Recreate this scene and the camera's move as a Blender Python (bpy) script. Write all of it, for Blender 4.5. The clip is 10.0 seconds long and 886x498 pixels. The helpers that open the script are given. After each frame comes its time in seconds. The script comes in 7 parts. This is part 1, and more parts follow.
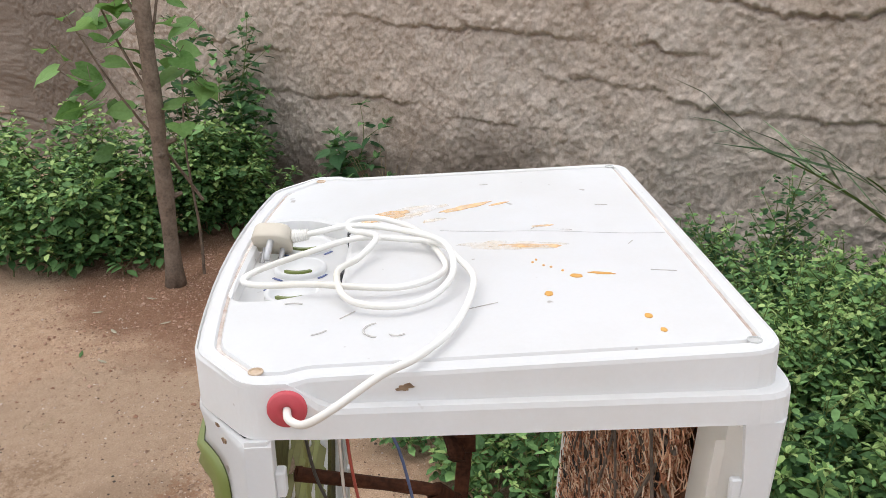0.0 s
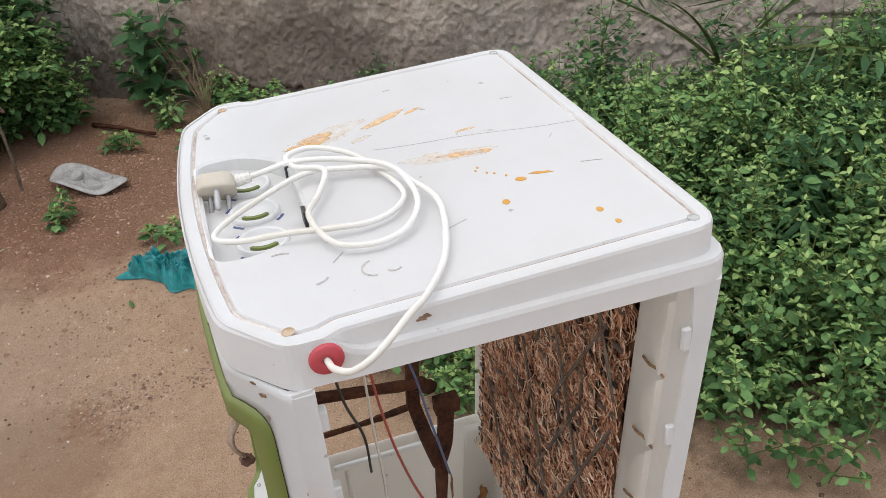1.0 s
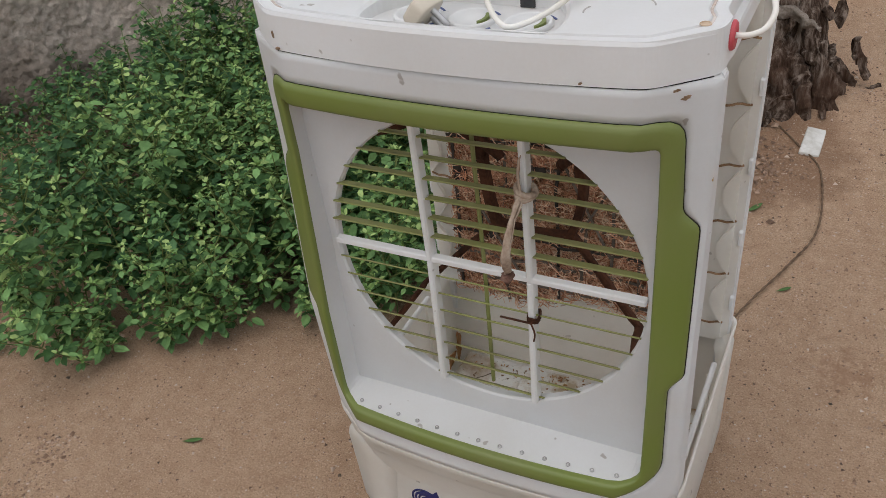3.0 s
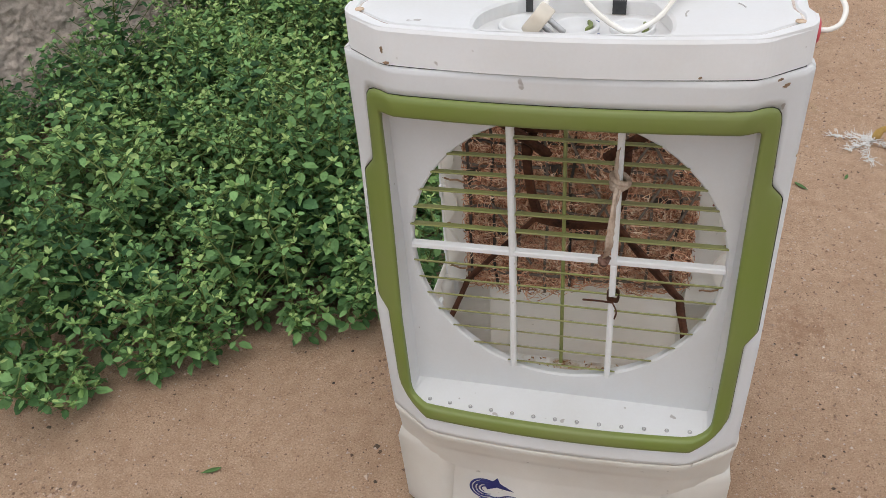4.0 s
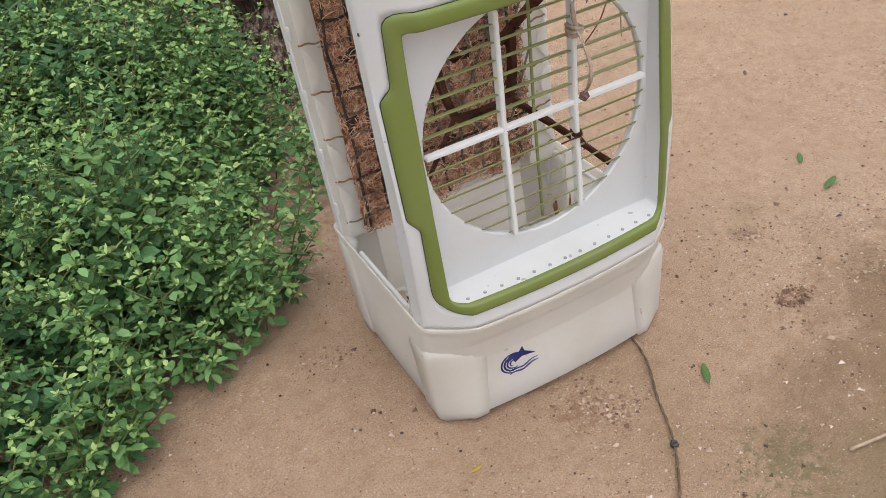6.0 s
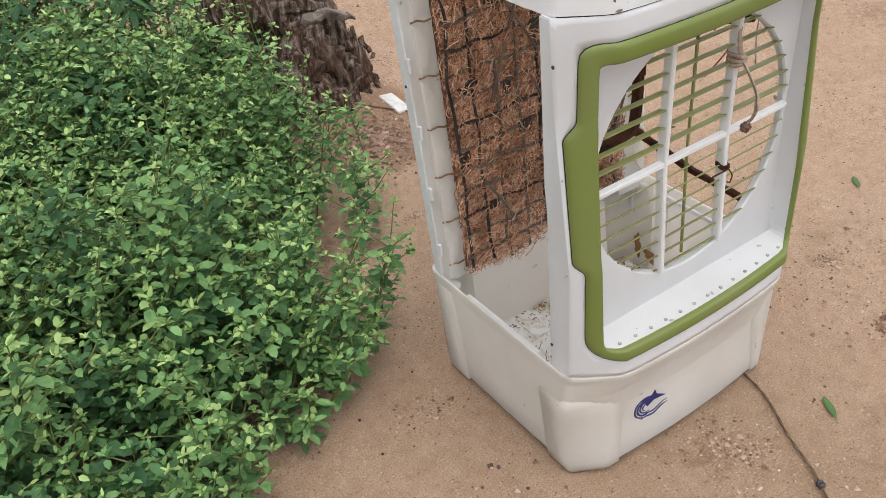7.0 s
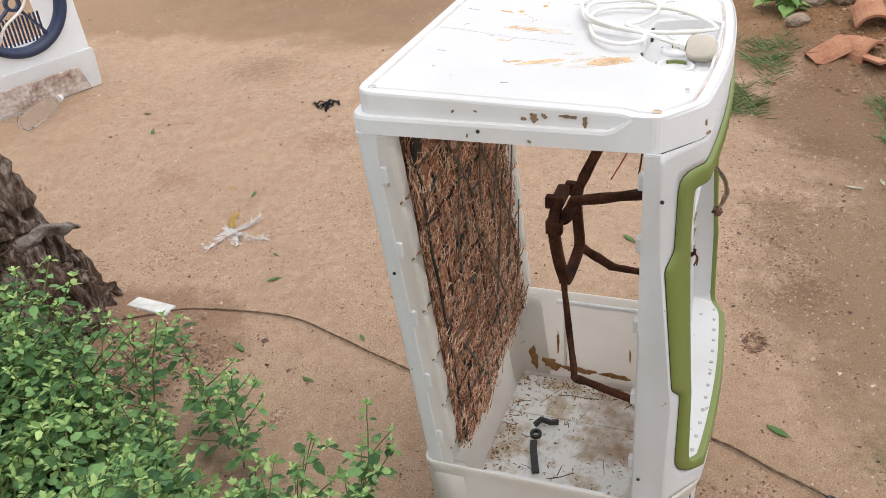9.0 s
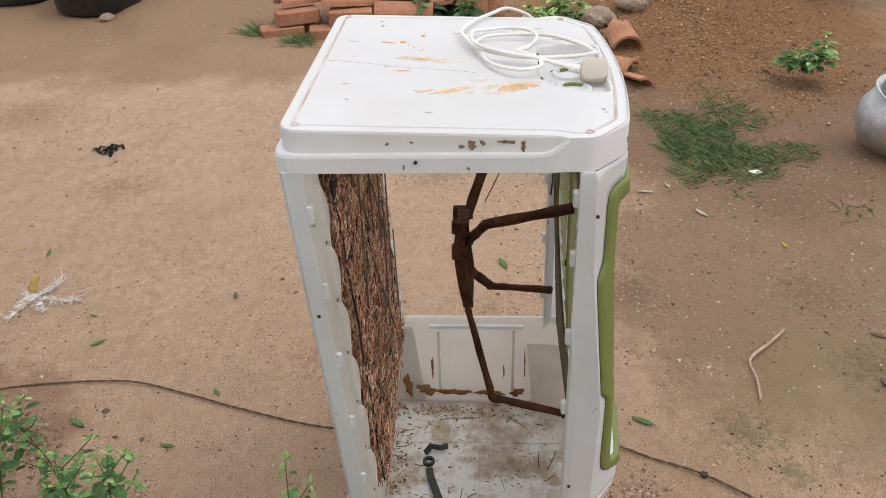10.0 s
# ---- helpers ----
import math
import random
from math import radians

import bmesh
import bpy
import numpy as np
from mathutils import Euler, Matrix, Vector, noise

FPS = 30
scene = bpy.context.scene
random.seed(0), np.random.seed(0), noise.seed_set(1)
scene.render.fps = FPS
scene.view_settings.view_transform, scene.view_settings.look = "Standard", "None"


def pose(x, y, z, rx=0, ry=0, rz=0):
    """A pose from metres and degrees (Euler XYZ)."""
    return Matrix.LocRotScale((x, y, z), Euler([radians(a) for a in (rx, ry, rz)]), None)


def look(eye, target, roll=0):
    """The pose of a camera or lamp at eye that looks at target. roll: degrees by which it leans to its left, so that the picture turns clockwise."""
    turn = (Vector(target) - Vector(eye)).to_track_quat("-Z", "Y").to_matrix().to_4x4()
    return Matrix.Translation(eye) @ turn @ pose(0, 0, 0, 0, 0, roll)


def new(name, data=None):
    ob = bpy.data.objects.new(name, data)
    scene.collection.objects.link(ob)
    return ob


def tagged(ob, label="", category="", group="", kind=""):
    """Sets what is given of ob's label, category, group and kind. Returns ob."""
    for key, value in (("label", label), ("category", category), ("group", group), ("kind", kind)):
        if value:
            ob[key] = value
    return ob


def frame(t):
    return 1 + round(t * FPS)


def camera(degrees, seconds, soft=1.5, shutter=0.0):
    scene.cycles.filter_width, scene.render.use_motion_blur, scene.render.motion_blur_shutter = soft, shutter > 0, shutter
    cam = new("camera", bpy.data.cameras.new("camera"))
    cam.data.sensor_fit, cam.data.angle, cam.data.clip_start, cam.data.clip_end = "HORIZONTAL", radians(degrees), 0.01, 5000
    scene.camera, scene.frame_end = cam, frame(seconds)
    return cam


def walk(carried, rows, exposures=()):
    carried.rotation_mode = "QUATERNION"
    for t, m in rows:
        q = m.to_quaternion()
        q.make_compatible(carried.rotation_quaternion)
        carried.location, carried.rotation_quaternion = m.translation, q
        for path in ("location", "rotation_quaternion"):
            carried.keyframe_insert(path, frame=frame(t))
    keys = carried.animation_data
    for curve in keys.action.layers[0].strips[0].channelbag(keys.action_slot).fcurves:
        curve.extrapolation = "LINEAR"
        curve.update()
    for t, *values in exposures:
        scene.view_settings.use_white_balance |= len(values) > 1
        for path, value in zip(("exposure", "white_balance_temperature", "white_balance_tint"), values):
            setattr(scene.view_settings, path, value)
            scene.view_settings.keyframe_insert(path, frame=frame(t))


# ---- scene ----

cam = camera(54.3, 10.0, soft=0.6)
PATH = [
    (0, (0.81, -0.08, 1.187), (-1.063, -0.022, 0.488), -1.0),
    (0.5, (0.853, -0.085, 1.292), (-0.912, 0.018, 0.358), -2.0),
    (1, (0.816, -0.226, 1.294), (-0.82, 0.233, 0.24), -5.0),
    (1.5, (0.748, -0.398, 1.28), (-0.765, 0.26, 0.149), -5.6),
    (2, (0.59, -0.561, 1.249), (-0.819, 0.197, 0.05), -11.3),
    (2.5, (0.467, -0.744, 1.22), (-0.663, 0.296, -0.062), -7.3),
    (2.7, (0.448, -0.853, 1.199), (-0.539, 0.387, -0.021), -6.7),
    (3.8, (0.161, -1.125, 1.263), (-0.403, 0.402, 0.101), -5.5),
    (4, (0.101, -1.155, 1.26), (-0.338, 0.401, 0.083), -4.3),
    (4.5, (-0.049, -1.307, 1.232), (-0.045, 0.27, 0.002), -3.5),
    (5, (-0.244, -1.349, 1.216), (-0.039, 0.197, -0.037), -1.5),
    (5.2, (-0.31, -1.314, 1.19), (0.026, 0.205, -0.067), -4.3),
    (6.3, (-0.78, -1.221, 1.271), (-0.005, 0.19, 0.084), -6.0),
    (6.5, (-0.834, -1.178, 1.281), (0.008, 0.201, 0.102), -4.8),
    (7, (-0.927, -0.967, 1.245), (-0.075, 0.399, 0.059), -5.6),
    (7.5, (-0.999, -0.781, 1.255), (0.057, 0.401, 0.037), -5.0),
    (8, (-1.115, -0.585, 1.256), (0.262, 0.239, 0.062), -3.1),
    (8.5, (-1.212, -0.432, 1.288), (0.255, 0.248, 0.112), -5.2),
    (9, (-1.213, -0.315, 1.294), (0.366, 0.343, 0.258), -5.5),
    (9.5, (-1.201, -0.199, 1.296), (0.431, 0.31, 0.258), -4.3),
    (10, (-1.246, -0.073, 1.303), (0.478, 0.028, 0.294), -1.7),
]
walk(cam, [(t, look(eye, target, roll)) for t, eye, target, roll in PATH],
     exposures=((0, 0.78, 6500, 10), (0.5, 0.71, 6500, 10), (1, 0.57, 6500, 10), (1.5, 0.35, 6500, 10), (2, 0.21, 6500, 10), (2.5, 0.12, 6550, 10), (2.7, 0.14, 6550, 10), (3.8, 0.48, 6500, 10),
                (4, 0.56, 6500, 10), (4.5, 0.82, 6450, 10), (6.5, 0.85, 6450, 10), (8, 0.98, 6500, 10), (8.5, 0.95, 6500, 10), (9, 0.85, 6500, 10), (9.5, 0.74, 6550, 10), (10, 0.62, 6600, 10)))

# ---- daylight: bright overcast ----
world = bpy.data.worlds.new("sky")
scene.world = world
world.use_nodes = True
wn = world.node_tree
sky = wn.nodes.new("ShaderNodeTexSky")
sky.sky_type = "NISHITA"
sky.sun_disc = False
sky.sun_elevation = radians(75)
sky.sun_rotation = radians(185)
sky.dust_density = 4.0
hs = wn.nodes.new("ShaderNodeHueSaturation")
hs.inputs["Saturation"].default_value = 0.75
wn.links.new(sky.outputs[0], hs.inputs["Color"])
cloud = wn.nodes.new("ShaderNodeMix")
cloud.data_type = "RGBA"
cloud.inputs[0].default_value = 0.65
cloud.inputs[7].default_value = (5.4, 5.5, 5.7, 1.0)
wn.links.new(hs.outputs[0], cloud.inputs[6])
wn.links.new(cloud.outputs[2], wn.nodes["Background"].inputs[0])
wn.nodes["Background"].inputs[1].default_value = 0.15
sun = new("sun", bpy.data.lights.new("sun", "SUN"))
sun.data.energy = 0.5
sun.data.angle = radians(60)
sun.data.color = (1.0, 0.97, 0.93)
sun.matrix_world = look((-0.2, -2.2, 7.8), (0, 0, 0))


# ---- material helpers ----
def rgb(c):
    return (c[0], c[1], c[2], 1.0)


def mat(name):
    m = bpy.data.materials.new(name)
    m.use_nodes = True
    nt = m.node_tree
    return m, nt, nt.nodes["Principled BSDF"]


def nd(nt, kind, **kw):
    n = nt.nodes.new(kind)
    for k, v in kw.items():
        n.inputs[k.replace("_", " ")].default_value = v
    return n


def coords(nt):
    return nt.nodes.new("ShaderNodeTexCoord").outputs["Object"]


def noise_tex(nt, vec, scale, detail=4.0, rough=0.55):
    n = nd(nt, "ShaderNodeTexNoise", Scale=scale, Detail=detail, Roughness=rough)
    nt.links.new(vec, n.inputs["Vector"])
    return n.outputs["Fac"]


def ramp(nt, fac, stops):
    r = nt.nodes.new("ShaderNodeValToRGB")
    el = r.color_ramp.elements
    while len(el) < len(stops):
        el.new(0.5)
    for e, (p, c) in zip(el, stops):
        e.position, e.color = p, rgb(c)
    nt.links.new(fac, r.inputs["Fac"])
    return r.outputs["Color"]


def mixc(nt, fac, a, b, mode="MIX"):
    m = nt.nodes.new("ShaderNodeMix")
    m.data_type, m.blend_type = "RGBA", mode
    for sock, v in ((m.inputs[0], fac), (m.inputs[6], a), (m.inputs[7], b)):
        if isinstance(v, bpy.types.NodeSocket):
            nt.links.new(v, sock)
        elif isinstance(v, (int, float)):
            sock.default_value = v
        else:
            sock.default_value = rgb(v)
    return m.outputs[2]


def bump(nt, bsdf, height, strength, dist):
    b = nd(nt, "ShaderNodeBump", Strength=strength, Distance=dist)
    nt.links.new(height, b.inputs["Height"])
    old = bsdf.inputs["Normal"].links
    if old:
        nt.links.new(old[0].from_socket, b.inputs["Normal"])
    nt.links.new(b.outputs[0], bsdf.inputs["Normal"])


def rough_mat(name, dark, light, scale=20.0, rough=0.8, fine=150.0, bmp=0.4, dist=0.004, metal=0.0, specks=None):
    """Two-scale mottled surface with relief."""
    m, nt, b = mat(name)
    v = coords(nt)
    big = noise_tex(nt, v, scale, 5)
    small = noise_tex(nt, v, fine, 3)
    c = ramp(nt, big, [(0.3, dark), (0.7, light)])
    c = mixc(nt, 0.35, c, ramp(nt, small, [(0.35, dark), (0.65, light)]), "MIX")
    if specks:
        sp = noise_tex(nt, v, specks[1], 2)
        f = ramp(nt, sp, [(specks[2], (0, 0, 0)), (specks[2] + 0.04, (1, 1, 1))])
        c = mixc(nt, f, c, specks[0])
    nt.links.new(c, b.inputs["Base Color"])
    b.inputs["Roughness"].default_value = rough
    b.inputs["Specular IOR Level"].default_value = 0.5 if rough < 0.6 else 0.12
    b.inputs["Metallic"].default_value = metal
    bump(nt, b, big, bmp, dist)
    bump(nt, b, small, bmp, dist * 0.3)
    return m


def plastic(name, base, dirt, amount, rough=0.38, speck=True, thin=0.0):
    """Old moulded plastic: faint yellowing, film of dust, brown specks."""
    m, nt, b = mat(name)
    v = coords(nt)
    film = noise_tex(nt, v, 5.0, 6, 0.6)
    c = mixc(nt, ramp(nt, film, [(0.4, (0, 0, 0)), (0.75, (amount, amount, amount))]), base, dirt)
    if speck:
        sp = noise_tex(nt, v, 55.0, 2, 0.4)
        f = ramp(nt, sp, [(0.75, (0, 0, 0)), (0.78, (0.6, 0.6, 0.6))])
        c = mixc(nt, f, c, (0.16, 0.1, 0.06))
    fine = noise_tex(nt, v, 260.0, 2)
    c = mixc(nt, 0.06, c, ramp(nt, fine, [(0.3, dirt), (0.7, base)]))
    nt.links.new(c, b.inputs["Base Color"])
    rr = nt.nodes.new("ShaderNodeMapRange")
    rr.inputs[3].default_value, rr.inputs[4].default_value = rough - 0.08, rough + 0.22
    nt.links.new(film, rr.inputs[0])
    nt.links.new(rr.outputs[0], b.inputs["Roughness"])
    bump(nt, b, fine, 0.06, 0.001)
    if thin:
        tr = nt.nodes.new("ShaderNodeBsdfTranslucent")
        nt.links.new(mixc(nt, 0.6, c, (0.97, 0.95, 0.91)), tr.inputs["Color"])
        mx = nt.nodes.new("ShaderNodeMixShader")
        mx.inputs[0].default_value = thin
        nt.links.new(b.outputs[0], mx.inputs[1])
        nt.links.new(tr.outputs[0], mx.inputs[2])
        nt.links.new(mx.outputs[0], nt.nodes["Material Output"].inputs[0])
    return m


def leaf_mat(name, dark, light, trans=0.24):
    """Leaf: each leaf its own green, with light passing through the blade."""
    m, nt, b = mat(name)
    g = nt.nodes.new("ShaderNodeNewGeometry")
    c = ramp(nt, g.outputs["Random Per Island"], [(0.0, [x * 0.6 for x in dark]), (0.3, dark), (0.75, light), (1.0, [x * 1.3 for x in light])])
    v = coords(nt)
    n = noise_tex(nt, v, 90.0, 3)
    c = mixc(nt, 0.25, c, ramp(nt, n, [(0.3, [x * 0.55 for x in dark]), (0.7, light)]))
    nt.links.new(c, b.inputs["Base Color"])
    b.inputs["Roughness"].default_value = 0.55
    b.inputs["Specular IOR Level"].default_value = 0.16
    tr = nt.nodes.new("ShaderNodeBsdfTranslucent")
    nt.links.new(mixc(nt, 0.15, c, (0.2, 0.36, 0.07)), tr.inputs["Color"])
    mx = nt.nodes.new("ShaderNodeMixShader")
    mx.inputs[0].default_value = trans
    nt.links.new(b.outputs[0], mx.inputs[1])
    nt.links.new(tr.outputs[0], mx.inputs[2])
    nt.links.new(mx.outputs[0], nt.nodes["Material Output"].inputs[0])
    return m


# ---- materials ----
WHITE = plastic("white_plastic", (0.87, 0.885, 0.9), (0.62, 0.58, 0.5), 0.3, 0.5, True, 0.38)
CREAM = plastic("aged_cream_plastic", (0.9, 0.885, 0.845), (0.6, 0.52, 0.42), 0.4, 0.46, True, 0.58)
GREEN = plastic("olive_green_plastic", (0.145, 0.19, 0.036), (0.2, 0.19, 0.1), 0.4, 0.4, False)
SLAT = plastic("dusty_green_plastic", (0.24, 0.26, 0.08), (0.16, 0.12, 0.07), 0.7, 0.5, False)
CORD = plastic("grubby_white_rubber", (0.8, 0.79, 0.76), (0.45, 0.38, 0.24), 0.55, 0.42, False)
RED = plastic("faded_red_rubber", (0.52, 0.05, 0.07), (0.5, 0.22, 0.22), 0.6, 0.5, False)
BLACKP = rough_mat("black_plastic", (0.012, 0.013, 0.015), (0.05, 0.05, 0.05), 30, 0.5)
RUST = rough_mat("rusty_iron", (0.016, 0.009, 0.007), (0.12, 0.048, 0.026), 24, 0.85, 180, 0.8)
RUSTY = rough_mat("rust_stain", (0.16, 0.08, 0.04), (0.45, 0.3, 0.18), 60, 0.8)
METAL = rough_mat("dull_tin", (0.35, 0.34, 0.33), (0.6, 0.6, 0.6), 25, 0.5, 140, 0.2, 0.003, 0.8)
STRAW_DARK = rough_mat("dark_wood_wool", (0.07, 0.034, 0.02), (0.3, 0.16, 0.1), 40, 0.9)


# ---- mesh helpers ----
def link_mesh(name, mesh, materials, parent=None, label="", smooth=False):
    for m in materials if isinstance(materials, (list, tuple)) else [materials]:
        mesh.materials.append(m)
    if smooth:
        mesh.polygons.foreach_set("use_smooth", [True] * len(mesh.polygons))
    ob = new(name, mesh)
    ob.parent = parent
    if label:
        ob["label"] = label
    return ob


def part(name, bm, material, parent=None, label="", smooth=False):
    """Links a bmesh as one mesh object under a thing or a part."""
    bmesh.ops.recalc_face_normals(bm, faces=bm.faces)
    mesh = bpy.data.meshes.new(name)
    bm.to_mesh(mesh)
    bm.free()
    return link_mesh(name, mesh, material, parent, label, smooth)


def box(bm, c, size, bevel=0.0, m=None, segs=1):
    """A box of that size with its centre at c, turned by m."""
    got = bmesh.ops.create_cube(bm, size=1.0, matrix=Matrix.Diagonal((*size, 1)))
    vs = got["verts"]
    if bevel:
        es = list({e for v in vs for e in v.link_edges})
        r = bmesh.ops.bevel(bm, geom=es, offset=bevel, segments=segs, profile=0.5, affect="EDGES")
        vs = list({v for f in r["faces"] for v in f.verts} | {v for v in vs if v.is_valid})
    bmesh.ops.transform(bm, verts=vs, matrix=Matrix.Translation(c) @ (m or Matrix()))
    return vs


def tube(bm, pts, radii, sides=8, flat=1.0, caps=True):
    """A round bar along points; flat squeezes its section."""
    pts = [Vector(p) for p in pts]
    n = len(pts)
    if isinstance(radii, (int, float)):
        radii = [radii] * n
    rings, up = [], None
    for i, p in enumerate(pts):
        d = (pts[min(i + 1, n - 1)] - pts[max(i - 1, 0)]).normalized()
        if up is None:
            up = d.orthogonal().normalized()
        up = (up - d * up.dot(d)).normalized()
        side = d.cross(up)
        rings.append([bm.verts.new(p + (up * math.cos(a) * flat + side * math.sin(a)) * radii[i])
                      for a in (2 * math.pi * k / sides for k in range(sides))])
    for a, b in zip(rings, rings[1:]):
        for k in range(sides):
            bm.faces.new((a[k], a[(k + 1) % sides], b[(k + 1) % sides], b[k]))
    if caps:
        bm.faces.new(rings[0][::-1])
        bm.faces.new(rings[-1])


def strap(bm, pts, width, thick, across):
    """A flat bar along points, its width along the direction across."""
    pts = [Vector(p) for p in pts]
    n = len(pts)
    rings = []
    for i, p in enumerate(pts):
        d = (pts[min(i + 1, n - 1)] - pts[max(i - 1, 0)]).normalized()
        a = Vector(across)
        a = (a - d * a.dot(d)).normalized()
        b = d.cross(a)
        rings.append([bm.verts.new(p + a * sx * width / 2 + b * sy * thick / 2)
                      for sx, sy in ((-1, -1), (1, -1), (1, 1), (-1, 1))])
    for a, b in zip(rings, rings[1:]):
        for k in range(4):
            bm.faces.new((a[k], a[(k + 1) % 4], b[(k + 1) % 4], b[k]))
    bm.faces.new(rings[0][::-1])
    bm.faces.new(rings[-1])


def smooth_path(pts, n=8):
    """Catmull-Rom through points."""
    p = [Vector(q) for q in pts]
    p = [2 * p[0] - p[1]] + p + [2 * p[-1] - p[-2]]
    out = []
    for i in range(1, len(p) - 2):
        a, b, c, d = p[i - 1:i + 3]
        for k in range(n):
            t = k / n
            out.append(0.5 * (2 * b + (c - a) * t + (2 * a - 5 * b + 4 * c - d) * t * t + (3 * b - 3 * c + d - a) * t ** 3))
    return out + [p[-2]]


def lathe(bm, prof, segs=32, c=(0, 0, 0), m=None):
    """Turns (radius, height) points about z."""
    rings = []
    for r, z in prof:
        rings.append([bm.verts.new((m or Matrix()) @ Vector((r * math.cos(2 * math.pi * k / segs), r * math.sin(2 * math.pi * k / segs), z)) + Vector(c))
                      for k in range(segs)])
    for a, b in zip(rings, rings[1:]):
        for k in range(segs):
            bm.faces.new((a[k], a[(k + 1) % segs], b[(k + 1) % segs], b[k]))
    return rings


def loops(bm, rows, cap_first=False, cap_last=False):
    """Bridges closed loops of equal length."""
    rings = [[bm.verts.new(p) for p in row] for row in rows]
    for a, b in zip(rings, rings[1:]):
        n = len(a)
        for k in range(n):
            bm.faces.new((a[k], a[(k + 1) % n], b[(k + 1) % n], b[k]))
    if cap_first:
        bm.faces.new(rings[0][::-1])
    if cap_last:
        bm.faces.new(rings[-1])
    return rings


def polar(poly, c, angs):
    """Where rays from c at those angles meet a closed outline."""
    p = np.array(poly, float) - np.array(c, float)
    q = np.roll(p, -1, 0)
    e = q - p
    out = []
    for a in angs:
        d = np.array((math.cos(a), math.sin(a)))
        den = d[0] * e[:, 1] - d[1] * e[:, 0]
        den = np.where(abs(den) < 1e-12, 1e-12, den)
        t = (p[:, 0] * e[:, 1] - p[:, 1] * e[:, 0]) / den
        u = (p[:, 0] * d[1] - p[:, 1] * d[0]) / den
        ok = (u > -1e-6) & (u < 1 + 1e-6) & (t > 0)
        r = t[ok].max() if ok.any() else 0.01
        out.append((c[0] + d[0] * r, c[1] + d[1] * r))
    return out


def angles_of(polys, c, n=96):
    a = [2 * math.pi * k / n for k in range(n)]
    for poly in polys:
        a += [math.atan2(p[1] - c[1], p[0] - c[0]) % (2 * math.pi) for p in poly]
    a.sort()
    out = [a[0]]
    for v in a[1:]:
        if v - out[-1] > 0.004:
            out.append(v)
    return out


def fillet(poly, radius, n=5):
    """Rounds the corners of an outline."""
    out = []
    m = len(poly)
    rs = radius if isinstance(radius, (list, tuple)) else [radius] * m
    for i in range(m):
        p = Vector(poly[i])
        a, b = Vector(poly[i - 1]) - p, Vector(poly[(i + 1) % m]) - p
        r = min(rs[i], a.length * 0.45, b.length * 0.45)
        if r <= 0:
            out.append(tuple(p))
            continue
        s, e = p + a.normalized() * r, p + b.normalized() * r
        for k in range(n + 1):
            t = k / n
            out.append(tuple(s * (1 - t) ** 2 + p * 2 * t * (1 - t) + e * t * t))
    return out


def inset(poly, d):
    """Moves an anticlockwise outline inwards."""
    out = []
    m = len(poly)
    for i in range(m):
        p, a, b = Vector(poly[i]), Vector(poly[i - 1]), Vector(poly[(i + 1) % m])
        u, v = (p - a).normalized(), (b - p).normalized()
        n1, n2 = Vector((-u.y, u.x)), Vector((-v.y, v.x))
        n = (n1 + n2)
        n = n / max(n.length_squared / 2, 0.3)
        out.append(tuple(p + n * d))
    return out


def empty(name, label, category, group="", loc=(0, 0, 0)):
    ob = new(name)
    ob.location = loc
    ob.empty_display_size = 0.1
    return tagged(ob, label, category, group)


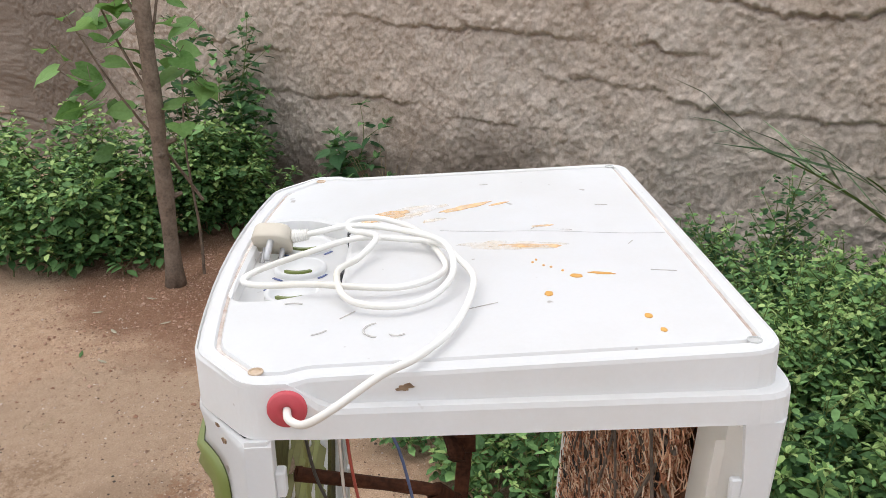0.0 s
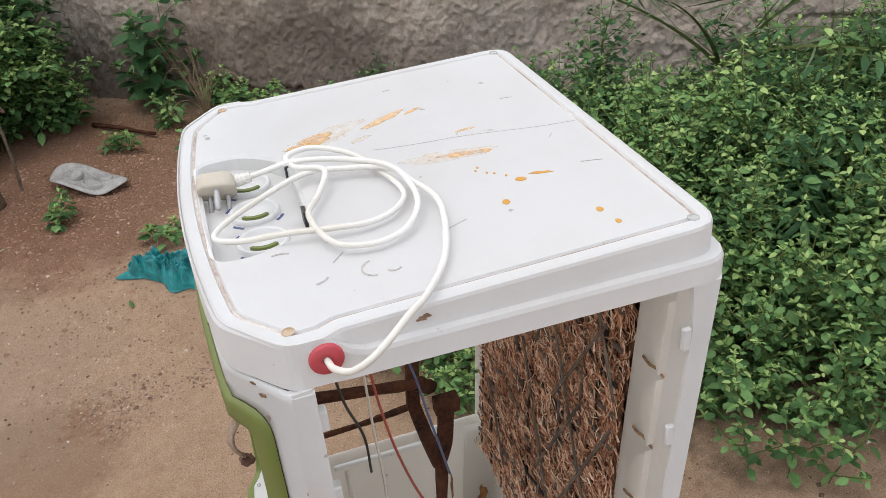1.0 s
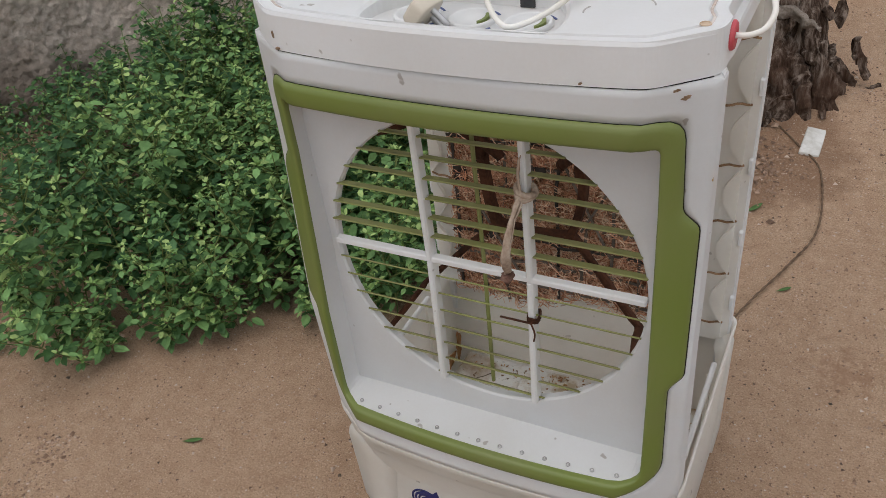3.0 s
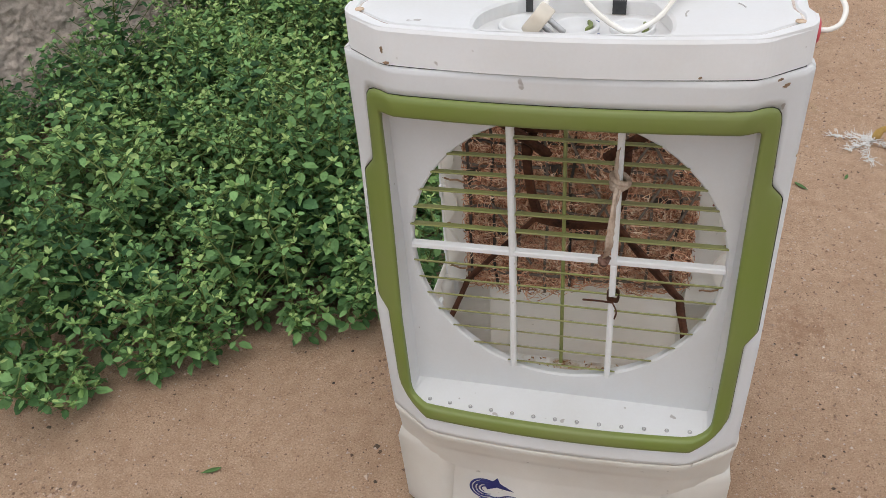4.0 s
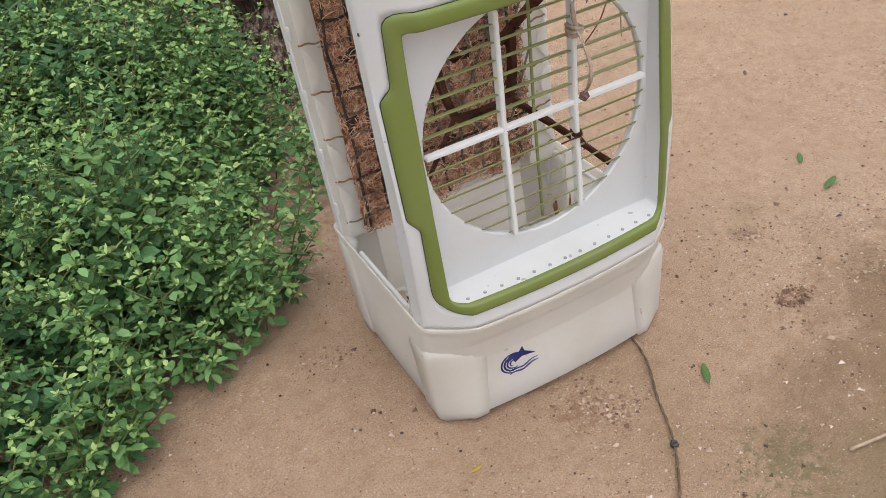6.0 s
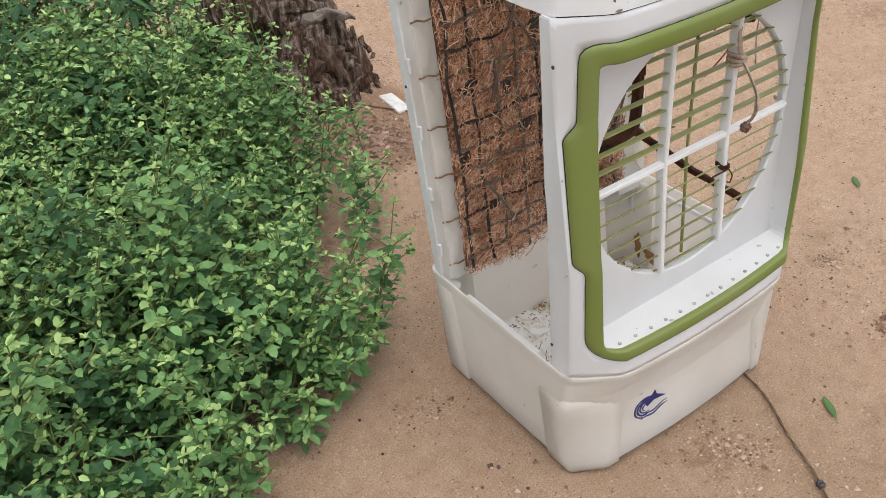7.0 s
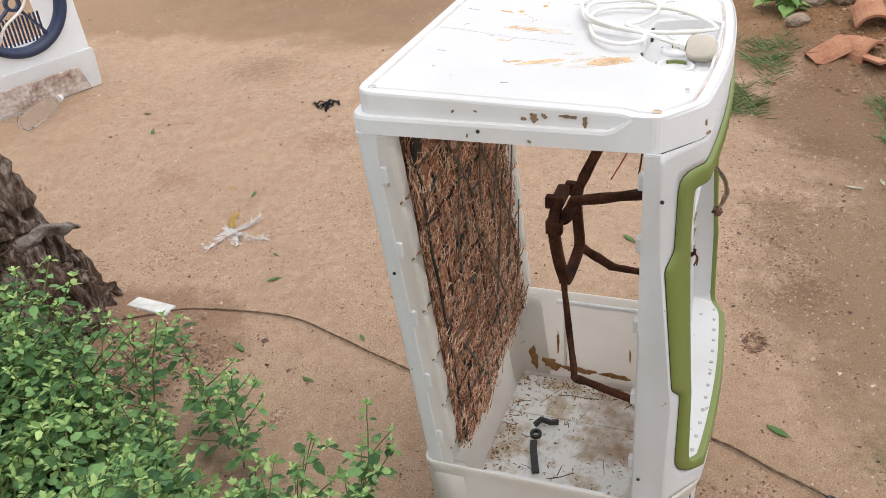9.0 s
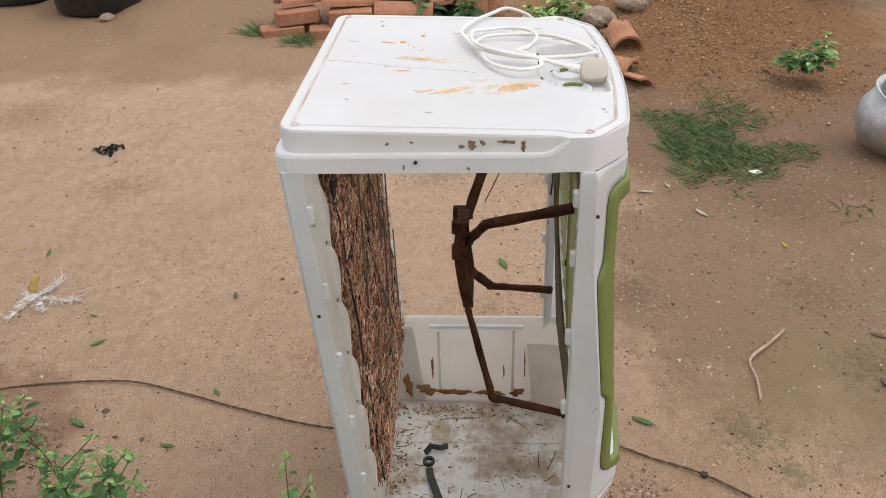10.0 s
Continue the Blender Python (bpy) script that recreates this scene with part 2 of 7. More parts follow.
class Foliage:
    """Collects leaves and stalks and makes one mesh of them."""
    LEAF = np.array([(0, 0, 0), (.34, 0, .02), (.7, 0, .0), (1, 0, -.1), (.26, .48, .12), (.68, .44, .08), (.26, -.48, .12), (.68, -.44, .08)])
    FACES = [(0, 1, 4), (4, 1, 2, 5), (5, 2, 3), (0, 6, 1), (6, 7, 2, 1), (7, 3, 2)]

    def __init__(self):
        self.rows, self.segs = [], []

    def leaf(self, p, d, up, length, width, slot=0):
        self.rows.append((*p, *d, *up, length, width, slot))

    def stalk(self, pts, r0, r1):
        n = len(pts) - 1
        for i in range(n):
            self.segs.append((*pts[i], *pts[i + 1], r0 + (r1 - r0) * i / n, r0 + (r1 - r0) * (i + 1) / n))

    def build(self, name, materials, parent=None, stem_slot=1):
        verts, faces, slots = [], [], []
        base = 0
        if self.rows:
            R = np.array(self.rows, float)
            d = R[:, 3:6]
            d = d / np.linalg.norm(d, axis=1)[:, None]
            up = R[:, 6:9]
            s = np.cross(up, d)
            s /= np.maximum(np.linalg.norm(s, axis=1), 1e-6)[:, None]
            w = np.cross(d, s)
            T = self.LEAF
            lift = np.clip(T[:, 2], 0, 1)[None, :, None] * R[:, None, 10:11] * 0.75 + np.clip(T[:, 2], -1, 0)[None, :, None] * R[:, None, 9:10]
            V = R[:, None, 0:3] + d[:, None] * T[None, :, 0:1] * R[:, None, 9:10] + w[:, None] * lift + s[:, None] * T[None, :, 1:2] * R[:, None, 10:11]
            verts.append(V.reshape(-1, 3))
            for i in range(len(R)):
                b = i * len(T)
                faces += [tuple(b + k for k in f) for f in self.FACES]
                slots += [int(R[i, 11])] * len(self.FACES)
            base = len(R) * len(T)
        if self.segs:
            S = np.array(self.segs, float)
            a, b = S[:, 0:3], S[:, 3:6]
            d = b - a
            d /= np.maximum(np.linalg.norm(d, axis=1), 1e-9)[:, None]
            o = np.cross(d, np.array((0.31, 0.52, 0.2)))
            o /= np.maximum(np.linalg.norm(o, axis=1), 1e-6)[:, None]
            q = np.cross(d, o)
            ring = []
            for e, r in ((a, S[:, 6:7]), (b, S[:, 7:8])):
                for k in range(3):
                    an = 2 * math.pi * k / 3
                    ring.append(e + (o * math.cos(an) + q * math.sin(an)) * r)
            V = np.stack(ring, 1)
            verts.append(V.reshape(-1, 3))
            for i in range(len(S)):
                c = base + i * 6
                for k in range(3):
                    faces.append((c + k, c + (k + 1) % 3, c + 3 + (k + 1) % 3, c + 3 + k))
                    slots.append(stem_slot)
        mesh = bpy.data.meshes.new(name)
        mesh.from_pydata(np.concatenate(verts).tolist(), [], faces)
        ob = link_mesh(name, mesh, materials, parent)
        mesh.polygons.foreach_set("material_index", slots)
        return ob


class BroadFoliage(Foliage):
    """Heart-shaped broad leaves with a drooping tip."""
    LEAF = np.array([(0.08, 0, 0), (.3, 0, .01), (.55, 0, .01), (.8, 0, -.03), (1, 0, -.14), (-.06, .24, .06), (.1, .45, .1), (.32, .5, .12), (.55, .42, .1), (.78, .22, .03),
                     (-.06, -.24, .06), (.1, -.45, .1), (.32, -.5, .12), (.55, -.42, .1), (.78, -.22, .03)])
    FACES = [(0, 6, 5), (0, 1, 7, 6), (1, 2, 8, 7), (2, 3, 9, 8), (3, 4, 9), (0, 10, 11), (0, 11, 12, 1), (1, 12, 13, 2), (2, 13, 14, 3), (3, 14, 4)]


def weed(fo, rng, x, y, h, leaf=0.045, lean=(0, 0), z=0.0, big=False, tone=0):
    """A branching broad-leaved weed."""
    young = 0 if tone == 3 else 2
    lx, ly = lean[0] + rng.normal(0, 0.12), lean[1] + rng.normal(0, 0.12)

    def stem(p, d, length, level):
        n = max(3, int(length / (0.025 if not big else 0.07)))
        pts = [p]
        a0 = rng.uniform(0, 6.28)
        for i in range(n):
            d = d + np.array((rng.normal(0, 0.06), rng.normal(0, 0.06), 0.04 if level else 0.0))
            d = d / np.linalg.norm(d)
            p = p + d * length / n
            pts.append(p)
            f = (i + 1) / n
            if level == 0 and f < 0.08:
                continue
            a0 += 1.57 + rng.normal(0, 0.25)
            size = leaf * (1.15 - 0.65 * f) * rng.uniform(0.6, 1.2)
            for s in (0, math.pi):
                a = a0 + s
                out = np.array((math.cos(a), math.sin(a), rng.uniform(-0.35, 0.35)))
                q = p + out * size * 0.35
                fo.leaf(q, out + np.array((0, 0, -0.15)), (rng.normal(0, 0.3), rng.normal(0, 0.3), 1), size, size * rng.uniform(0.42, 0.7), young if f > 0.72 and rng.random() < 0.55 else tone)
                if level == 0 and f < 0.85 and rng.random() < 0.6:
                    stem(p, np.array((math.cos(a), math.sin(a), 0.75)), length * (1 - f * 0.7) * rng.uniform(0.3, 0.5), 1)
        for k in range(5):
            a = rng.uniform(0, 6.28)
            fo.leaf(p, (math.cos(a), math.sin(a), rng.uniform(0.3, 1.2)), (0, 0, 1), leaf * rng.uniform(0.3, 0.5), leaf * rng.uniform(0.14, 0.24), young)
        fo.stalk(pts, 0.0035 * h / 0.5 if level == 0 else 0.0018, 0.001)

    stem(np.array((x, y, z)), np.array((lx, ly, 1.0)), h, 0)


# ---- ground ----
def soil_height(x, y):
    """Bumps of the yard: a mound of earth, a rough patch, a washed-out step; level round the cooler."""
    d = np.hypot(x, y)
    z = 0.004 * np.sin(3.1 * x + 1.3 * np.sin(2.3 * y)) * np.cos(2.7 * y + 0.9 * np.sin(1.9 * x))
    z = z * np.clip((d - 0.5) / 0.8, 0, 1)
    z = z + 0.42 * np.exp(-(((x - 3.45) / 0.75) ** 2 + ((y + 1.25) / 0.6) ** 2) * 1.4)
    z = z + 0.09 * np.exp(-(((x - 2.7) / 0.6) ** 2 + ((y + 0.65) / 0.5) ** 2) * 1.5)
    edge = 0.6 * (x - 2.86) - 0.8 * (y - 1.38) * 0.75 + 0.07 * np.sin(5 * y) + 0.04 * np.sin(11 * y + 1)
    z = z + 0.035 / (1 + np.exp(-np.clip(edge * 40, -30, 30))) * np.clip((y - 0.5) / 0.4, 0, 1) * (np.hypot(x, y) < 6)
    z = z + 0.06 * np.exp(-(((x - 0.2) / 0.35) ** 2 + ((y - 1.5) / 0.4) ** 2) * 1.5)
    return z


MOSS = ((0.19, -0.64, 0.2, (0.15, 0.15, 0.075)), (0.08, -0.7, 0.14, (0.15, 0.16, 0.08)), (0.76, -0.46, 0.26, (0.16, 0.1, 0.065)), (-0.03, -0.36, 0.12, (0.24, 0.135, 0.085)), (0.52, -0.35, 0.06, (0.22, 0.11, 0.06)), (0.42, -1.0, 0.3, (0.16, 0.13, 0.075)),
        (-0.85, -0.62, 0.2, (0.24, 0.13, 0.08)), (-0.95, -1.0, 0.25, (0.22, 0.14, 0.09)), (1.0, 1.6, 0.25, (0.3, 0.19, 0.13)), (1.5, 0.1, 0.3, (0.27, 0.17, 0.11)), (0.45, 0.35, 0.18, (0.3, 0.18, 0.12)), (-1.9, -0.8, 0.6, (0.2, 0.1, 0.065)), (1.2, -0.4, 0.3, (0.2, 0.125, 0.08)), (1.65, -0.5, 0.35, (0.18, 0.11, 0.07)), (0.75, -0.95, 0.3, (0.17, 0.12, 0.07)), (1.3, -1.05, 0.4, (0.17, 0.105, 0.065)),
        (2.1, -0.55, 0.35, (0.2, 0.12, 0.07)), (1.4, 1.2, 0.35, (0.3, 0.19, 0.13)), (2.1, 1.9, 0.5, (0.24, 0.155, 0.1)), (1.9, 0.6, 0.3, (0.28, 0.175, 0.12)))


def build_ground():
    n = 280
    u = np.linspace(-1, 1, n)
    ax = 5.4 * u + 80000 * np.sign(u) * np.clip(abs(u) - 0.85, 0, 1) ** 3
    X, Y = np.meshgrid(ax, ax, indexing="ij")
    Z = soil_height(X, Y)
    rng = np.random.default_rng(3)
    rough = rng.normal(0, 1, (n, n))
    k = (rough + np.roll(rough, 1, 0) + np.roll(rough, 1, 1) + np.roll(rough, (1, 1), (0, 1))) / 4
    Z = Z + k * 0.0007 * np.clip((np.hypot(X, Y) - 0.35) / 0.3, 0.15, 1) * (np.hypot(X, Y) < 6)
    verts = np.stack((X, Y, Z), -1).reshape(-1, 3)
    i, j = np.meshgrid(np.arange(n - 1), np.arange(n - 1), indexing="ij")
    a = (i * n + j).ravel()
    faces = np.stack((a, a + n, a + n + 1, a + 1), 1)
    mesh = bpy.data.meshes.new("ground")
    mesh.from_pydata(verts.tolist(), [], faces.tolist())
    m, nt, b = mat("sandy_earth")
    v = coords(nt)
    broad = noise_tex(nt, v, 0.9, 4, 0.6)
    mid = noise_tex(nt, v, 7.0, 6, 0.65)
    grit = noise_tex(nt, v, 270.0, 4, 0.75)
    fleck = noise_tex(nt, v, 480.0, 2, 0.6)
    blot = noise_tex(nt, v, 28.0, 10, 0.82)
    c = ramp(nt, mid, [(0.3, (0.385, 0.262, 0.187)), (0.5, (0.45, 0.315, 0.23)), (0.72, (0.505, 0.365, 0.273))])
    c = mixc(nt, 0.45, c, ramp(nt, blot, [(0.36, (0.33, 0.215, 0.15)), (0.5, (0.455, 0.32, 0.235)), (0.64, (0.55, 0.41, 0.32))]))
    wet = ramp(nt, broad, [(0.56, (0, 0, 0)), (0.66, (0.35, 0.35, 0.35))])
    c = mixc(nt, wet, c, (0.27, 0.18, 0.105))
    moss = noise_tex(nt, v, 2.3, 5, 0.7)
    c = mixc(nt, ramp(nt, moss, [(0.64, (0, 0, 0)), (0.70, (0.3, 0.3, 0.3))]), c, (0.19, 0.17, 0.07))
    scuff = noise_tex(nt, v, 3.4, 9, 0.72)
    c = mixc(nt, ramp(nt, scuff, [(0.5, (0, 0, 0)), (0.62, (0.3, 0.3, 0.3))]), c, (0.35, 0.225, 0.155))
    c = mixc(nt, ramp(nt, noise_tex(nt, v, 1.7, 8, 0.7), [(0.56, (0, 0, 0)), (0.68, (0.3, 0.3, 0.3))]), c, (0.56, 0.43, 0.34))
    c = mixc(nt, ramp(nt, grit, [(0.36, (0.75, 0.75, 0.75)), (0.46, (0, 0, 0))]), c, (0.2, 0.12, 0.08))
    c = mixc(nt, ramp(nt, grit, [(0.57, (0, 0, 0)), (0.66, (0.7, 0.7, 0.7))]), c, (0.68, 0.56, 0.46))
    sx = nt.nodes.new("ShaderNodeSeparateXYZ")
    nt.links.new(v, sx.inputs[0])
    far = nt.nodes.new("ShaderNodeMath")
    far.operation = "MULTIPLY_ADD"
    nt.links.new(noise_tex(nt, v, 1.4, 10, 0.74), far.inputs[0])
    far.inputs[1].default_value = 1.1
    nt.links.new(sx.outputs["X"], far.inputs[2])
    half = nt.nodes.new("ShaderNodeMath")
    half.operation = "MULTIPLY"
    nt.links.new(far.outputs[0], half.inputs[0])
    half.inputs[1].default_value = 0.2
    c = mixc(nt, ramp(nt, half.outputs[0], [(0.595, (0, 0, 0)), (0.63, (0.75, 0.75, 0.75)), (0.74, (0.75, 0.75, 0.75)), (0.78, (0.9, 0.9, 0.9))]), c, (0.275, 0.18, 0.112))
    # patches of earth colour; the two near-black ones paint shade under the weeds
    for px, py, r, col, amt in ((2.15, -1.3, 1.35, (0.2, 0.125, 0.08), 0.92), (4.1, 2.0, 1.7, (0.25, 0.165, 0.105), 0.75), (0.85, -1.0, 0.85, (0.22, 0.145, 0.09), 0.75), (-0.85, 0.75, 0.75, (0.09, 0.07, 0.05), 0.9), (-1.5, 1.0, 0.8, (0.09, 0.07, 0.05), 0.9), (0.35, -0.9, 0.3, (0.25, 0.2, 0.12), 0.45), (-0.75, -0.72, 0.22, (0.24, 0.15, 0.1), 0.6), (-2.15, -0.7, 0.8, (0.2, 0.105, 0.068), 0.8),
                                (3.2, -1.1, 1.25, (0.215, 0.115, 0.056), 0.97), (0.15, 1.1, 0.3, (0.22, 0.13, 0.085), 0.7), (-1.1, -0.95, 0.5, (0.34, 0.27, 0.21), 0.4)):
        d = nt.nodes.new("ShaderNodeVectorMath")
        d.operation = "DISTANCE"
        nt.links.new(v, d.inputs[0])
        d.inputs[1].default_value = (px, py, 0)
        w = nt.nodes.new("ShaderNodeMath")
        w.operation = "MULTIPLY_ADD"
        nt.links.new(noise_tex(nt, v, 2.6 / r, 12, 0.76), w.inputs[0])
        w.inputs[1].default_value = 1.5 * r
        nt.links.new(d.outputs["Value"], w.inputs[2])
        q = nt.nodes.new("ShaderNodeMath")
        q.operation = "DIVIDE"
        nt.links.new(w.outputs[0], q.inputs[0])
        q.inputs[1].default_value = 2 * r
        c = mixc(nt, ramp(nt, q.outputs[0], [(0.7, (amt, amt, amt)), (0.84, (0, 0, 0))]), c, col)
    c = mixc(nt, ramp(nt, grit, [(0.6, (0, 0, 0)), (0.7, (0.6, 0.6, 0.6))]), c, (0.6, 0.48, 0.38))
    c = mixc(nt, ramp(nt, fleck, [(0.3, (0.6, 0.6, 0.6)), (0.4, (0, 0, 0))]), c, (0.16, 0.1, 0.065))
    c = mixc(nt, ramp(nt, fleck, [(0.64, (0, 0, 0)), (0.72, (0.7, 0.7, 0.7))]), c, (0.72, 0.6, 0.5))
    speck = noise_tex(nt, v, 42.0, 8, 0.8)
    for px, py, r, col in MOSS:
        d = nt.nodes.new("ShaderNodeVectorMath")
        d.operation = "DISTANCE"
        nt.links.new(v, d.inputs[0])
        d.inputs[1].default_value = (px, py, 0)
        w = nt.nodes.new("ShaderNodeMath")
        w.operation = "MULTIPLY_ADD"
        nt.links.new(speck, w.inputs[0])
        w.inputs[1].default_value = -3.0 * r
        nt.links.new(d.outputs["Value"], w.inputs[2])
        q = nt.nodes.new("ShaderNodeMath")
        q.operation = "DIVIDE"
        nt.links.new(w.outputs[0], q.inputs[0])
        q.inputs[1].default_value = r
        off = nt.nodes.new("ShaderNodeMath")
        off.operation = "ADD"
        nt.links.new(q.outputs[0], off.inputs[0])
        off.inputs[1].default_value = 1.4
        c = mixc(nt, ramp(nt, off.outputs[0], [(0.0, (0.6, 0.6, 0.6)), (0.22, (0, 0, 0))]), c, col)
    c = mixc(nt, 1.0, c, (1.215, 1.17, 1.065), "MULTIPLY")
    nt.links.new(c, b.inputs["Base Color"])
    b.inputs["Roughness"].default_value = 0.92
    b.inputs["Specular IOR Level"].default_value = 0.2
    bump(nt, b, mid, 0.18, 0.012)
    bump(nt, b, scuff, 0.2, 0.015)
    bump(nt, b, grit, 1.0, 0.007)
    bump(nt, b, noise_tex(nt, v, 90.0, 5, 0.75), 0.5, 0.006)
    bump(nt, b, blot, 0.7, 0.01)
    return tagged(link_mesh("ground", mesh, m, None, "", True), "bare sandy earth yard with grit, damp patches and shade painted under weeds", "ground", "", "structure")


build_ground()

# ---- mud wall ----
WA = radians(56)
WDIR = Vector((math.cos(WA), math.sin(WA), 0))
WOUT = Vector((WDIR.y, -WDIR.x, 0))
W0 = Vector((-2.80, -0.30, 0))


def build_wall():
    """A weathered wall of rammed mud in uneven lifts, each lift overhanging the next."""
    na, nz = 860, 230
    s = np.concatenate((np.linspace(-3.6, -2.3, 40), np.linspace(-2.29, 3.2, 780), np.linspace(3.25, 5.4, 40)))
    z = np.concatenate((np.linspace(-0.1, 1.3, 205), np.linspace(1.31, 1.5, 25)))
    S, Z = np.meshgrid(s, z, indexing="ij")
    rng = np.random.default_rng(11)

    def soft(n0, n1):
        g = rng.normal(0, 1, (n0, n1))
        xi = np.linspace(0, n0 - 1.001, na)
        zi = np.linspace(0, n1 - 1.001, nz)
        i, j = xi.astype(int), zi.astype(int)
        fx, fz = (xi - i)[:, None], (zi - j)[None]
        fx, fz = fx * fx * (3 - 2 * fx), fz * fz * (3 - 2 * fz)
        return (g[i][:, j] * (1 - fx) * (1 - fz) + g[i + 1][:, j] * fx * (1 - fz) + g[i][:, j + 1] * (1 - fx) * fz + g[i + 1][:, j + 1] * fx * fz)

    wave = 0.009 * np.sin(S * 1.7) + 0.012 * np.sin(S * 0.6 + 1) + 0.012 * soft(60, 2) - 0.048 * (S - 0.6)
    D = np.zeros_like(S)
    jit = [0.007 * soft(160, 2) + 0.004 * soft(420, 2) for _ in range(9)]
    chop = [np.clip(0.7 + 0.6 * soft(34, 2), 0.15, 1.1) for _ in range(9)]
    for k, zc in enumerate((0.05, 0.47, 0.645, 0.80, 0.97, 1.2, 1.4, 1.7, 2.2)):
        off = zc + wave + 0.012 * np.sin(S * (4 + k) + k) + jit[k]
        gate = np.clip(np.sin(S * (1.3 + 0.37 * k) + 2.1 * k) * 1.6 + 0.7, 0.05, 1) * chop[k]
        t = (Z - off)
        D += gate * (0.02 * np.exp(-np.clip(t, 0, 9) / 0.09) * (t > 0) - 0.024 * np.exp(-(t / 0.008) ** 2))
    D += 0.008 * soft(26, 9) + 0.0028 * soft(90, 18) + 0.0026 * soft(240, 46) + 0.0042 * np.clip(soft(440, 84), -0.5, 2) + 0.0022 * rng.normal(0, 1, S.shape)
    D += np.where(Z < 0.25, (0.25 - Z) * 0.12, 0)
    P = np.array(W0)[None, None] + np.array(WDIR)[None, None] * S[..., None] + np.array(WOUT)[None, None] * D[..., None]
    P[..., 2] = Z
    back = np.array(W0) - np.array(WOUT) * 0.35
    verts = P.reshape(-1, 3).tolist()
    faces = []
    for i in range(na - 1):
        for j in range(nz - 1):
            a = i * nz + j
            faces.append((a, a + nz, a + nz + 1, a + 1))
    base = len(verts)
    for i in range(na):
        q = back + np.array(WDIR) * s[i]
        verts += [(q[0], q[1], 1.5), (q[0], q[1], -0.1)]
    for i in range(na - 1):
        a, t = base + 2 * i, i * nz + nz - 1
        faces.append((t, t + nz, a + 2, a))
        faces.append((a, a + 2, a + 3, a + 1))
    mesh = bpy.data.meshes.new("wall_mud")
    mesh.from_pydata(verts, [], faces)
    m, nt, b = mat("weathered_mud")
    v = coords(nt)
    big = noise_tex(nt, v, 1.6, 5, 0.6)
    mid = noise_tex(nt, v, 14.0, 8, 0.72)
    fine = noise_tex(nt, v, 75.0, 6, 0.75)
    c = ramp(nt, big, [(0.36, (0.40, 0.31, 0.24)), (0.52, (0.52, 0.45, 0.39)), (0.66, (0.6, 0.56, 0.51))])
    c = mixc(nt, 0.5, c, ramp(nt, mid, [(0.34, (0.34, 0.26, 0.2)), (0.5, (0.52, 0.45, 0.38)), (0.68, (0.66, 0.6, 0.55))]))
    c = mixc(nt, 0.4, c, ramp(nt, fine, [(0.35, (0.24, 0.19, 0.15)), (0.65, (0.7, 0.64, 0.58))]))
    c = mixc(nt, 1.0, c, (1.12, 1.08, 1.05), "MULTIPLY")
    # wall foot darkened in brown patches; foliage shade painted at the far left end
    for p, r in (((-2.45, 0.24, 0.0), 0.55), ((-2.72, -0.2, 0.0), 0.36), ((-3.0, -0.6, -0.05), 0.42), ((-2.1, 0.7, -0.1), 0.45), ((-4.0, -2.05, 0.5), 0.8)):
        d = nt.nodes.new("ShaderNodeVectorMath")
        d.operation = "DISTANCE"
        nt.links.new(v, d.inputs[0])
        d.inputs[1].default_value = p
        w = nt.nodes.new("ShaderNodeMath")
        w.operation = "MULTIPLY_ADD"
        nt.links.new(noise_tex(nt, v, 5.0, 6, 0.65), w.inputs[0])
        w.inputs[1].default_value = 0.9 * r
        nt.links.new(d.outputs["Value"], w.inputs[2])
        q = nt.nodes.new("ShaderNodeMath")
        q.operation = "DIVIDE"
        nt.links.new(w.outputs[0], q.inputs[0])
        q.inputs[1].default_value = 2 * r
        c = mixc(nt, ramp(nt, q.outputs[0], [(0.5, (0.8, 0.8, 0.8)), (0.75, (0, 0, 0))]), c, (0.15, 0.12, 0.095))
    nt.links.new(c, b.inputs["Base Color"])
    b.inputs["Roughness"].default_value = 0.95
    b.inputs["Specular IOR Level"].default_value = 0.1
    bump(nt, b, mid, 0.5, 0.02)
    bump(nt, b, fine, 0.8, 0.01)
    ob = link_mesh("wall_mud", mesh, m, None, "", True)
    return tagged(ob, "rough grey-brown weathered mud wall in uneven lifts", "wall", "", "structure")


build_wall()


# ---- the air cooler ----
def hw(z):
    """Half width of the case at height z."""
    return 0.2585 + 0.0145 * min(max(z, 0), 0.842) / 0.842


def yb(z):
    """Back face at height z."""
    return 0.132 + 0.06 * min(z, 0.86) / 0.86


def yf(x, z, lift=0.0):
    """Bowed front with slanted corners; its lower half leans outwards."""
    a, xe = abs(x), hw(z)
    xc = 0.186 + 0.019 * min(max(z, 0), 0.84) / 0.84
    lean = 0.065 * max(0.70 - z, 0)
    if a < xc:
        return -0.267 + 0.010 * (a / xc) ** 2 - lean - lift
    drop = np.interp(z, (0.25, 0.45, 0.82), (0.052, 0.034, 0.048))
    return -0.257 - lean + float(drop) * min((a - xc) / (xe - xc), 1.3) - lift


def yp(z):
    """Face of the recessed panel, which leans a little too."""
    return -0.2205 - 0.05 * max(0.557 - z, 0)


cooler = empty("air_cooler", "old white and olive-green plastic air cooler with open sides", "air cooler")


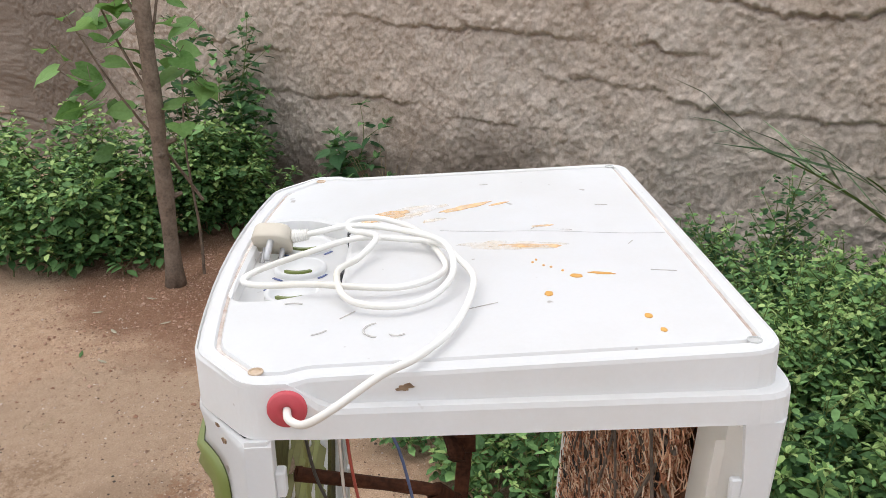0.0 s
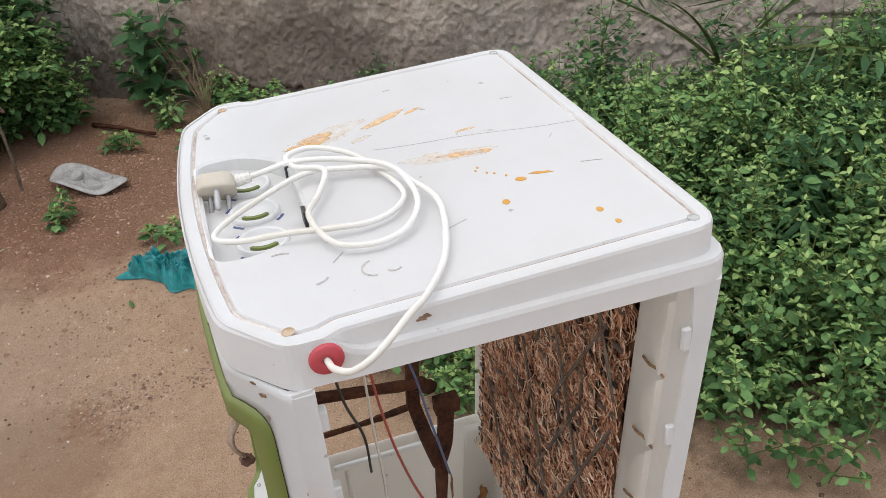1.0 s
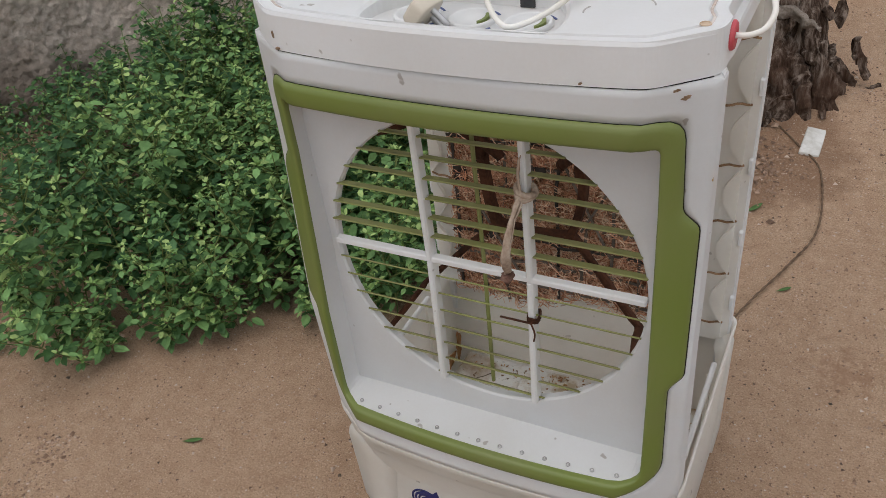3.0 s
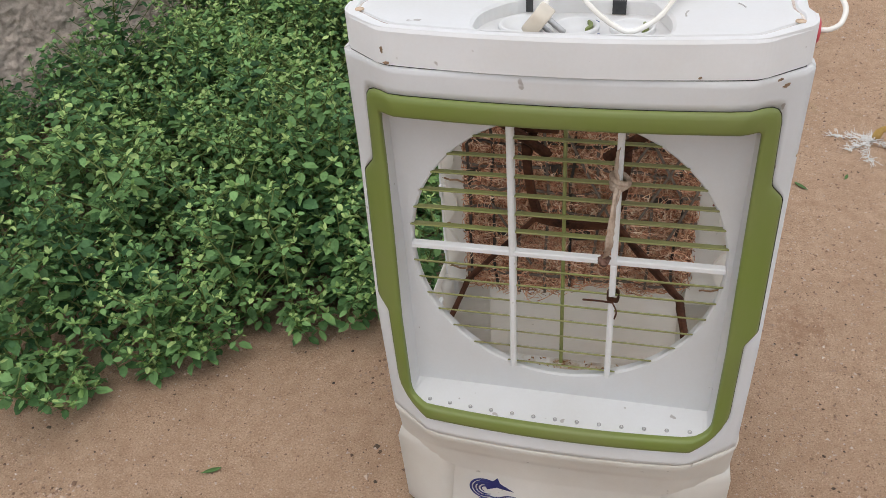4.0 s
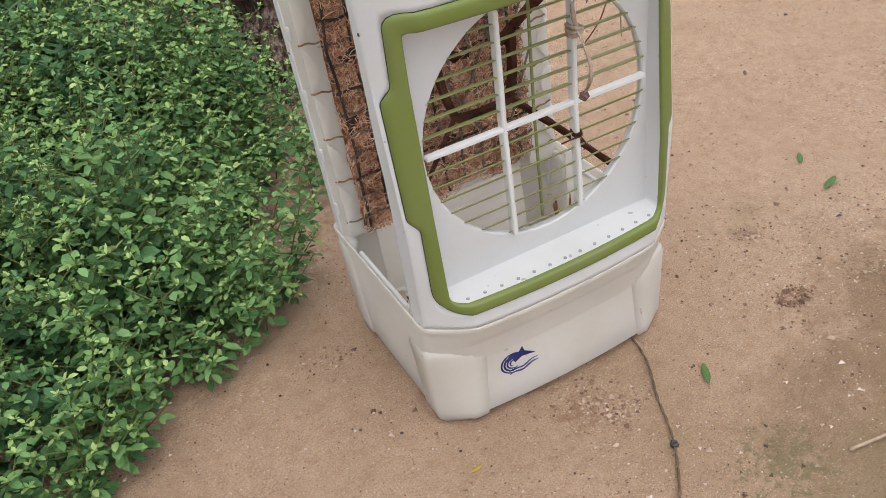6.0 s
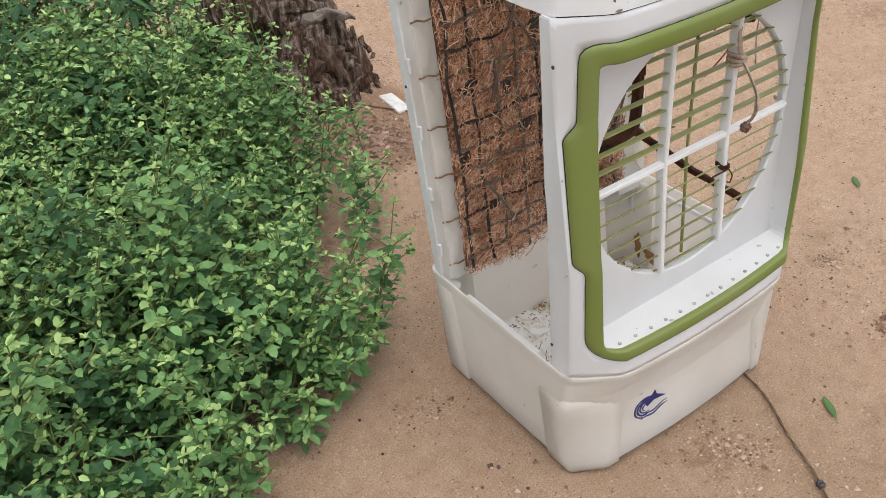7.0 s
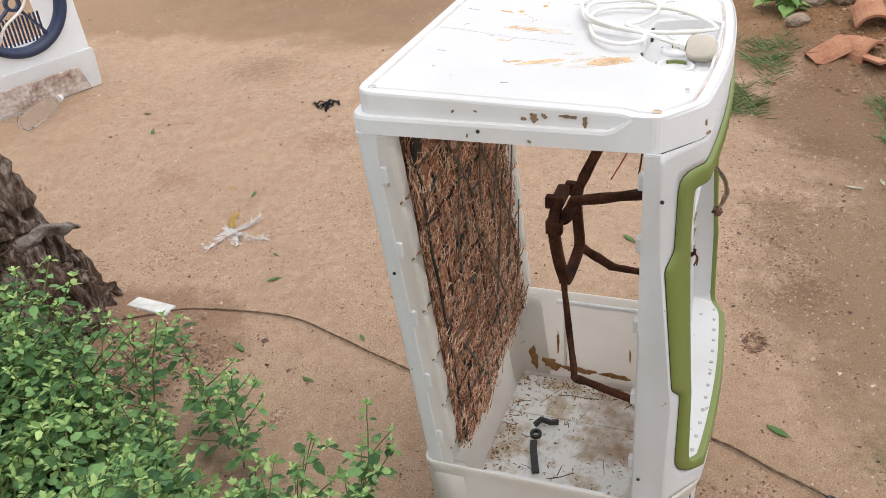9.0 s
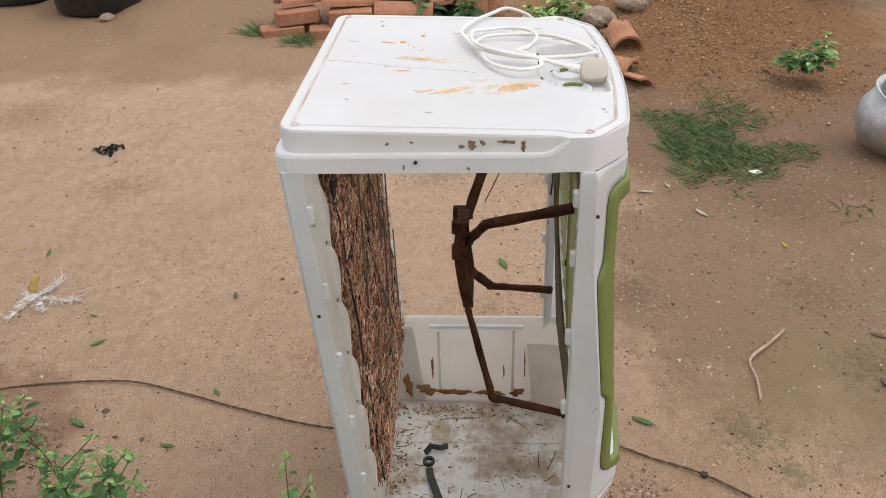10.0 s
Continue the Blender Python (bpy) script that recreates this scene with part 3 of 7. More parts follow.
def build_front():
    C = (0.0, 0.52)
    zt, zb = 0.840, 0.249
    sil = [(-hw(zb), zb), (hw(zb), zb), (hw(zt), zt), (-hw(zt), zt)]
    grn_o = fillet([(-0.211, 0.279), (0.211, 0.279), (0.2435, 0.312), (0.2455, 0.459), (0.2615, 0.477), (0.2635, 0.676), (0.2465, 0.697), (0.2445, 0.805),
                    (-0.2445, 0.805), (-0.2465, 0.697), (-0.2635, 0.676), (-0.2615, 0.477), (-0.2455, 0.459), (-0.2435, 0.312)],
                   [0.03, 0.03, 0.03, 0.006, 0.006, 0.006, 0.006, 0.024, 0.024, 0.006, 0.006, 0.006, 0.006, 0.03], 4)
    grn_i = fillet([(-0.22, 0.303), (0.22, 0.303), (0.2235, 0.45), (0.224, 0.776), (-0.224, 0.776), (-0.2235, 0.45)], [0.02, 0.02, 0, 0.008, 0.008, 0], 4)
    angs = angles_of([sil, grn_o, grn_i], C, 120)
    O, I, S = (polar(p, C, angs) for p in (grn_o, grn_i, sil))
    # white surround
    bm = bmesh.new()
    rows = [[(x, min(yf(x, z) + 0.035, -0.19), z) for x, z in S]]
    for k in range(5):
        f = k / 4
        rows.append([((x0 + (x1 - x0) * f), yf(x0 + (x1 - x0) * f, z0 + (z1 - z0) * f), z0 + (z1 - z0) * f) for (x0, z0), (x1, z1) in zip(S, O)])
    rows.append([(x, yf(x, z) + 0.006, z) for x, z in O])
    loops(bm, rows)
    surround = part("front_surround", bm, WHITE, cooler, "", True)
    for p in surround.data.polygons[:len(angs)]:
        p.use_smooth = False
    gap = rough_mat("dark_gap", (0.008, 0.008, 0.008), (0.03, 0.028, 0.025), 40, 0.9)
    bm = bmesh.new()
    rows = [[(x, yf(x, z, 0.0006), z) for x, z in polar(inset(grn_o, -0.0004), C, angs)], [(x, yf(x, z, 0.0006), z) for x, z in polar(inset(grn_o, 0.002), C, angs)]]
    loops(bm, rows)
    part("trim_gap", bm, gap, cooler, "dark gap round the trim")
    bm = bmesh.new()
    def seam(x):
        a = abs(x)
        band = -0.270 + 0.016 * (a / 0.213) ** 2 if a < 0.213 else -0.254 + 0.048 * (a - 0.213) / 0.057
        return max(band, yf(x, 0.84)) + 0.0042
    strap(bm, [(x, seam(x), 0.841) for x in np.linspace(-0.262, 0.262, 80)], 0.0022, 0.004, (0, 0, 1))
    part("lid_gap", bm, gap, cooler, "dark gap under the lid")
    # green trim
    bm = bmesh.new()

    def lerp(f):
        return [(x0 + (x1 - x0) * f, z0 + (z1 - z0) * f) for (x0, z0), (x1, z1) in zip(O, I)]
    rows = [[(x, yf(x, z) + 0.004, z) for x, z in lerp(0.02)],
            [(x, yf(x, z, 0.002), z) for x, z in lerp(0.02)],
            [(x, yf(x, z, 0.0055), z) for x, z in lerp(0.12)],
            [(x, yf(x, z, 0.0065), z) for x, z in lerp(0.3)],
            [(x, yf(x, z, 0.0065), z) for x, z in lerp(0.8)],
            [(x, yf(x, z, 0.005), z) for x, z in lerp(0.94)],
            [(x, yf(x, z, 0.001), z) for x, z in lerp(1.0)],
            [(x, yf(x, z) + 0.008, z) for x, z in lerp(1.0)]]
    loops(bm, rows)
    part("trim_frame", bm, GREEN, cooler, "raised olive-green plastic trim, scuffed", True)
    # recessed panel with the round opening
    R, cx, cz = 0.209, 0.002, 0.558
    circ = [(cx + R * math.cos(a), min(cz + R * math.sin(a), 0.7625)) for a in (2 * math.pi * k / 96 for k in range(96))]
    pin = fillet([(-0.2165, 0.311), (0.2165, 0.311), (0.222, 0.772), (-0.222, 0.772)], 0.004, 2)
    a2 = angles_of([grn_i, pin], (cx, cz), 144)
    G, P, K = (polar(p, (cx, cz), a2) for p in (grn_i, pin, circ))
    bm = bmesh.new()
    loops(bm, [[(x, yf(x, z) + 0.004, z) for x, z in G], [(x, yp(z) + 0.001, z) for x, z in P],
               [(x * 0.5 + q * 0.5, yp(z * 0.5 + w * 0.5), z * 0.5 + w * 0.5) for (x, z), (q, w) in zip(P, K)],
               [(q + (q - cx) * 0.012, yp(w), w + (w - cz) * 0.012) for q, w in K],
               [(q, yp(w) + 0.003, w) for q, w in K], [(q, yp(w) + 0.012, w) for q, w in K]])
    panel = part("front_panel", bm, WHITE, cooler)
    bm = bmesh.new()
    O2 = polar([(-0.245, 0.255), (0.245, 0.255), (0.262, 0.835), (-0.262, 0.835)], (cx, cz), a2)
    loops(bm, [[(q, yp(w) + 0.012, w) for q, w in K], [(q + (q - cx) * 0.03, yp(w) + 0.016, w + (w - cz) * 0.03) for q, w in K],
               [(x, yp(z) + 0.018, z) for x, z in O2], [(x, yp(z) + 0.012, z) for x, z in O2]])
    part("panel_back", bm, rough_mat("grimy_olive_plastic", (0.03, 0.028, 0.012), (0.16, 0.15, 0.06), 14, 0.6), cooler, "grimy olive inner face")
    # screws on the sill
    for k in range(13):
        x = -0.19 + k * 0.0318
        bm = bmesh.new()
        lathe(bm, [(0.0032, 0), (0.003, 0.0016), (0.0012, 0.0022)], 8, (x, -0.280 + 0.010 * (x / 0.2) ** 2, 0.3045))
        part("rivet", bm, METAL, panel)
    # louvre blades
    zs = [0.563 + 0.0285 * k for k in range(1, 7)] + [0.5555 - 0.0275 * k for k in range(1, 8)]
    for z in zs:
        half = math.sqrt(max(R * R - (z - cz) ** 2, 0)) + 0.003
        tilt = radians(-18 if z > 0.56 else -42)
        bm = bmesh.new()
        box(bm, (cx, yp(z) + 0.004, z), (2 * half, 0.017 if z > 0.56 else 0.015, 0.0022), 0.0008, Matrix.Rotation(tilt, 4, "X"))
        part("louvre_blade", bm, SLAT, cooler)
    bm = bmesh.new()
    box(bm, (cx, yp(0.56) - 0.002, 0.561), (2 * R, 0.012, 0.0085), 0.0015)
    part("cross_bar", bm, WHITE, cooler)
    for x in (-0.0665, 0.0695):
        half = math.sqrt(R * R - (x - cx) ** 2)
        bm = bmesh.new()
        z1 = min(cz + half, 0.7625)
        for za, zb2 in ((cz - half, 0.557), (0.557, z1)):
            lean = math.atan2(yp(za) - yp(zb2), zb2 - za)
            box(bm, (x, (yp(za) + yp(zb2)) / 2, (za + zb2) / 2), (0.0085, 0.018, zb2 - za + 0.001), 0.002, Matrix.Rotation(lean, 4, "X"))
        part("upright_bar", bm, WHITE, cooler)
    bm = bmesh.new()
    tube(bm, [(0.001, yp(0.7) + 0.012, 0.755), (0.001, yp(0.557) + 0.012, 0.557), (0.001, yp(0.36) + 0.014, 0.36)], 0.0028, 6)
    part("tie_rod", bm, SLAT, cooler)


build_front()


def build_pillars():
    """Posts at the open sides, with snap catches along their edges."""
    for sx in (-1, 1):
        bm = bmesh.new()
        rows = []
        for z in np.linspace(0.235, 0.842, 12):
            w = hw(z)
            rows.append([(sx * (w - 0.0005), -0.209, z), (sx * (w - 0.001), -0.1925, z), (sx * (w - 0.004), -0.190, z), (sx * (w - 0.022), -0.191, z), (sx * (w - 0.022), -0.194, z), (sx * (w - 0.006), -0.199, z)])
        loops(bm, rows, True, True)
        post = part("front_post", bm, WHITE, cooler)
        for z in (0.32, 0.45, 0.58, 0.71, 0.8):
            bm = bmesh.new()
            box(bm, (sx * (hw(z) - 0.012), -0.187, z), (0.012, 0.008, 0.022), 0.0015)
            part("catch", bm, WHITE, post)
        bm = bmesh.new()
        rows = []
        for z in np.linspace(0.20, 0.842, 14):
            w, b = hw(z) - 0.003, yb(z)
            e = b - (0.034 if z > 0.8 else 0.027)
            rows.append([(sx * w, e, z), (sx * w, b - 0.006, z), (sx * (w - 0.008), b, z), (sx * (w - 0.06), b, z), (sx * (w - 0.06), b - 0.004, z), (sx * (w - 0.014), b - 0.006, z), (sx * (w - 0.006), e, z)])
        loops(bm, rows, True, True)
        post = part("back_post", bm, WHITE, cooler)
        # stepped inner flange with lens-shaped ribs
        bm = bmesh.new()
        rows = []
        for z in np.linspace(0.23, 0.835, 14):
            w, b = hw(z) - 0.006, yb(z) - 0.027
            g = 0.05 if sx < 0 else 0.07
            rows.append([(sx * w, b, z), (sx * (w - 0.01), b - 0.014, z), (sx * (w - g), b - 0.012, z), (sx * (w - g), b - 0.009, z), (sx * (w - 0.012), b - 0.011, z), (sx * (w - 0.004), b + 0.003, z)])
        loops(bm, rows, True, True)
        part("inner_flange", bm, CREAM, post, "stained cream inner flange")
        for k in range(6):
            z0 = 0.27 + 0.093 * k
            bm = bmesh.new()
            arc, chord = [], []
            for q in range(9):
                f = q / 8
                z = z0 + 0.085 * f
                y = yb(z) - 0.0425
                arc.append((sx * (hw(z) - 0.016 - 0.022 * math.sin(f * math.pi)), y, z))
                chord.append((sx * (hw(z) - 0.0155), y, z))
            poly = arc + chord[-2:0:-1]
            loops(bm, [[(x, y + 0.002, z) for x, y, z in poly], [(x, y - 0.006, z) for x, y, z in poly]], True, True)
            part("rib", bm, CREAM, post)
        for k in range(6):
            z = 0.268 + 0.093 * k
            bm = bmesh.new()
            strap(bm, [(sx * (hw(z) - 0.014 - 0.04 * f), yb(z) - 0.0425, z - 0.006 * f + 0.0015 * math.sin(9 * f + k)) for f in np.linspace(0, 1, 7)], 0.003, 0.0016, (0, 0, 1))
            part("rust_line", bm, RUSTY, post, "brown rust line")
        for z in (0.3, 0.42, 0.54, 0.66, 0.78):
            bm = bmesh.new()
            box(bm, (sx * (hw(z) - 0.006), yb(z) - 0.031, z), (0.006, 0.009, 0.026), 0.0015)
            part("catch", bm, WHITE, post)
    # back panel outside the pad, with louvre slots
    bm = bmesh.new()
    rows = []
    for k in range(23):
        z = 0.22 + 0.0275 * k
        y = yb(z) - 0.004
        box(bm, (0, y, z), (2 * hw(z) - 0.10, 0.004, 0.016), 0.001, Matrix.Rotation(radians(-25), 4, "X"))
    part("back_louvres", bm, CREAM, cooler)


build_pillars()


def lid_z(y):
    return 0.893 + 0.03 * y


def build_lid():
    C = (0.005, -0.197)

    def outline(w, yback, front):
        pts = [(w, -0.160), (w, yback), (-w, yback), (-w, -0.160), (-0.270, -0.165 - 0.01), (-0.270, -0.206), (-0.213, -0.254 - front)]
        for k in range(1, 10):
            x = -0.213 + 0.426 * k / 10
            pts.append((x, -0.270 + 0.016 * (x / 0.213) ** 2 - front))
        pts += [(0.213, -0.254 - front), (0.270, -0.206), (0.270, -0.175)]
        return fillet(pts, [0.004, 0.03, 0.03, 0.004, 0.004, 0.014, 0.014] + [0] * 9 + [0.014, 0.014, 0.004], 5)
    band, top = outline(0.2715, 0.196, 0.0), outline(0.263, 0.187, -0.002)
    rec = fillet([(-0.105, -0.245), (0.115, -0.245), (0.118, -0.205), (0.095, -0.150), (-0.062, -0.150), (-0.105, -0.195)], [0.02, 0.025, 0.02, 0.012, 0.03, 0.03], 5)
    angs = angles_of([band, top, rec], C, 96)
    B, T = polar(band, C, angs), polar(top, C, angs)
    T1, T2, T3, T4, T5 = (polar(inset(top, d), C, angs) for d in (0.004, 0.013, 0.0145, 0.0175, 0.019))
    K = polar(rec, C, angs)
    K1 = polar(inset(rec, -0.004), C, angs)

    def ledge(y):
        return 0.866 + 0.021 * min(max((-0.150 - y) / 0.026, 0), 1)
    bm = bmesh.new()
    mid = [[(p[0] * (1 - f) + q[0] * f, p[1] * (1 - f) + q[1] * f) for p, q in zip(T5, K1)] for f in (0.25, 0.5, 0.75)]
    rows = [[(x * 0.985, y * 0.98, 0.842) for x, y in B], [(x, y, 0.842) for x, y in B], [(x, y, 0.846) for x, y in B],
            [(x, y, ledge(y) - 0.004) for x, y in B], [(x * 0.994, y * 0.993, ledge(y)) for x, y in B],
            [(x, y, ledge(y) + 0.0005) for x, y in T], [(x, y, lid_z(y) - 0.004) for x, y in T],
            [(x, y, lid_z(y) - 0.001) for x, y in polar(inset(top, 0.001), C, angs)], [(x, y, lid_z(y)) for x, y in T1], [(x, y, lid_z(y)) for x, y in T2],
            [(x, y, lid_z(y) - 0.003) for x, y in T3], [(x, y, lid_z(y) - 0.003) for x, y in T4], [(x, y, lid_z(y) - 0.0003) for x, y in T5]]
    rows += [[(x, y, lid_z(y) - 0.0003) for x, y in r] for r in mid]
    rows += [[(x, y, lid_z(y) - 0.0003) for x, y in K1], [(x, y, lid_z(y) - 0.003) for x, y in K], [(x, y, 0.870) for x, y in K]]
    loops(bm, rows, False, True)
    lid = part("lid", bm, WHITE, cooler, "white lid with orange stains and brown dirt in its grooves")
    bm = bmesh.new()
    loops(bm, [[(x, y, lid_z(y) - 0.0024) for x, y in T3], [(x, y, lid_z(y) - 0.0022) for x, y in polar(inset(top, 0.016), C, angs)], [(x, y, lid_z(y) - 0.0024) for x, y in T4]])
    part("groove_dirt", bm, rough_mat("groove_dirt", (0.3, 0.2, 0.14), (0.76, 0.72, 0.68), 14, 0.85, 120, 0.3), lid, "brown dirt caked in the rim groove")
    for x, y, c in ((0.25, -0.2, 1), (-0.25, -0.2, 1), (0.246, 0.166, 0), (-0.246, 0.166, 0)):
        bm = bmesh.new()
        lathe(bm, [(0.0058, 0.0), (0.0056, 0.0010), (0.0044, 0.0012), (0.004, 0.0003), (0.0001, 0.0003)], 16, (x, y, lid_z(y) - 0.0002))
        part("screw_cap", bm, rough_mat("ochre_plug", (0.42, 0.3, 0.2), (0.62, 0.5, 0.38), 80, 0.6) if c else rough_mat("grey_plug", (0.4, 0.4, 0.39), (0.55, 0.55, 0.53), 80, 0.6), lid)
    # print and knob seats in the recess
    blue = plastic("blue_print", (0.03, 0.06, 0.2), (0.2, 0.22, 0.35), 0.6, 0.4, False)
    for x in (-0.055, 0.010, 0.073):
        bm = bmesh.new()
        lathe(bm, [(0.026, 0), (0.026, 0.004), (0.024, 0.0055), (0.0215, 0.0045), (0.0205, 0.001), (0.0001, 0.001)], 28, (x, -0.197, 0.870))
        seat = part("knob_seat", bm, WHITE, lid, "", True)
        bm = bmesh.new()
        out, inn = [], []
        for k in range(9):
            a = radians(-50 + 95 * k / 8)
            out.append((x + 0.0185 * math.cos(a), -0.197 + 0.0185 * math.sin(a)))
            inn.append((x + 0.0185 * math.cos(a) * 0.55 + 0.004, -0.197 + 0.0185 * math.sin(a) * 0.8))
        poly = out + inn[::-1]
        loops(bm, [[(p, q, 0.8713) for p, q in poly], [(p, q, 0.8755) for p, q in poly]], True, True)
        part("pointer", bm, GREEN, seat, "olive-green crescent")
        for a0 in (-2.4, -0.9, 0.7):
            bm = bmesh.new()
            strap(bm, [(x + 0.0305 * math.cos(a0 + 0.1 * k), -0.197 + 0.0305 * math.sin(a0 + 0.1 * k), 0.8706) for k in range(5)], 0.0025, 0.0006, (0.3, 0.9, 0))
            part("print_mark", bm, blue, seat)
    for x in (-0.055, 0.055):
        bm = bmesh.new()
        box(bm, (x, -0.1515, 0.879), (0.016, 0.004, 0.016))
        part("slot", bm, BLACKP, lid)


build_lid()


def build_tank():
    C = (0.0, -0.05)

    def outline(z, grow=0.0):
        w, b = 0.2595 + 0.008 * z / 0.25 + grow, yb(z) + 0.004 + grow
        f = float(np.interp(z, (0, 0.165, 0.178, 0.205, 0.22, 0.25), (0.279, 0.2685, 0.2715, 0.287, 0.2925, 0.2965))) + grow
        c = float(np.interp(z, (0, 0.165, 0.205, 0.25), (-0.232, -0.228, -0.231, -0.2345))) - grow
        xb = 0.2 - 0.0085 * z / 0.25
        pts = [(w, c), (w, b), (-w, b), (-w, c), (-xb, -f + 0.01)]
        for k in range(1, 8):
            x = -xb + 2 * xb * k / 8
            pts.append((x, -f + 0.01 * (x / xb) ** 2))
        pts.append((xb, -f + 0.01))
        return fillet(pts, [0.022, 0.02, 0.02, 0.022, 0.03] + [0] * 7 + [0.03], 5)
    angs = angles_of([outline(0.2)], C, 110)

    def row(z, grow, top=None):
        out = []
        for x, y in polar(outline(z, grow), C, angs):
            zz = z
            if top is not None:
                zz = 0.25 - 0.003 * min(max((-0.2 - y) / 0.05, 0), 1) + top
            out.append((x, y, zz))
        return out
    bm = bmesh.new()
    loops(bm, [row(0.013, -0.035), row(0.013, -0.009), row(0.016, -0.0045), row(0.0185, -0.0024), row(0.022, -0.0022), row(0.1, -0.0022), row(0.166, -0.0022), row(0.178, -0.002), row(0.192, -0.002), row(0.206, -0.0018), row(0.22, -0.0016), row(0.24, -0.0015, -0.014), row(0.25, 0.0, -0.010), row(0.25, 0.0005, -0.002), row(0.25, 0.0, 0),
               row(0.25, -0.002, 0), row(0.25, -0.004, -0.003), row(0.12, -0.009), row(0.045, -0.012), row(0.038, -0.02)], True, True)
    tank = part("tank", bm, CREAM, cooler, "stained cream water tank with raised feet", True)
    for p in tank.data.polygons:
        p.use_smooth = len(p.vertices) == 4
    # corner columns ending in feet
    for sx in (-1, 1):
        for name in ("front", "back"):
            bm = bmesh.new()
            rows = []
            for z in (0.0, 0.014, 0.03, 0.065, 0.1, 0.135, 0.165, 0.182) if name == "front" else (0.0, 0.014, 0.03, 0.08, 0.13, 0.18, 0.215, 0.235):
                d = 0.012 if z == 0.0 else 0.0
                o = 0.0008 if z < (0.17 if name == "front" else 0.22) else -0.005
                w = 0.2595 + 0.008 * z / 0.25 + o
                f = 0.279 - 0.014 * z / 0.22 + o
                if name == "front":
                    i, y1 = 0.1775 - 0.0175 * z / 0.18, -0.178 + 0.018 * z / 0.18
                    pts = [(i + d, -f + 0.0085 + d), (0.2 - 0.006 * z / 0.18, -f + 0.010 + d), (w - d, -0.231), (w - d, y1 - d), (w - 0.03, y1 - d), (i + d, y1 - d - 0.02)]
                else:
                    b = yb(z) + 0.004 + o
                    y0 = 0.060 + 0.02 * z / 0.18
                    k = 0.02 if z > 0.02 else 0.055
                    pts = [(w - k, y0 + d), (w - d, y0 + d), (w - d, b - 0.018), (w - 0.016, b - d), (0.18 + d, b - d), (0.18 + d, b - k * 0.6), (w - k, b - k)]
                rows.append([(sx * x, y, z) for x, y in pts])
            loops(bm, rows, True, True)
            bmesh.ops.bevel(bm, geom=[e for e in bm.edges if e.calc_face_angle(0) > 0.6], offset=0.007, segments=3, affect="EDGES")
            part("foot", bm, CREAM, tank, "", True)
    bm = bmesh.new()
    box(bm, (0.002, -0.2665, 0.1), (0.009, 0.006, 0.14), 0.002, Matrix.Rotation(radians(-3.6), 4, 'X'))
    part("rib", bm, CREAM, tank)
    # floor of the tank: mould lines, grime and a broken clip lie on it
    m, nt, b = mat("grimy_tank_floor")
    v = coords(nt)
    n1 = noise_tex(nt, v, 16.0, 6, 0.7)
    n2 = noise_tex(nt, v, 5.0, 4, 0.6)
    n3 = noise_tex(nt, v, 70.0, 4, 0.7)
    c = mixc(nt, ramp(nt, n1, [(0.47, (0, 0, 0)), (0.64, (0.85, 0.85, 0.85))]), (0.80, 0.80, 0.77), (0.42, 0.31, 0.17))
    c = mixc(nt, ramp(nt, n2, [(0.55, (0, 0, 0)), (0.66, (0.7, 0.7, 0.7))]), c, (0.27, 0.14, 0.055))
    c = mixc(nt, ramp(nt, n3, [(0.6, (0, 0, 0)), (0.68, (0.6, 0.6, 0.6))]), c, (0.16, 0.12, 0.06))
    nt.links.new(c, b.inputs["Base Color"])
    b.inputs["Roughness"].default_value = 0.55
    bump(nt, b, n3, 0.3, 0.002)
    bm = bmesh.new()
    box(bm, (0, -0.06, 0.0415), (0.45, 0.37, 0.007), 0.003)
    floor = part("tank_floor", bm, m, tank, "white tank floor blotched with rust and mould")
    for q, s in (((0, -0.06), (0.40, 0.004)), ((0.1, -0.06), (0.004, 0.34)), ((-0.1, -0.06), (0.004, 0.34)), ((0, 0.04), (0.4, 0.003)), ((0, -0.16), (0.4, 0.003))):
        bm = bmesh.new()
        box(bm, (q[0], q[1], 0.0455), (s[0], s[1], 0.0025), 0.0006)
        part("mould_line", bm, m, floor)
    rng = np.random.default_rng(23)
    dark = rough_mat("dark_scratch", (0.06, 0.05, 0.035), (0.2, 0.16, 0.11), 60, 0.8)
    for k in range(34):
        x, y = rng.uniform(-0.2, 0.2), rng.uniform(-0.22, 0.1)
        a, ln = rng.uniform(0, 3.14), rng.uniform(0.012, 0.075)
        bm = bmesh.new()
        p = [(x + ln * f * math.cos(a) + 0.003 * math.sin(4 * f + k), y + ln * f * math.sin(a), 0.0452) for f in (0, 0.3, 0.65, 1)]
        p = [(min(max(q[0], -0.215), 0.215), min(max(q[1], -0.235), 0.115), q[2]) for q in p]
        strap(bm, p, rng.uniform(0.0007, 0.002), 0.0008, (math.sin(a), -math.cos(a), 0))
        part("scratch", bm, dark, floor)
    fo = Foliage()
    for k in range(420):
        e = k % 3
        x = rng.normal(0.2, 0.012) if e == 0 else rng.normal(0.0, 0.12) if e == 1 else rng.uniform(-0.2, 0.21)
        y = rng.normal(0.0, 0.11) if e == 0 else rng.normal(0.1, 0.012) if e == 1 else rng.uniform(-0.22, 0.1)
        if abs(x) > 0.222 or not -0.24 < y < 0.122:
            continue
        d = rng.normal(0, 1, 3) * np.array((1, 1, 0.1))
        d = d / np.linalg.norm(d) * rng.uniform(0.002, 0.009)
        p = np.array((x, y, 0.0462))
        fo.stalk([tuple(p), tuple(p + d * np.array((1, 1, 0.3)))], rng.uniform(0.0008, 0.0022), 0.0008)
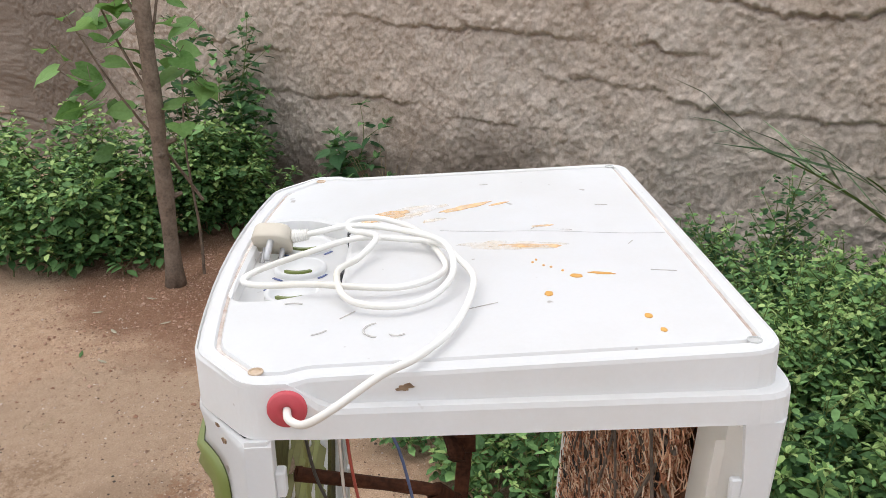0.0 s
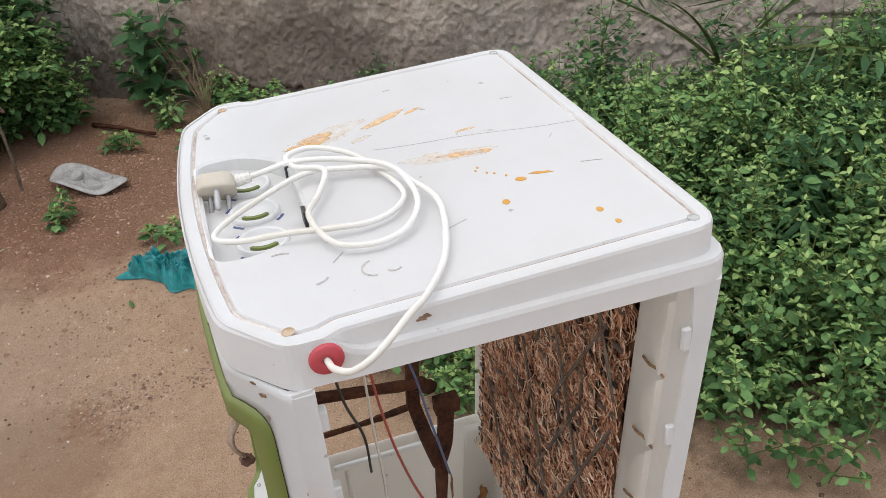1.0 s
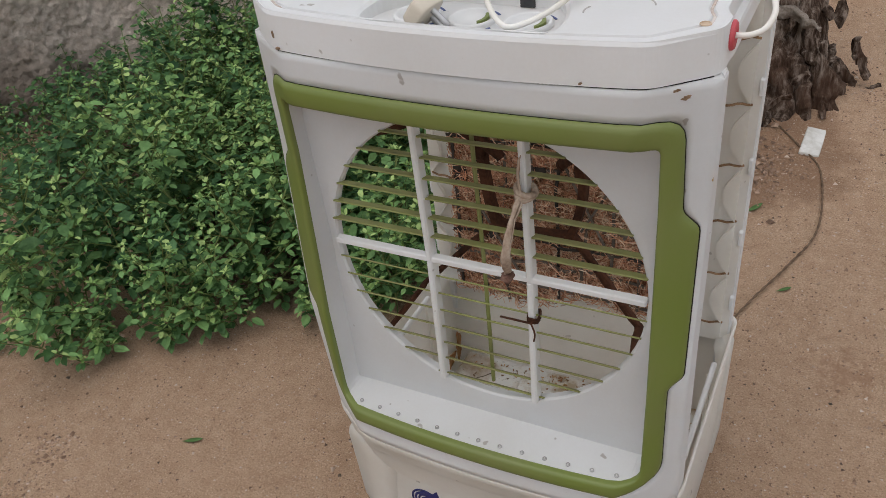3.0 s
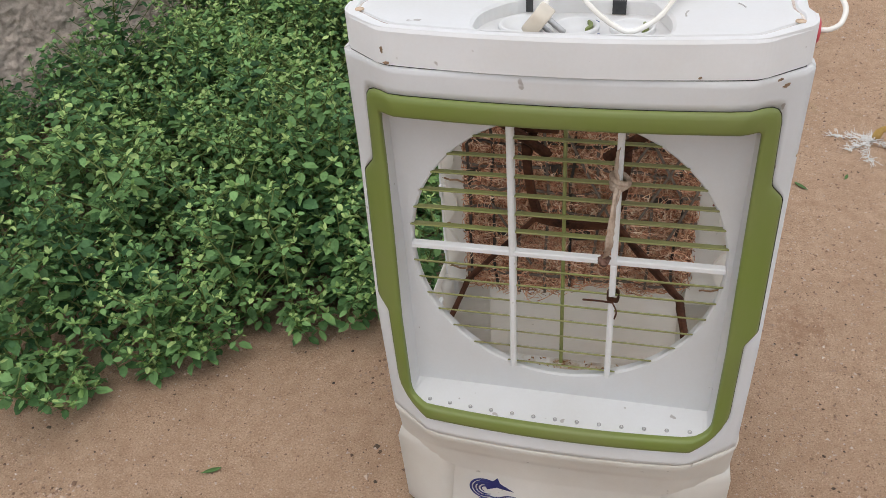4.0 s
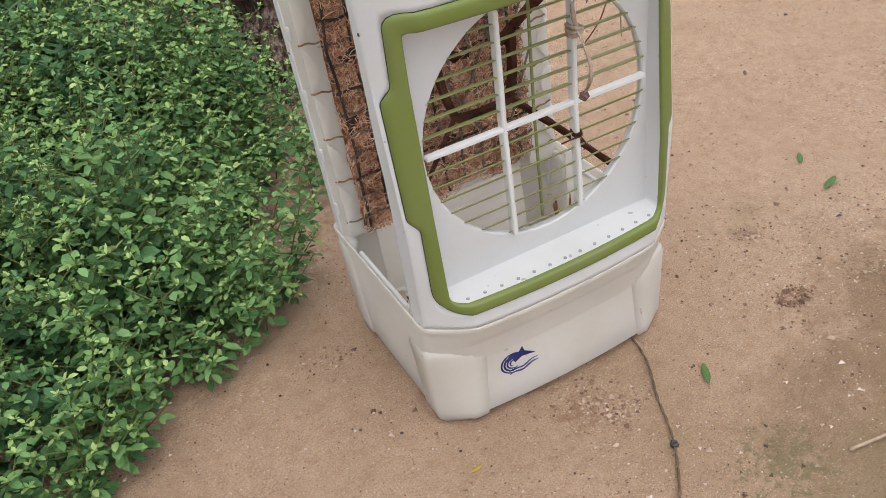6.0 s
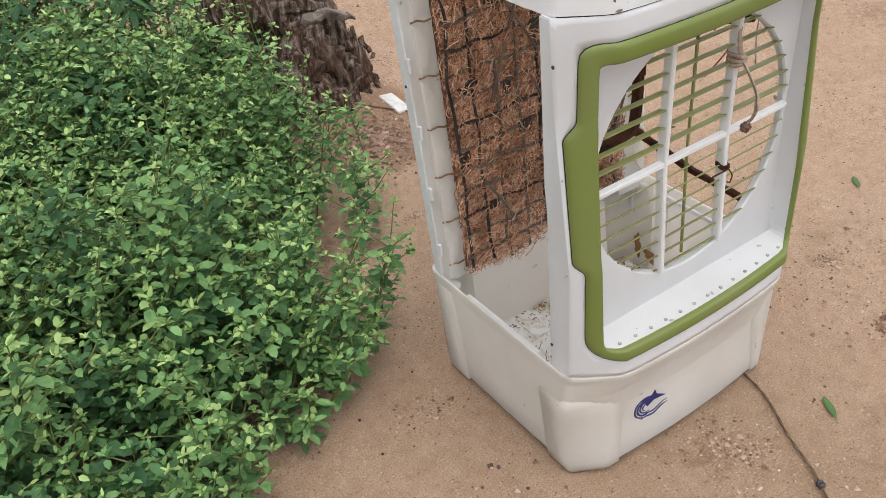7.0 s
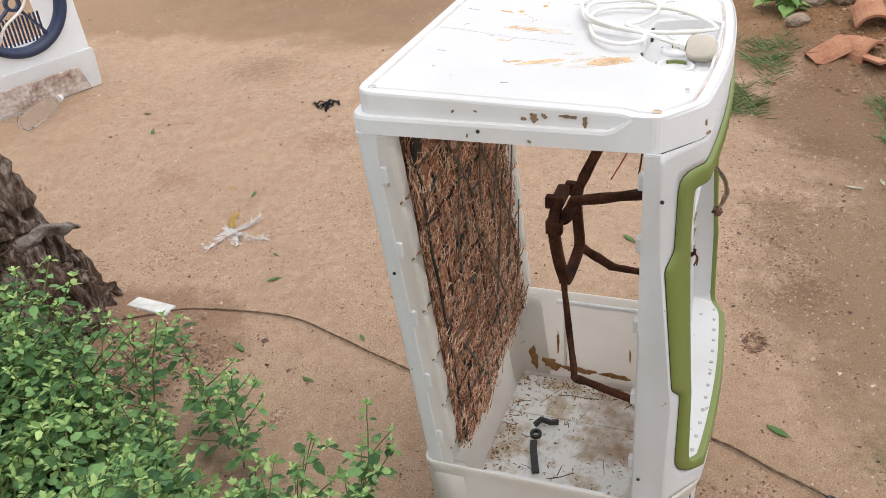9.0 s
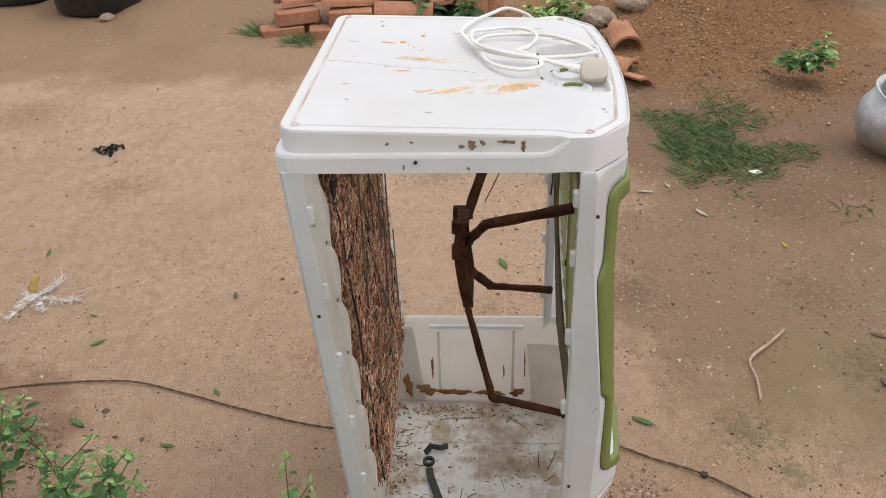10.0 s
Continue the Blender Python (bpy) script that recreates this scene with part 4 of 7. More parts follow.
    crumbs, nt, b = mat("rust_crumbs")
    g = nt.nodes.new("ShaderNodeNewGeometry")
    nt.links.new(ramp(nt, g.outputs["Random Per Island"], [(0.0, (0.12, 0.07, 0.035)), (0.5, (0.36, 0.17, 0.06)), (1.0, (0.5, 0.34, 0.16))]), b.inputs["Base Color"])
    b.inputs["Roughness"].default_value = 0.9
    tagged(fo.build("rust_litter", [crumbs], floor, 0), "rust flakes and straw crumbs", kind="stuff")
    # inside of the far walls: stained panels with a handle recess
    for sx in (-1, 1):
        bm = bmesh.new()
        box(bm, (sx * 0.252, -0.05, 0.232), (0.008, 0.2, 0.01), 0.002)
        part("grip_ledge", bm, WHITE, tank)
        for y in (-0.13, 0.03):
            bm = bmesh.new()
            box(bm, (sx * 0.2465, y, 0.14), (0.006, 0.006, 0.17), 0.0015)
            part("rib", bm, CREAM, tank)
        bm = bmesh.new()
        box(bm, (sx * 0.2445, 0.128, 0.2), (0.012, 0.012, 0.1), 0.002)
        box(bm, (sx * 0.243, 0.124, 0.262), (0.012, 0.007, 0.026), 0.002)
        part("latch_post", bm, WHITE, tank)
    # wave mark in blue
    blue = plastic("blue_ink", (0.008, 0.014, 0.11), (0.03, 0.04, 0.15), 0.2, 0.35, False)
    mark = []
    cx, cz = -0.112, 0.105

    def on(x, z):
        return (x, -0.2762 + 0.0637 * z + 0.01 * (x / 0.197) ** 2, z)
    for r0, a0, a1, w in ((0.026, 70, 268, 0.0022), (0.020, 60, 290, 0.0024), (0.014, 50, 300, 0.002), (0.008, 40, 250, 0.0018)):
        mark.append(([on(cx + r0 * math.cos(radians(a0 + (a1 - a0) * k / 14)), cz + r0 * 0.85 * math.sin(radians(a0 + (a1 - a0) * k / 14))) for k in range(15)], w))
    for dz, w in ((-0.024, 0.0022), (-0.017, 0.0018)):
        mark.append(([on(cx + (-0.012 + 0.062 * k / 10), cz + dz + 0.010 * (k / 10) ** 2 + 0.002 * math.sin(k)) for k in range(11)], w))
    for pts, w in mark:
        bm = bmesh.new()
        tube(bm, pts, [w * 0.95 * (0.35 + 0.65 * math.sin(math.pi * (0.08 + 0.84 * k / (len(pts) - 1)))) for k in range(len(pts))], 6)
        part("logo_stroke", bm, blue, tank)
    bm = bmesh.new()
    fin = [(-0.018, 0.008), (-0.006, 0.022), (0.012, 0.021), (0.020, 0.030), (0.024, 0.018), (0.046, 0.004), (0.018, 0.008), (0.002, 0.000), (-0.002, 0.010)]
    loops(bm, [[on(cx + x, cz + z) for x, z in fin], [tuple(Vector(on(cx + x, cz + z)) - Vector((0, 0.0012, 0))) for x, z in fin]], True, True)
    part("logo_fin", bm, blue, tank)


build_tank()


def build_pad():
    """Wood-wool pad behind a broken black net."""
    rng = np.random.default_rng(5)
    x0, x1, z0, z1 = -0.214, 0.190, 0.245, 0.828

    def py(z):
        return yb(z) - 0.039

    def low(x):
        return z0 + 0.02 * math.sin(9 * x) + 0.012 * math.sin(31 * x + 1)
    bm = bmesh.new()
    n = 30
    front, back = [], []
    for i in range(n + 1):
        x = x0 + (x1 - x0) * i / n
        front.append([bm.verts.new((x, py(z) + rng.normal(0, 0.003), z)) for z in np.linspace(low(x) + 0.012, z1, 34)])
        back.append([bm.verts.new((x, py(z) + 0.03, z)) for z in (low(x) + 0.012, z1)])
    for i in range(n):
        for j in range(33):
            bm.faces.new((front[i][j], front[i + 1][j], front[i + 1][j + 1], front[i][j + 1]))
        bm.faces.new((back[i][0], back[i][1], back[i + 1][1], back[i + 1][0]))
        bm.faces.new((front[i][0], back[i][0], back[i + 1][0], front[i + 1][0]))
        bm.faces.new((front[i][33], front[i + 1][33], back[i + 1][1], back[i][1]))
    pad = part("cooling_pad", bm, STRAW_DARK, cooler, "brown wood-wool cooling pad, frayed at its lower edge")
    fo = Foliage()
    for k in range(21000):
        x, z = rng.uniform(x0, x1), rng.uniform(z0 - 0.01, z1)
        if z < low(x):
            continue
        a, ln, turn = rng.uniform(-3.1, 3.1), rng.uniform(0.02, 0.05), rng.normal(0, 0.5)
        bulge = abs(math.sin(math.pi * (x + 0.204) / 0.0455) * math.sin(math.pi * (z - 0.272) / 0.0445)) ** 0.6
        p = np.array((x, py(z) - rng.uniform(0.0, 0.009 + 0.010 * bulge), z))
        pts = [p]
        for i in range(4):
            a += turn
            p = p + np.array((math.cos(a), rng.normal(0, 0.2), math.sin(a))) * ln / 4
            pts.append(p)
        if min(q[2] - low(q[0]) for q in pts) < -0.012 or max(q[0] for q in pts) > 0.195 or min(q[0] for q in pts) < -0.218 or max(q[2] for q in pts) > 0.835:
            continue
        r = rng.uniform(0.0005, 0.0011)
        fo.stalk(pts, r, r * 0.8)
    straw, nt, b = mat("straw_strands")
    g = nt.nodes.new("ShaderNodeNewGeometry")
    c = ramp(nt, g.outputs["Random Per Island"], [(0.0, (0.2, 0.08, 0.045)), (0.3, (0.58, 0.27, 0.155)), (0.7, (0.82, 0.52, 0.34)), (1.0, (0.92, 0.76, 0.58))])
    c = mixc(nt, 1.0, c, ramp(nt, noise_tex(nt, coords(nt), 16.0, 5, 0.7), [(0.36, (0.62, 0.55, 0.5)), (0.54, (1, 1, 1))]), "MULTIPLY")
    nt.links.new(c, b.inputs["Base Color"])
    b.inputs["Roughness"].default_value = 0.75
    b.inputs["Specular IOR Level"].default_value = 0.15
    tagged(fo.build("wood_wool", [straw], pad, 0), kind="stuff")
    netm = rough_mat("dusty_black_net", (0.012, 0.011, 0.011), (0.075, 0.06, 0.05), 18, 0.7)
    netg = rough_mat("faded_net", (0.06, 0.048, 0.04), (0.24, 0.19, 0.15), 30, 0.7)
    for k in range(9):
        x = -0.204 + 0.0455 * k
        bm = bmesh.new()
        zs = np.linspace(low(x) + 0.01, 0.83, 12)
        strap(bm, [(x + rng.normal(0, 0.0032), py(z) - 0.0135 + rng.normal(0, 0.002), z) for z in zs], 0.0048, 0.0025, (1, 0, 0))
        part("net_bar", bm, netm if k in (0, 1, 4, 8) else netg, pad)
    for k in range(13):
        z = 0.272 + 0.0445 * k
        bm = bmesh.new()
        strap(bm, [(x, py(z) - 0.0135 + rng.normal(0, 0.002), z + rng.normal(0, 0.003)) for x in np.linspace(-0.212, 0.192, 13)], 0.0046, 0.0025, (0, 0, 1))
        part("net_bar", bm, netm if k in (2, 6, 9, 12) else netg, pad)
    for xa, za, xb, zb in ((0.2, 0.62, 0.09, 0.40), (0.12, 0.80, 0.2, 0.66), (-0.02, 0.82, -0.13, 0.56), (0.14, 0.36, 0.2, 0.5), (-0.04, 0.58, 0.07, 0.36), (0.08, 0.82, 0.0, 0.60), (-0.12, 0.79, -0.02, 0.62), (0.03, 0.70, 0.16, 0.46), (0.02, 0.40, 0.13, 0.60), (0.17, 0.74, 0.06, 0.56), (-0.16, 0.42, -0.09, 0.3)):
        bm = bmesh.new()
        strap(bm, [(xa + (xb - xa) * f, py(za + (zb - za) * f) - 0.0205, za + (zb - za) * f) for f in np.linspace(0, 1, 8)], 0.004, 0.002, (1, 0, 0))
        part("net_strip", bm, netg, pad)
    for x, z, w, h in ((-0.105, 0.735, 0.034, 0.022), (-0.17, 0.60, 0.04, 0.018), (-0.055, 0.49, 0.03, 0.02), (-0.19, 0.795, 0.03, 0.05), (0.06, 0.53, 0.028, 0.024), (0.13, 0.44, 0.03, 0.02), (-0.19, 0.47, 0.02, 0.03), (-0.14, 0.36, 0.022, 0.018), (-0.02, 0.66, 0.02, 0.03), (0.1, 0.7, 0.018, 0.024), (-0.09, 0.57, 0.016, 0.03), (0.0, 0.37, 0.026, 0.014)):
        bm = bmesh.new()
        box(bm, (x, py(z) - 0.0135, z), (w, 0.003, h), 0.0008, Matrix.Rotation(rng.normal(0, 0.15), 4, "Y"))
        part("net_plate", bm, netm, pad)


build_pad()


def build_bracket():
    """Rusted motor bracket: a clamp ring and four cranked arms to the front."""
    C = Vector((0.0, -0.042, 0.578))
    bm = bmesh.new()
    half = [(-0.060, 0.008, 0.074), (-0.076, 0.012, 0.035), (-0.070, 0.006, -0.03), (-0.059, 0, -0.07), (-0.050, 0, -0.082)]
    jaw = smooth_path(half + [(0.0, 0.0, -0.087)] + [(-x, y, z) for x, y, z in reversed(half[2:])] + [(0.074, 0.01, 0.022)], 5)
    strap(bm, [C + Vector(p) for p in jaw], 0.017, 0.011, (0, 1, 0))
    ring = part("clamp_jaw", bm, RUST, cooler, "flaking rusty motor clamp")
    for c, size in (((-0.052, -0.036, 0.655), (0.05, 0.019, 0.016)), ((-0.078, -0.031, 0.658), (0.014, 0.024, 0.02)), ((-0.075, -0.031, 0.612), (0.014, 0.026, 0.024)), ((0.071, -0.03, 0.604), (0.016, 0.03, 0.022))):
        bm = bmesh.new()
        box(bm, c, size, 0.0015)
        part("clamp_lug", bm, RUST, ring)
    rng = np.random.default_rng(3)
    for sx in (-1, 1):
        for sz in (-1, 1):
            bm = bmesh.new()
            if sz > 0:
                a = C + Vector((sx * 0.042, 0.0, 0.03))
                bend, end = Vector((sx * 0.115, -0.072, 0.683)), Vector((sx * 0.138, -0.197, 0.722))
            else:
                a = C + Vector((sx * 0.054, 0.0, -0.076))
                bend, end = Vector((sx * 0.166, -0.082, 0.392)), Vector((sx * 0.182, -0.200, 0.372))
            pts = smooth_path([a, a * 0.85 + bend * 0.15 + Vector((0, 0.003, 0)), a * 0.1 + bend * 0.9, bend, bend * 0.82 + end * 0.18, end], 4)
            wide = (0.0062 if sx < 0 else 0.0088) if sz < 0 else (0.0108 if sx < 0 else 0.0088)
            tube(bm, pts, [wide * rng.uniform(0.88, 1.12) for _ in pts], 10, 0.7)
            for q in bm.verts:
                q.co += Vector((noise.noise(q.co * 120), noise.noise(q.co * 110 + Vector((5, 0, 0))), noise.noise(q.co * 130))) * 0.0012
            part("bracket_arm", bm, RUST, cooler, "rusty cranked iron arm")
            bm = bmesh.new()
            lathe(bm, [(0.007, 0), (0.007, 0.006), (0.004, 0.008), (0.004, 0.014), (0.0001, 0.014)], 6, end, Matrix.Rotation(radians(-90), 3, "X"))
            part("bolt", bm, RUST, cooler)


build_bracket()


def settle(thing):
    """The case stands a little askew: its foot is shifted sideways against its lid."""
    done = set()
    for o in thing.children_recursive:
        if o.type == "MESH" and o.data.name not in done:
            done.add(o.data.name)
            co = np.empty(len(o.data.vertices) * 3)
            o.data.vertices.foreach_get("co", co)
            co = co.reshape(-1, 3)
            co[:, 0] += 0.0055 * np.clip(1 - co[:, 2] / 0.86, 0, 1)
            o.data.vertices.foreach_set("co", co.ravel())
            o.data.update()


settle(cooler)

# ---- vegetation ----
LEAF = leaf_mat("weed_leaf", (0.045, 0.112, 0.036), (0.185, 0.335, 0.12), 0.13)
LEAF_TIP = leaf_mat("young_leaf", (0.15, 0.285, 0.075), (0.38, 0.51, 0.19), 0.2)
STEM = rough_mat("green_stem", (0.07, 0.11, 0.03), (0.17, 0.2, 0.07), 40, 0.7)
# for dark-leaved plants, and for weeds shaded by colour near the wall
LEAF_DARK = leaf_mat("dark_leaf", (0.025, 0.075, 0.028), (0.075, 0.165, 0.065), 0.12)
BARK = rough_mat("grey_brown_bark", (0.1, 0.075, 0.055), (0.26, 0.2, 0.155), 22, 0.9, 120, 0.8, 0.01)


def inside(poly, x, y):
    r = False
    for i in range(len(poly)):
        (xa, ya), (xb, yb_) = poly[i - 1], poly[i]
        if (ya > y) != (yb_ > y) and x < (xb - xa) * (y - ya) / (yb_ - ya) + xa:
            r = not r
    return r


def edge_dist(poly, x, y):
    best = 9.0
    for i in range(len(poly)):
        a, b = Vector(poly[i - 1]), Vector(poly[i])
        t = max(0, min(1, (Vector((x, y)) - a).dot(b - a) / (b - a).length_squared))
        best = min(best, (a + (b - a) * t - Vector((x, y))).length)
    return best


def build_weeds():
    """The thick stand of weeds between the cooler and the wall."""
    rng = np.random.default_rng(21)
    zone = [(-1.09, -0.16), (-0.95, -0.05), (-0.82, 0.06), (-0.66, 0.13), (-0.54, 0.20), (-0.46, 0.28), (-0.41, 0.35), (-0.43, 0.43), (-0.40, 0.52), (-0.30, 0.66), (-0.25, 0.82), (-0.16, 1.0), (-0.12, 1.22),
            (-0.25, 1.55), (-0.55, 2.3), (-0.9, 2.6), (-1.3, 2.05), (-1.75, 1.35), (-2.15, 0.75), (-2.35, 0.35), (-1.95, 0.1), (-1.45, -0.02)]
    fo = Foliage()
    pts = []
    tries = 0
    while tries < 14000:
        tries += 1
        x, y = rng.uniform(-2.6, 0.1), rng.uniform(-0.4, 2.8)
        if not inside(zone, x, y):
            continue
        sp = 0.058 if x > -1.1 and y < 1.3 else 0.085
        if any((x - a) ** 2 + (y - b) ** 2 < sp * sp for a, b in pts):
            continue
        pts.append((x, y))
        d = edge_dist(zone, x, y)
        h = 0.23 + 0.2 * min(d / 0.3, 1) + rng.normal(0, 0.05) + 0.17 * noise.noise(Vector((x * 4.5, y * 4.5, 0.7)))
        if x < -1.5:
            h *= 0.62
        if y > 0.85 and x > -1.2:
            h = max(h, 0.38 + rng.normal(0, 0.05)) + 0.06 * (y > 1.1)
        # beyond x -1.4 most weeds take the dark leaf, painting in tree shade
        weed(fo, rng, x, y, max(h, 0.1), 0.034 * rng.uniform(0.7, 1.4), tone=3 if rng.random() < (0.95 if x < -1.4 else 0.3 if y < 0.7 else 0.12) else 0)
    for i in range(len(zone)):
        a, b = Vector(zone[i - 1]), Vector(zone[i])
        for k in range(int((b - a).length / 0.03)):
            p = a + (b - a) * rng.uniform(0, 1)
            n = Vector((b.y - a.y, a.x - b.x)).normalized()
            q = p + n * rng.uniform(-0.06, 0.05)
            weed(fo, rng, q.x, q.y, rng.uniform(0.06, 0.17), 0.032 * rng.uniform(0.7, 1.3), (n.x * 0.3, n.y * 0.3))
    ob = fo.build("weeds", [LEAF, STEM, LEAF_TIP, LEAF_DARK])
    tagged(ob, "dense stand of small-leaved green weeds beside the wall", "weeds", "", "stuff")


build_weeds()


# ---- young tree and plants by the wall ----
def build_tree():
    tree = empty("sapling", "young tree with a bare grey-brown trunk and broad pale leaves", "tree", "", (-2.08, -0.95, 0))
    rng = np.random.default_rng(8)
    bm = bmesh.new()
    pts = [(0.02 * math.sin(2 * z) + 0.01 * z, 0.03 * math.sin(1.3 * z + 0.4) - 0.012, z - 0.02) for z in np.linspace(0, 2.3, 26)]
    tube(bm, pts, [0.029 - 0.006 * k / 25 + 0.003 * math.sin(k * 1.9) + (0.012 if k == 0 else 0) for k in range(26)], 10)
    for z in (0.33, 0.48, 0.52, 0.75, 0.95, 1.2):
        a = rng.uniform(0, 6.28)
        p = Vector((0.02 * math.sin(2 * z) + 0.01 * z, 0.03 * math.sin(1.3 * z + 0.4), z))
        tube(bm, [p, p + Vector((math.cos(a) * 0.045, math.sin(a) * 0.045, 0.012))], [0.012, 0.007], 6)
    part("trunk", bm, BARK, tree, "", True)
    fo = BroadFoliage()
    for p0, p1 in (((-0.05, 0.12, 0.30), (-0.02, -0.26, 0.95)), ((-0.05, 0.02, 0.55), (0.0, -0.18, 1.15)), ((-0.1, 0.08, 0.0), (-0.12, 0.07, 0.75)), ((0, 0, 0.9), (0.05, -0.15, 1.3)), ((0, 0, 0.8), (0, 0.14, 1.2))):
        a, b = np.array(p0), np.array(p1)
        pts = [a + (b - a) * f + np.array((0.02 * math.sin(5 * f), 0.01 * math.sin(7 * f), 0)) for f in np.linspace(0, 1, 8)]
        fo.stalk([tuple(q) for q in pts], 0.007, 0.003)
    for y, z in ((-0.21, 0.90), (-0.16, 0.87), (-0.10, 0.83), (-0.05, 0.80), (0.08, 0.77), (0.13, 0.74), (0.16, 0.68), (-0.20, 0.72), (-0.25, 0.70), (-0.30, 0.76), (-0.24, 0.66), (-0.16, 0.66), (-0.11, 0.61),
                 (-0.11, 0.96), (-0.04, 0.96), (0.05, 0.93), (0.1, 0.88), (-0.17, 0.98), (0.14, 0.82), (0.12, 0.6), (-0.14, 0.45), (-0.05, 0.9), (0.17, 0.79), (-0.27, 0.8)):
        for k in range(2):
            p = np.array((rng.normal(0.0, 0.07), y + rng.normal(0, 0.03), z + rng.normal(0, 0.03)))
            a = rng.uniform(0, 6.28)
            d = np.array((math.cos(a), math.sin(a), rng.uniform(-0.6, 0.1)))
            fo.leaf(p, d, (rng.normal(0, 0.4) + 0.4, rng.normal(0, 0.4), 0.9), rng.uniform(0.07, 0.11), rng.uniform(0.065, 0.095))
            fo.stalk([tuple(p - d * 0.05 + np.array((0, 0, 0.015))), tuple(p)], 0.0015, 0.001)
    fo.build("crown", [leaf_mat("broad_pale_leaf", (0.10, 0.22, 0.05), (0.24, 0.40, 0.14), 0.45), BARK], tree)


build_tree()


def split(fo, mats, ob):
    """Leaves and stems of a plant as two parts."""
    stems = Foliage()
    stems.segs, fo.segs = fo.segs, []
    tagged(fo.build("foliage", mats, ob), kind="stuff")
    tagged(stems.build("stem", [mats[1]], ob, 0), kind="stuff")


def shrub(name, label, seed, spots, leaf, mats, loc, big=False):
    """A plant of several leafy shoots: spots are x, y, height from its base."""
    ob = empty(name, label, "plant", "plants by the wall", loc)
    rng = np.random.default_rng(seed)
    fo = BroadFoliage() if big else Foliage()
    for x, y, h in spots:
        weed(fo, rng, x, y, h, leaf, (x * 0.3, y * 0.3), 0.0, big)
    split(fo, mats, ob)
    return ob


def cluster(seed, n, rx, ry, h0, h1):
    rng = np.random.default_rng(seed)
    out = []
    for _ in range(n):
        a, r = rng.uniform(0, 6.28), math.sqrt(rng.uniform(0, 1))
        out.append((rx * r * math.cos(a), ry * r * math.sin(a), max(h1 - (h1 - h0) * r * r + rng.normal(0, 0.13 * h1), 0.05)))
    return out


GREENS = [LEAF, STEM, LEAF_TIP]
shrub("leafy_shrub", "bushy green shrub with small leaves beside the tree", 31, cluster(1, 38, 0.36, 0.36, 0.3, 0.62), 0.06, GREENS, (-2.5, -1.5, 0))
shrub("leafy_shrub", "low leafy green shrub on loose earth", 32, cluster(2, 20, 0.2, 0.2, 0.14, 0.3), 0.055, GREENS, (-2.32, -1.25, 0))
shrub("leafy_shrub", "rounded green shrub growing against the wall", 33, cluster(3, 30, 0.22, 0.22, 0.25, 0.5), 0.058, GREENS, (-2.74, -0.92, 0))
shrub("climbing_plant", "dark-leaved plant climbing the wall", 34, cluster(4, 12, 0.08, 0.14, 0.5, 0.85), 0.085, [LEAF_DARK, STEM, LEAF], (-2.92, -0.95, 0), True)
shrub("broad_leaved_plant", "upright plant with large round leaves at the wall", 35, [(0, 0, 0.52), (0.03, 0.05, 0.4), (-0.02, -0.05, 0.3)], 0.105, [LEAF_DARK, STEM, LEAF], (-2.72, -0.38, 0), True)
for k, (x, y, h, n) in enumerate(((-1.88, -0.72, 0.1, 3), (-1.6, -0.4, 0.09, 3), (-2.34, -0.55, 0.12, 4), (-2.5, -0.35, 0.14, 4), (-2.45, -0.1, 0.2, 5), (-1.42, -0.26, 0.1, 3), (-2.62, -0.15, 0.22, 5), (-2.2, -0.3, 0.12, 3), (-2.25, 0.05, 0.25, 6), (-1.75, -0.2, 0.12, 3))):
    shrub("weed_seedling", "small green weed sprouting from loose red earth", 50 + k, cluster(60 + k, n, 0.05, 0.05, h * 0.55, h * 0.9), 0.042, [LEAF, STEM, LEAF_TIP], (x, y, 0))


def build_edge_shoots():
    """Single shoots that lean out of the weeds over the bare earth."""
    rng = np.random.default_rng(77)
    for x, y, h, lx, ly in ((-0.44, 0.22, 0.28, 0.2, -0.1), (-0.52, 0.18, 0.24, 0.1, -0.2), (-0.74, 0.08, 0.26, 0.1, -0.3),
                            (-0.86, 0.0, 0.28, 0.2, -0.4), (-1.0, -0.15, 0.26, 0.0, -0.6), (-0.1, 0.92, 0.28, 0.3, -0.2), (-0.38, 0.28, 0.38, 0.15, -0.1), (-0.2, 0.8, 0.34, 0.2, -0.1), (-0.07, 1.08, 0.22, 0.4, -0.2),
                            (-0.16, 0.62, 0.28, 0.1, 0.0), (-0.08, 0.74, 0.3, 0.15, 0.0), (-0.12, 0.68, 0.22, 0.0, 0.1), (-0.45, 0.3, 0.34, 0.1, 0.0), (-0.4, 0.37, 0.3, 0.15, 0.0), (-0.49, 0.24, 0.33, 0.1, -0.1), (-0.44, 0.42, 0.32, 0.1, 0.0), (-0.5, 0.36, 0.36, 0.1, 0.0), (-0.36, 0.27, 0.24, 0.2, -0.2)):
        ob = empty("weed_shoot", "single green weed shoot leaning over bare earth", "weed", "weed shoots", (x, y, 0))
        fo = Foliage()
        weed(fo, rng, 0, 0, h, 0.032, (lx, ly))
        split(fo, GREENS, ob)


build_edge_shoots()


